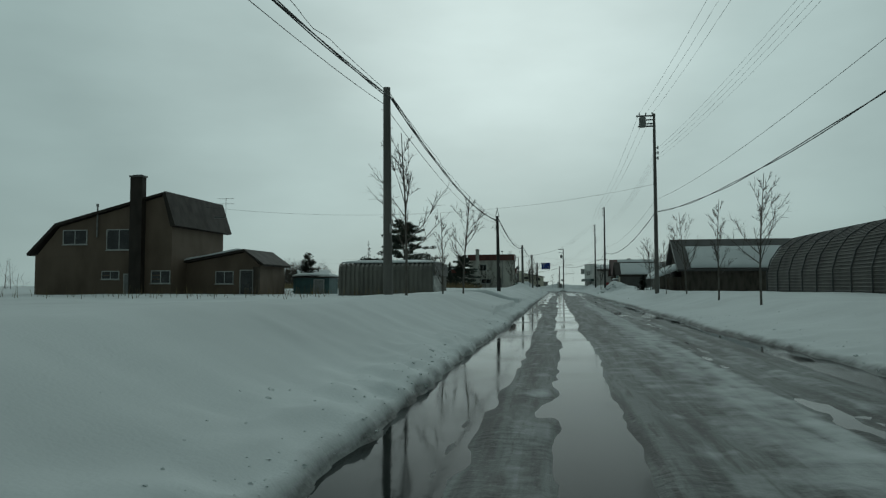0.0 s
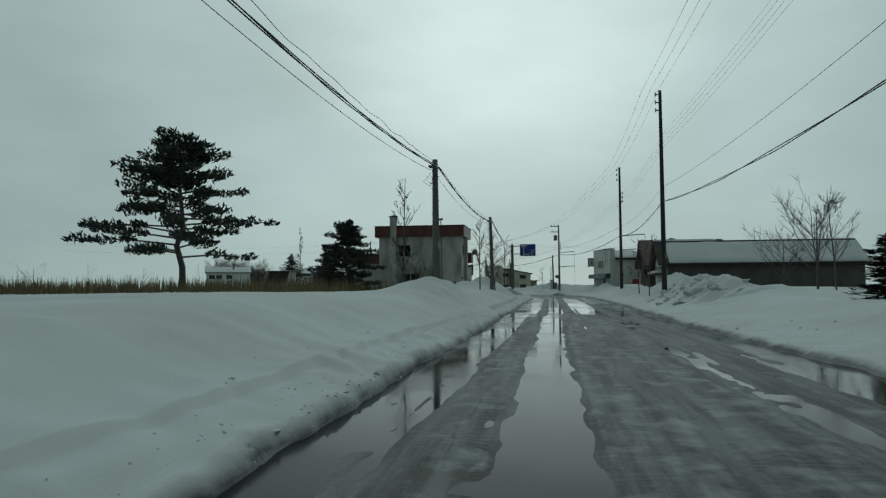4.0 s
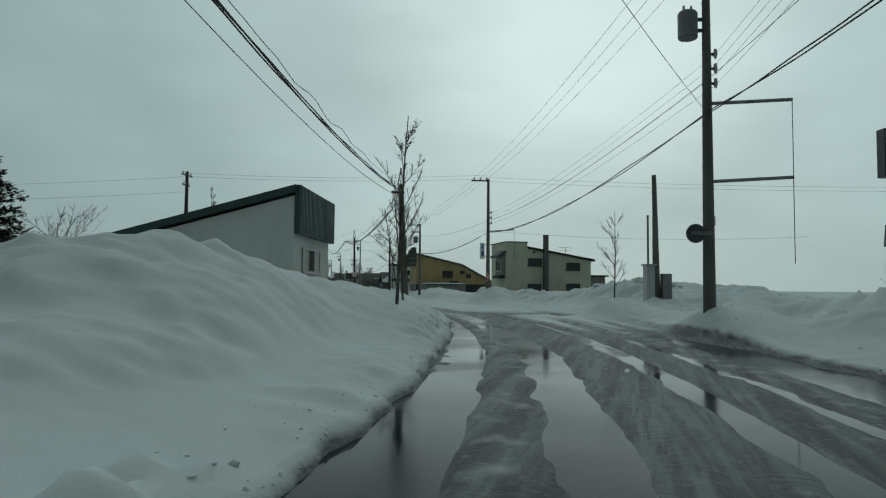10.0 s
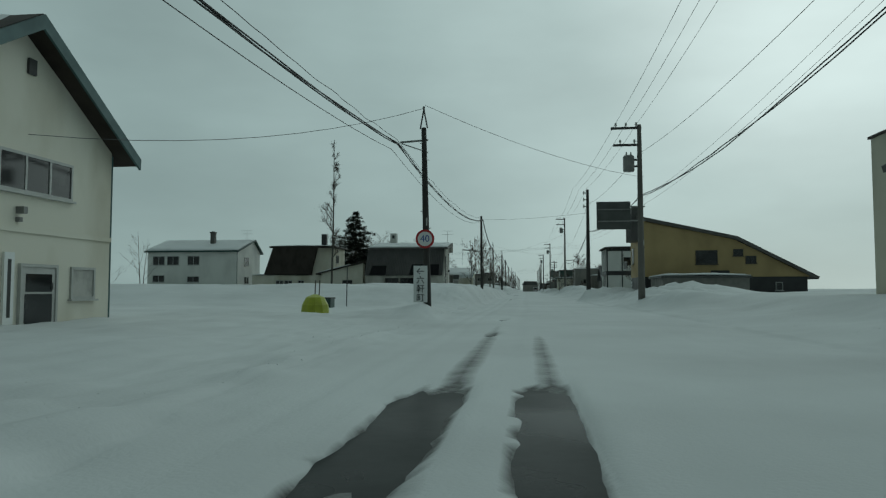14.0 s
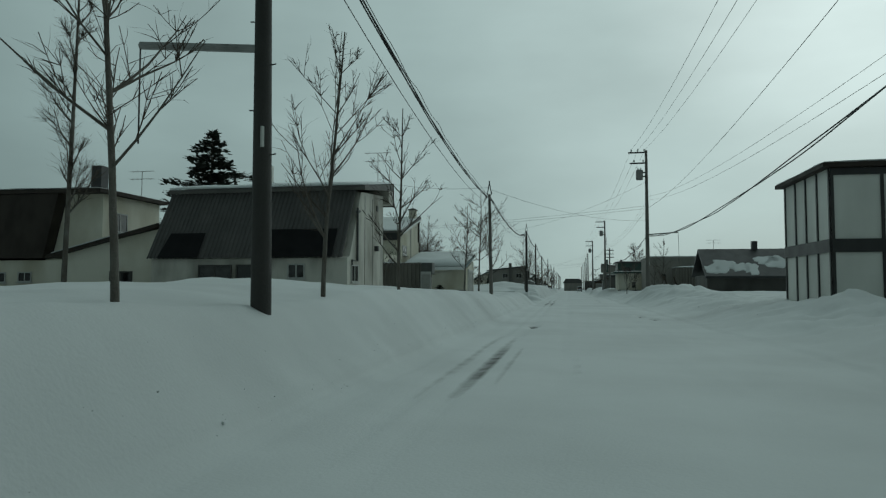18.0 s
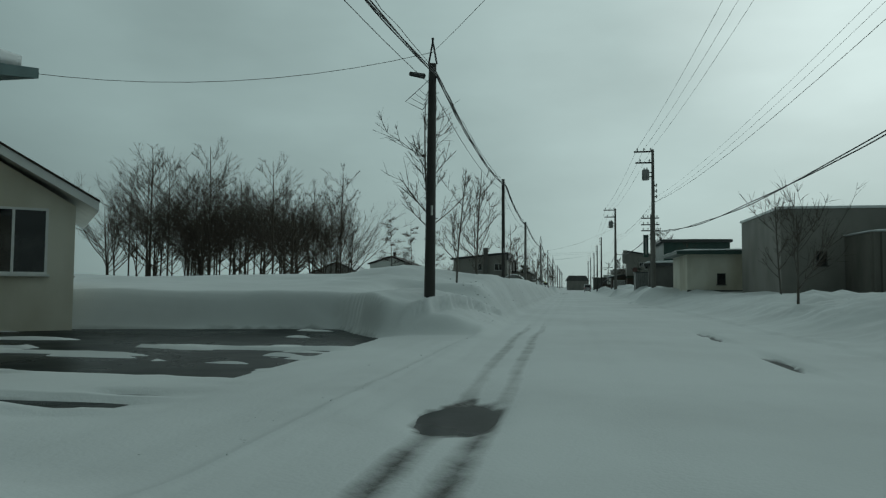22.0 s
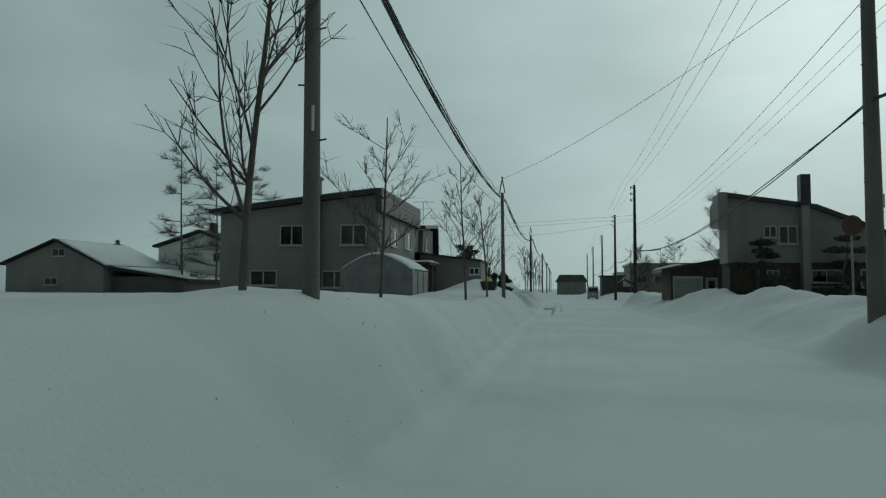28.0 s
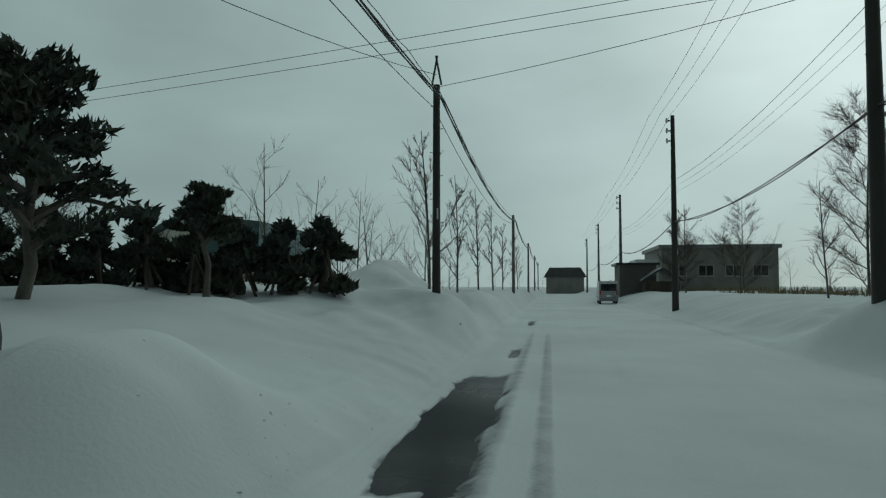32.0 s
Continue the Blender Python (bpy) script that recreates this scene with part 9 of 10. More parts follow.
    part("roof", Shape().box(-0.3, -0.3, 3.402, 3.5, 5.3, 3.6), M_BLACK, t)


far_left_houses()


def boulder():
    bm = bmesh.new()
    bmesh.ops.create_icosphere(bm, subdivisions=3, radius=0.36)
    for v in bm.verts:
        v.co *= 1 + 0.28 * noise.noise(v.co * 2.2)
        v.co.z *= 1.15
    me = bpy.data.meshes.new("boulder")
    bm.to_mesh(me)
    bm.free()
    me.materials.append(M_ROCK)
    ob = new("boulder", me)
    ob.matrix_basis = second(151.8, 5.98, 0.98)
    tagged(ob, "dark rounded boulder at the yard entrance in snow", "boulder")


boulder()


def hedge():
    """A row of clipped evergreens tied to leaning stakes."""
    for k in range(9):
        s0, l0 = 157.6 + k * 0.46, 11.9 - 0.76 * k
        g = garden_pine(second(s0, l0, 1.2), 1.25 + 0.14 * ((k * 7) % 3), 100 + k, "dark clipped evergreen tied to leaning stakes", 1)
        g["group"] = "hedge evergreens"
        for q in range(5):
            a = 1.26 * q + k
            part("stake", Shape().tube([(0.5 * math.cos(a), 0.5 * math.sin(a), -0.1), (-0.12 * math.cos(a), -0.12 * math.sin(a), 1.05 + 0.3 * ((q + k) % 3))], 0.032, 5), M_WOOD, g)


hedge()


def cleared_yard():
    """A strip of wet asphalt swept clear in the yard, with a ragged rim."""
    n = 72
    rim = []
    for k in range(n):
        a = 2 * math.pi * k / n
        c, d = math.cos(a), math.sin(a)
        r = (abs(c) ** 3.5 + abs(d) ** 3.5) ** (-1 / 3.5) * (1 + 0.22 * (noise.noise((c * 2.2, d * 2.2, 4.0)) + 0.5 * noise.noise((c * 6.0, d * 6.0, 2.0))))
        x, y = road_place(np.array(419.1 + 1.2 * r * d - 0.1 * r * c), np.array(7.1 + 3.2 * r * c))
        rim.append((float(x), float(y)))
    s = Shape().add([(x, y, 0.462) for x, y in rim] + [(x, y, 0.3) for x, y in rim], [tuple(range(n))] + [(k, n + k, n + (k + 1) % n, (k + 1) % n) for k in range(n)])
    ob = new("driveway", fix(s.mesh("driveway", M_WET)))
    tagged(ob, "wet dark asphalt swept clear beside the garage", "driveway", kind="structure")


cleared_yard()
centre_line()


def kei_van():
    t = thing("van", second(203.0, -3.5, 0.06), "small silver van standing in the oncoming lane", "car")
    prof = [(0, 0.28), (3.3, 0.28), (3.35, 0.75), (3.0, 1.0), (2.45, 1.72), (2.2, 1.82), (0.25, 1.82), (0.02, 1.6)]
    part("body", Shape().prism(prof, -0.72, 0.72, "x"), M_CARPAINT, t)
    part("rear_window", Shape().box(-0.6, -0.02, 1.05, 0.6, 0.03, 1.6), M_GLASS, t)
    part("bumper", Shape().box(-0.72, -0.08, 0.25, 0.72, -0.002, 0.5), M_GREYEQ, t)
    for x in (-0.7, 0.58):
        part("tail_lamp", Shape().box(x, -0.03, 0.75, x + 0.12, -0.002, 1.1), M_TAIL, t)
    for x in (-0.7, 0.56):
        for y in (0.6, 2.7):
            w = part("wheel", Shape().tube([(x, y, 0.27), (x + 0.14, y, 0.27)], 0.27, 16), M_RUBBER, t)
            part("rim", Shape().tube([(x - 0.01, y, 0.27), (x + 0.15, y, 0.27)], 0.15, 12), M_STEEL, w)
    part("plate", Shape().box(-0.17, -0.095, 0.6, 0.17, -0.03, 0.74), M_SIGNW, t)


kei_van()


def covers():
    t = thing("covered_heap", second(-49.6, 6.65, 0.3), "yellow-green sheet over a heap in the snow", "cover")
    part("sheet", Shape().tube([(0, 0, -0.1), (0, 0, 0.15), (0, 0, 0.4), (0, 0, 0.5)], [0.46, 0.43, 0.3, 0.06], 11), M_YG, t)
    for x, y in ((-0.05, 0.1), (0.12, 0.0)):
        part("stick", Shape().tube([(x, y, 0.3), (x + 0.03, y, 0.95)], 0.018, 5), M_WOOD, t)
    t = thing("crate", second(-44.2, 8.0, 0.0), "dark green steel crate half sunk in snow", "crate")
    part("body", Shape().box(-0.42, -0.3, 0, 0.42, 0.3, 0.58), M_GREENMETAL, t)
    part("lid", Shape().box(-0.45, -0.33, 0.582, 0.45, 0.33, 0.64), M_DKSTEEL, t)
    t = thing("stake", second(-42.3, 7.5), "thin dark stake standing in the snow", "stake")
    part("rod", Shape().tube([(0, 0, -0.1), (0.03, 0, 2.0)], 0.022, 6), M_DKSTEEL, t)
    t = thing("litter_basket", second(127.1, 3.72, 1.42), "dark wire basket under a yellow-green net on a tree", "basket")
    part("basket", Shape().add([(-0.22, -0.18, 0), (0.22, -0.18, 0), (0.22, 0.18, 0), (-0.22, 0.18, 0), (-0.3, -0.25, 0.3), (0.3, -0.25, 0.3), (0.3, 0.25, 0.3), (-0.3, 0.25, 0.3)], [(3, 2, 1, 0), (0, 1, 5, 4), (1, 2, 6, 5), (2, 3, 7, 6), (3, 0, 4, 7)]), M_BLACK, t)
    for k in range(9):
        x = -0.28 + 0.07 * k
        part("bar", Shape().box(x, -0.262, 0.02, x + 0.015, -0.252, 0.33), M_DKSTEEL, t)
    part("rim", Shape().tube([(-0.31, -0.26, 0.31), (0.31, -0.26, 0.31), (0.31, 0.26, 0.31), (-0.31, 0.26, 0.31), (-0.31, -0.26, 0.31)], 0.015, 5), M_DKSTEEL, t)
    part("net", Shape().tube([(-0.1, 0, 0.29), (-0.08, 0, 0.36), (-0.1, 0, 0.42), (-0.12, 0, 0.45)], [0.24, 0.22, 0.14, 0.03], 10), M_YG, t, "yellow-green net cover")


covers()

# ---- trees ----
# kinds: slender, forked, bushy without a leader, poplar-like, wide
K = [(11, 6.0, 0.26, 1.0, 0.36, 0.95, True), (12, 6.0, 0.29, 1.05, 0.40, 1.05, True), (13, 6.0, 0.42, 0.9, 0.42, 1.1, False), (14, 6.0, 0.20, 1.25, 0.40, 1.1, True), (18, 6.0, 0.33, 0.66, 0.46, 1.0, True)]


def street_tree(m, kind, height, lean=0.0, turn=0.0):
    """A street tree of that height above the road; lean: degrees towards its right."""
    return bare_tree(K[kind], m @ pose(0, 0, 0, 0, lean, 0) @ pose(0, 0, 0, 0, 0, turn) @ Matrix.Scale(height / 6.0, 4))


# first street: x, y, kind, height, lean
for i, (x, y, k, h, lean) in enumerate([
        (-4.8, 22.28, 1, 6.6, 0), (-4.6, 28.7, 3, 4.6, 0), (-4.75, 35.7, 1, 6.3, 0), (7.8, 29.1, 1, 6.1, 0), (7.8, 36.5, 3, 5.9, 0), (7.81, 44.87, 1, 6.2, -1), (7.75, 52.9, 0, 4.9, 0), (7.68, 60.75, 1, 5.7, -1),
        (15.4, 109.1, 2, 10.2, 0), (17.5, 122.0, 2, 8.5, 0), (-6.3, 97.5, 3, 6.6, 3), (-5.5, 96.6, 2, 3.4, 8), (-4.31, 112.19, 3, 6.2, 0), (-4.14, 118.08, 4, 5.6, 1.5), (-4.14, 123.9, 0, 5.0, -3), (-3.79, 129.27, 3, 5.4, 0),
        (-13.19, 131.26, 2, 7.6, 0), (-11.6, 133.0, 2, 5.4, 0), (7.1, 117.0, 1, 5.2, 0), (7.5, 126.0, 0, 5.6, 0), (14.5, 104.0, 1, 6.4, 0), (-5.86, 166.02, 3, 5.6, 1), (-7.15, 170.81, 0, 4.6, -3), (-8.86, 175.87, 4, 4.6, -8), (-1.15, 180.24, 0, 4.7, -2)]):
    street_tree(pose(x, y, 0), k, h, lean, 47 * i)
# second street: along, aside, kind, height
for i, (a, b, k, h) in enumerate([
        (-19.8, 3.9, 3, 4.9), (-14.5, 3.84, 4, 5.6), (-9.2, 3.9, 1, 5.8), (-3.7, 3.93, 0, 6.0), (7.4, 4.03, 4, 4.8), (13.3, 4.16, 4, 6.2), (18.5, 4.1, 1, 5.6), (24.0, 11.8, 2, 6.0),
        (51.9, 4.3, 4, 6.6), (57.2, 4.45, 1, 5.6), (62.0, 4.34, 1, 6.4), (68.5, 5.2, 1, 5.2), (73.5, 3.97, 4, 5.0), (82.0, 4.03, 1, 4.9), (90.5, 4.0, 0, 4.6), (95.5, 3.9, 0, 4.6),
        (107.2, 4.0, 1, 5.7), (111.7, 3.9, 4, 4.3), (122.0, 3.88, 1, 5.6), (126.6, 3.72, 1, 5.3), (165.3, 4.2, 1, 5.9), (171.4, 4.2, 3, 5.7), (179.0, 4.2, 3, 6.3), (186.8, 4.2, 3, 6.4), (196.0, 4.3, 3, 6.2), (208.4, 4.3, 3, 6.4), (222.0, 4.4, 0, 6.2),
        (1.5, -13.2, 2, 6.2), (40.8, -7.0, 0, 4.2), (35.3, -7.0, 0, 5.3), (54.7, -5.93, 2, 6.0), (62.0, -7.5, 0, 5.2), (86.0, -8.0, 1, 4.9), (89.0, -10.5, 2, 4.4), (113.0, -11.5, 2, 6.8), (118.0, -7.2, 0, 5.0), (186.1, -9.0, 2, 6.6), (195.7, -8.0, 0, 7.4), (174.0, -9.0, 0, 5.6), (-9.0, -9.8, 2, 5.8)]):
    street_tree(second(a, b), k, h, 0, 53 * i)
bare_tree((17, 19.0, 0.11, 1.2, 0.24, 1.5, True), second(8.3, 22.4), "tall slender leafless poplar behind the houses")
big = [(21, 12.0, 0.31, 0.75, 0.14, 1.8, True), (22, 11.0, 0.32, 0.7, 0.18, 1.4, True)]
for i, (s, l, k, sc) in enumerate([(197.8, -20.2, 0, 1.2), (213.5, -16.25, 1, 0.88), (204, -27, 0, 0.9), (190, -24, 1, 0.8), (222, -12, 0, 0.75)]):
    bare_tree(big[k], second(s, l, 0, 71 * i) @ Matrix.Scale(sc, 4), "large leafless spreading tree behind the snowbank", "large bare trees")

conifer((1, 11.8, 5.2, 0.95, 0.12, 0.12), second(23, 23.2) @ Matrix.Diagonal((1.2, 1.2, 1.0, 1.0)), "tall dark green fir behind the houses")


def umbrella_pine(m, h, reach, seed, label, low=0.22, pads=34):
    """A broad old pine: leaning trunk, long crooked boughs and flat pads of needles with gaps between."""
    rnd = random.Random(seed)
    t = thing("pine_tree", m, label, "tree")
    tr, bo, nd = Shape(), Shape(), Shape()
    stem = [Vector((rnd.uniform(-0.02, 0.02) * h * (k > 0), rnd.uniform(-0.02, 0.02) * h, h * k / 8 - (0.3 if k == 0 else 0))) for k in range(9)]
    tr.tube(stem, [0.022 * h * (1 - 0.85 * k / 8) + 0.02 for k in range(9)], 8, cap=False)
    for k in range(pads):
        f = low + (0.97 - low) * ((k + rnd.random()) / pads) ** 0.85
        a = k * 2.4 + rnd.uniform(-0.5, 0.5)
        i0 = min(7, int(f * 8))
        base = stem[i0].lerp(stem[i0 + 1], f * 8 - i0) if f < 1 else stem[8]
        out = reach * (0.62 + 0.38 * math.sin(math.pi * min(1, (f - low) / (1 - low) * 1.25 + 0.12))) * (1.0 if f < 0.8 else 0.8) * rnd.uniform(0.35, 1.1) * (1.15 - 0.75 * max(0, f - 0.45))
        tip = base + Vector((math.cos(a) * out, math.sin(a) * out, rnd.uniform(-0.02, 0.10) * h * (1 if f > 0.4 else 0.4)))
        mid = base.lerp(tip, 0.5) + Vector((rnd.uniform(-0.2, 0.2), rnd.uniform(-0.2, 0.2), rnd.uniform(0, 0.3)))
        bo.tube([base, mid, tip], [0.07, 0.05, 0.02], 5, cap=False)
        for c, R in ((tip, rnd.uniform(0.045, 0.085) * h), (base.lerp(tip, 0.75), rnd.uniform(0.045, 0.08) * h), (mid, rnd.uniform(0.04, 0.07) * h)):
            for w in range(int(1000 * R / h)):
                rr, aa = R * math.sqrt(rnd.random()), rnd.uniform(0, 6.28)
                q = c + Vector((rr * math.cos(aa), rr * math.sin(aa), rnd.uniform(-0.35, 0.6) * R * (1.3 - rr / R)))
                d = Vector((rnd.uniform(-1, 1) + 0.5 * math.cos(a), rnd.uniform(-1, 1) + 0.5 * math.sin(a), rnd.uniform(0.0, 1.3))).normalized()
                sv = d.cross(Vector((rnd.uniform(-1, 1), rnd.uniform(-1, 1), 0.4))).normalized()
                L, W = rnd.uniform(0.014, 0.036) * h + 0.08, rnd.uniform(0.003, 0.007) * h + 0.01
                o = len(nd.v)
                nd.v.extend([tuple(q - d * L * 0.5), tuple(q + sv * W), tuple(q + d * L * 0.7), tuple(q - sv * W)])
                nd.f.append((o, o + 1, o + 2, o + 3))
    part("trunk", tr, M_BARK, t, smooth=True, recalc=False)
    tagged(part("bough", bo, M_BARK, t, recalc=False), kind="stuff")
    tagged(part("crown", nd, M_NEEDLE, t, recalc=False), kind="stuff")
    return t


umbrella_pine(pose(-24.05, 109.7, 0), 11.0, 5.4, 5, "broad dark pine in a snowy field", 0.3, 56)
umbrella_pine(pose(-16.2, 121.8, 0), 6.3, 2.6, 9, "dense dark pine beside dry reeds", 0.14, 80)
conifer((4, 6.2, 1.7, 0.9, 0.25, 0.08), pose(-21.0, 131.0, 0) @ Matrix.Scale(0.9, 4), "dark fir beside dry reeds")
conifer((4, 6.2, 1.7, 0.9, 0.25, 0.08), pose(-23.5, 140.0, 0, 0, 0, 80), "dark fir behind the parapet house")
conifer((3, 7.6, 3.4, 0.7, 0.12, 0.08), pose(-36.5, 68.0, 0, 0, 0, 120) @ Matrix.Scale(0.8, 4), "dense dark pine behind the brown house")
conifer((3, 7.6, 3.4, 0.7, 0.12, 0.08), pose(-24.0, 66.0, 0, 0, 0, 40) @ Matrix.Scale(0.62, 4), "dark clipped pine behind the small shed")
conifer((4, 6.2, 1.7, 0.9, 0.25, 0.08), pose(-20.6, 164.2, 0) @ Matrix.Scale(0.88, 4), "dark conifer beyond the snow mound")
conifer((1, 11.8, 5.2, 0.95, 0.12, 0.12), pose(-26.3, 173.5, 0, 0, 0, 60) @ Matrix.Scale(0.63, 4), "dark conifer beyond the snow mound")
conifer((4, 6.2, 1.7, 0.9, 0.25, 0.08), second(19.0, 7.1, 0.75) @ Matrix.Diagonal((0.5, 0.45, 0.12, 1.0)), "low dark evergreen shrub half under snow")
conifer((4, 6.2, 1.7, 0.9, 0.25, 0.08), pose(10.3, 88.9, 0.2) @ Matrix.Diagonal((0.85, 0.85, 0.42, 1.0)), "low dark evergreen shrub by the hut")
umbrella_pine(second(155.4, 8.2), 4.55, 1.5, 14, "tall pruned dark pine in the garden", 0.40, 26)
conifer((4, 6.2, 1.7, 0.9, 0.25, 0.08), second(164.5, 20.5, 0, 100) @ Matrix.Diagonal((0.6, 0.6, 0.85, 1.0)), "slender dark conifer behind the hedge")
umbrella_pine(second(158.4, 7.1, 0.5), 2.65, 0.75, 15, "round-headed clipped pine behind the hedge", 0.6, 22)
conifer((4, 6.2, 1.7, 0.9, 0.25, 0.08), second(164.2, 19.8, 0, 10) @ Matrix.Diagonal((1.0, 1.0, 1.14, 1.0)), "tall dark conifer with drooping snow-dusted boughs behind the garage")
conifer((1, 11.8, 5.2, 0.95, 0.12, 0.12), second(162.6, 15.7, 0, 50) @ Matrix.Diagonal((0.34, 0.34, 0.385, 1.0)), "broad dark conifer behind the garage")
conifer((4, 6.2, 1.7, 0.9, 0.25, 0.08), second(165.4, 17.6, 0, 130) @ Matrix.Diagonal((0.9, 0.9, 0.62, 1.0)), "low dark conifer behind the garage")
for k, (a, b, h) in enumerate(((172.0, 23.6, 8.4), (174.0, 22.4, 8.8), (176.0, 25.0, 8.6), (170.0, 19.0, 6.6), (178.0, 20.4, 6.4))):
    street_tree(second(a, b), 2, h, 0, 61 * k)
conifer((1, 11.8, 5.2, 0.95, 0.12, 0.12), second(160, 41, 0, 30) @ Matrix.Scale(0.5, 4), "dark conifer near the far houses")
for k, (s, l) in enumerate(((154.9, 31.5), (153.2, 27.8), (149.0, 23.2))):
    bare_tree((31 + k, 11.5, 0.21, 0.05, 0.2, 1.5, True), second(s, l, 0, 40 * k) @ Matrix.Scale((1.28, 1.1, 1.0)[k], 4), "bare larch with fine level branches", "larches")
street_tree(pose(-23.5, 174.6, 0), 2, 7.0)
bare_tree((31, 11.5, 0.21, 0.05, 0.2, 1.5, True), second(140, 43.5, 0, 90), "bare larch with fine level branches", "larches")


def woods(name, spots, label, seed, h0, h1, density=0.8, thick=1.8, fine=1.0, spread=0.42, first=0.30):
    """A wood of many bare trees, one object."""
    rnd = random.Random(seed)
    shapes = [bare_tree_shape(seed + k, 10.0, spread * (0.86 if k % 2 else 1.14), 0.85, first, density, k == 1, thick, fine) for k in range(4)]
    s = Shape()
    for x, y in spots:
        tr, tw = shapes[rnd.randrange(4)]
        sc = rnd.uniform(h0, h1) / 10.0
        a = rnd.uniform(0, 6.28)
        ca, sa = math.cos(a) * sc, math.sin(a) * sc
        for sh in (tr, tw):
            o = len(s.v)
            s.v.extend((x + ca * p[0] - sa * p[1], y + sa * p[0] + ca * p[1], p[2] * sc) for p in sh.v)
            s.f.extend(tuple(i + o for i in q) for q in sh.f)
    ob = new(name, s.mesh(name, M_TWIG))
    return tagged(ob, label, "trees", kind="stuff")


rw = random.Random(77)


def spots2(n, s0, s1, l0, l1):
    out = []
    for _ in range(n):
        m = second(rw.uniform(s0, s1), rw.uniform(l0, l1)).translation
        out.append((m.x, m.y))
    return out


woods("woodland", spots2(82, 92, 113, 25, 44), "grove of tall leafless trees behind a snowy field", 301, 11.5, 15.0, 1.15, 1.4, 1.5, 0.45, 0.34)
woods("distant_trees", [(rw.uniform(-190, -75), rw.uniform(95, 260)) for _ in range(60)], "distant leafless trees across the snowfield", 302, 6, 9.5, 0.5)
woods("distant_trees", [(rw.uniform(35, 150), rw.uniform(70, 330)) for _ in range(70)], "distant leafless trees across the snowfield", 303, 7, 10.5, 0.5)
woods("distant_trees", [(rw.uniform(30, 62), rw.uniform(62, 100)) for _ in range(34)], "leafless trees behind the arched shed", 306, 8.5, 11.5, 0.6)
woods("distant_trees", spots2(30, 150, 330, 22, 80) + spots2(26, 180, 330, -70, -26) + spots2(26, 172, 215, 7, 18), "leafless roadside thicket in the distance", 304, 4.5, 8, 0.6)
woods("distant_trees", spots2(40, 330, 480, -60, 60), "leafless trees beyond the end of the street", 305, 6, 9, 0.4)


def reeds():
    rnd = random.Random(8)
    s = Shape()
    for k in range(15000):
        if k < 11000:
            x, y = rnd.uniform(-75, -13), rnd.uniform(100, 132)
            if x > -20 and y > 127:
                continue
            hh = rnd.uniform(0.6, 1.4)
        else:
            m = second(rnd.uniform(150, 260), rnd.uniform(-18, -12)).translation
            x, y, hh = m.x, m.y, rnd.uniform(0.3, 0.8)
        a = rnd.uniform(0, 3.14)
        dx, dy = math.cos(a) * 0.05, math.sin(a) * 0.05
        bx, by = rnd.uniform(-0.25, 0.25), rnd.uniform(-0.25, 0.25)
        o = len(s.v)
        s.v.extend([(x - dx, y - dy, 0.8), (x + dx, y + dy, 0.8), (x + bx, y + by, 0.8 + hh)])
        s.f.append((o, o + 1, o + 2))
    tagged(new("dry_reeds", s.mesh("dry_reeds", M_GRASSDRY)), "dry brown reeds standing out of the snow", "reeds", kind="stuff")
    s = Shape()
    for k in range(500):
        x, y = rnd.uniform(-26, -8), rnd.uniform(24, 47)
        for q in range(3):
            o = len(s.v)
            bx, by = rnd.uniform(-0.12, 0.12), rnd.uniform(-0.12, 0.12)
            if rnd.random() < 0.18:
                s.v.extend([(x - 0.01, y, 0.9), (x + 0.012, y, 0.9), (x + bx, y + by, rnd.uniform(1.15, 1.55))])
                s.f.append((o, o + 1, o + 2))
    tagged(new("weed_stalks", s.mesh("weed_stalks", M_GRASSDRY)), "sparse dry stalks poking through snow", "weeds", kind="stuff")


reeds()

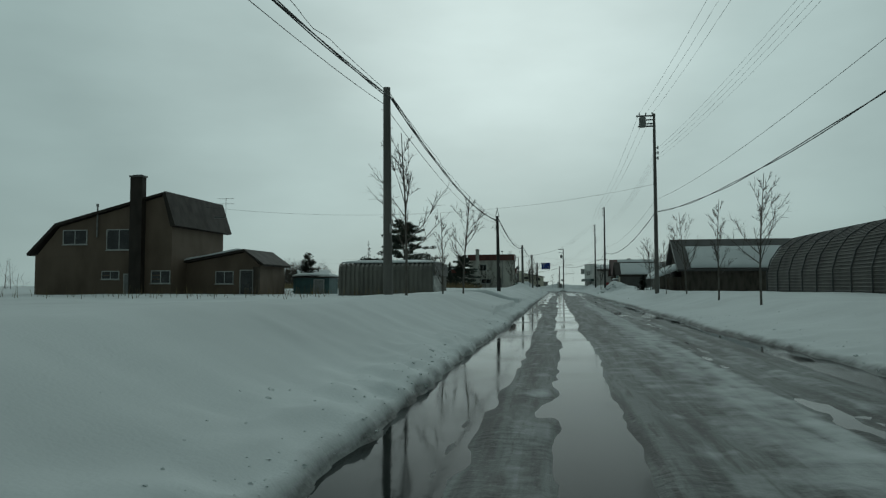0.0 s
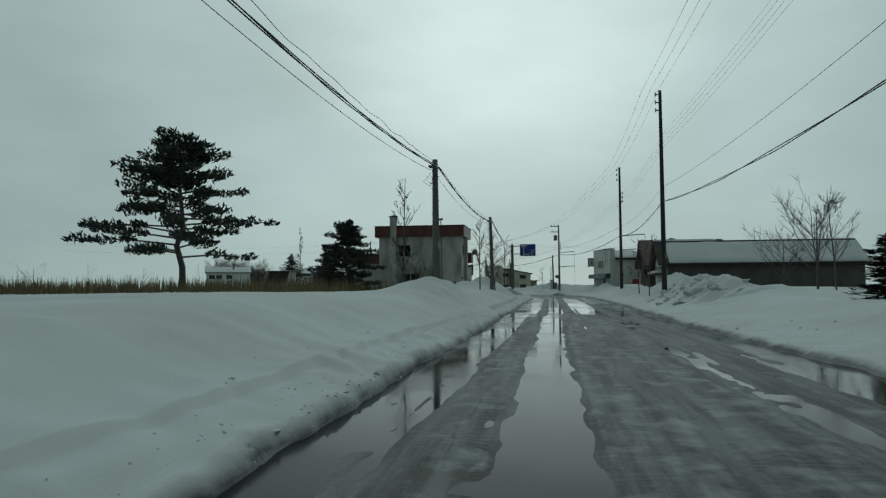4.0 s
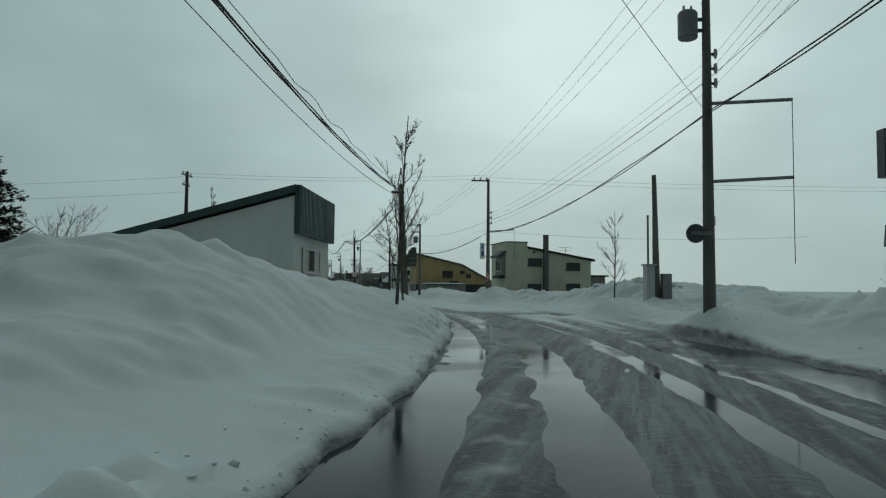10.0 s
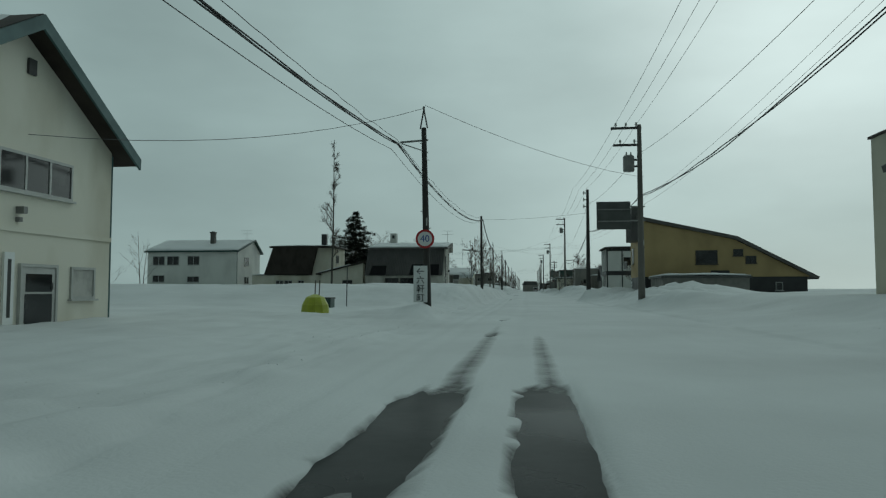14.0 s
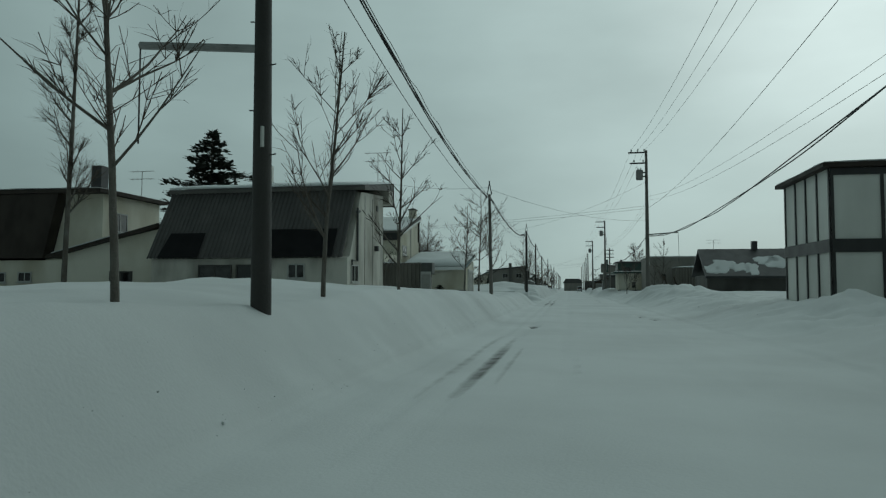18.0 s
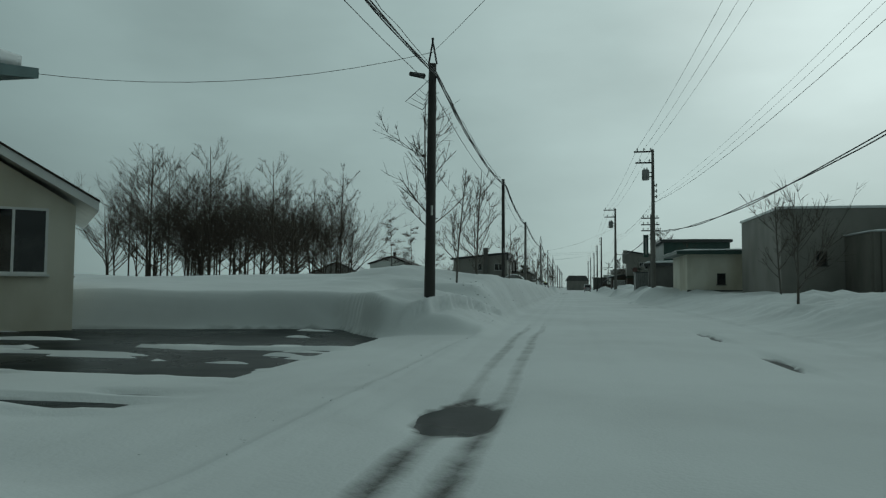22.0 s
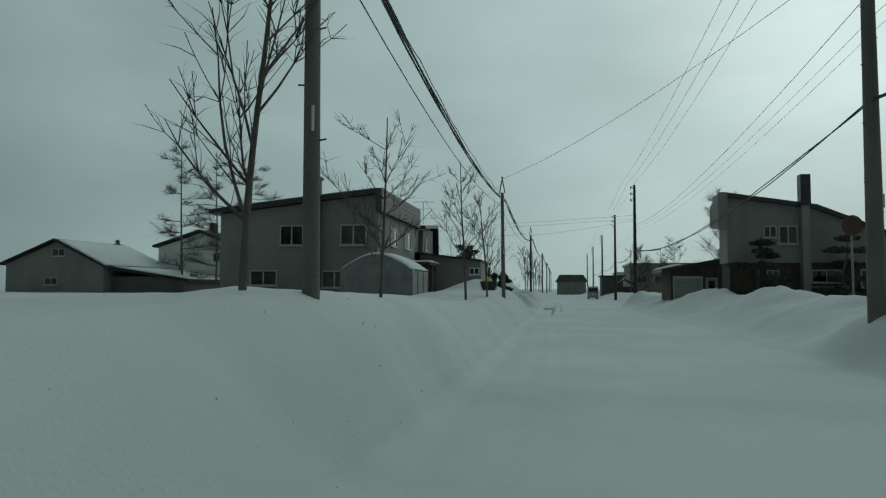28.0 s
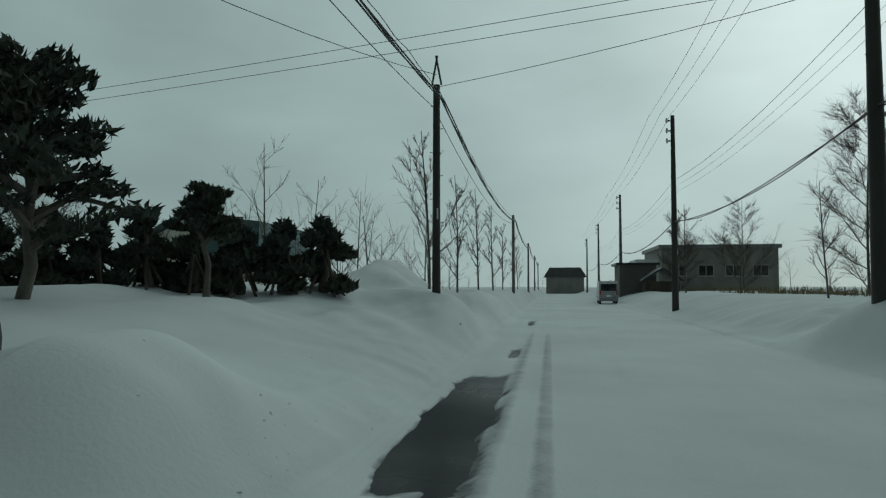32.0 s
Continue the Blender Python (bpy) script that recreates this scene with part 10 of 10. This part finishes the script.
# ---- cross wires over the streets ----
for a, b, sag in (((-34.2, 198.7, 9.9), (-10.97, 203.38, 9.7), 0.25), ((-34.2, 198.7, 10.2), (-10.97, 203.38, 10.0), 0.3), ((-10.97, 203.38, 9.8), (60, 214, 9.8), 1.0), ((-10.97, 203.38, 9.5), (60, 214, 9.5), 1.0), ((-34.2, 198.7, 9.9), (-90, 186, 9.9), 0.9),
                  ((-34.2, 198.7, 8.7), (-90, 186, 8.7), 0.9), ((-4.87, 58.4, 7.8), (7.34, 54.64, 9.0), 0.2), ((-4.87, 58.4, 7.8), (-29, 55, 8.0), 0.6), ((-43.8, 247.24, 6.9), (-33.1, 244.52, 6.6), 0.15), ((-57.3, 272.8, 6.6), (-62.0, 269.5, 6.9), 0.2),
                  ((-57.3, 272.8, 6.5), (-56.38, 292.57, 6.3), 0.5), ((-98, 292, 7.2), (-56.38, 292.57, 7.4), 0.4), ((-98, 292, 7.0), (-56.38, 292.57, 7.2), 0.4), ((-72.8, 303.0, 7.3), (-80.3, 296, 6.4), 0.5), ((-72.8, 303.0, 7.3), (-56.38, 292.57, 9.2), 0.4),
                  ((-109.15, 375.1, 6.2), (-94.6, 364.5, 8.0), 0.4), ((-109.15, 375.1, 6.0), (-119, 382, 5.6), 0.4), ((-123.43, 402.91, 6.4), (-120.8, 386.5, 5.7), 0.5), ((-123.43, 402.91, 6.1), (-114.77, 404.65, 7.1), 0.1), ((-160, 393, 6.6), (-114.77, 404.65, 7.2), 0.3),
                  ((-160, 393, 6.9), (-114.77, 404.65, 7.5), 0.3), ((-10.97, 203.38, 5.7), (12, 206, 5.2), 0.4), ((1.47, 170.19, 6.0), (-4.1, 148.56, 6.6), 0.3), ((-26.2, 214.1, 6.8), (-29.5, 203.5, 4.4), 0.5), ((-26.2, 214.1, 6.9), (-23.74, 227.95, 6.2), 0.3)):
    cable(a, b, sag, 0.0075, M_WIRE)
wp = pole(-34.2, 198.7, 10.3, "dark", 0.19, 0.12)
wp.matrix_basis = pose(-34.2, 198.7, 0, 0, 0, 100)
crossarm(wp, 10.0, -0.9, 0.9, n=4)
crossarm(wp, 9.2, -0.7, 0.5, n=3)
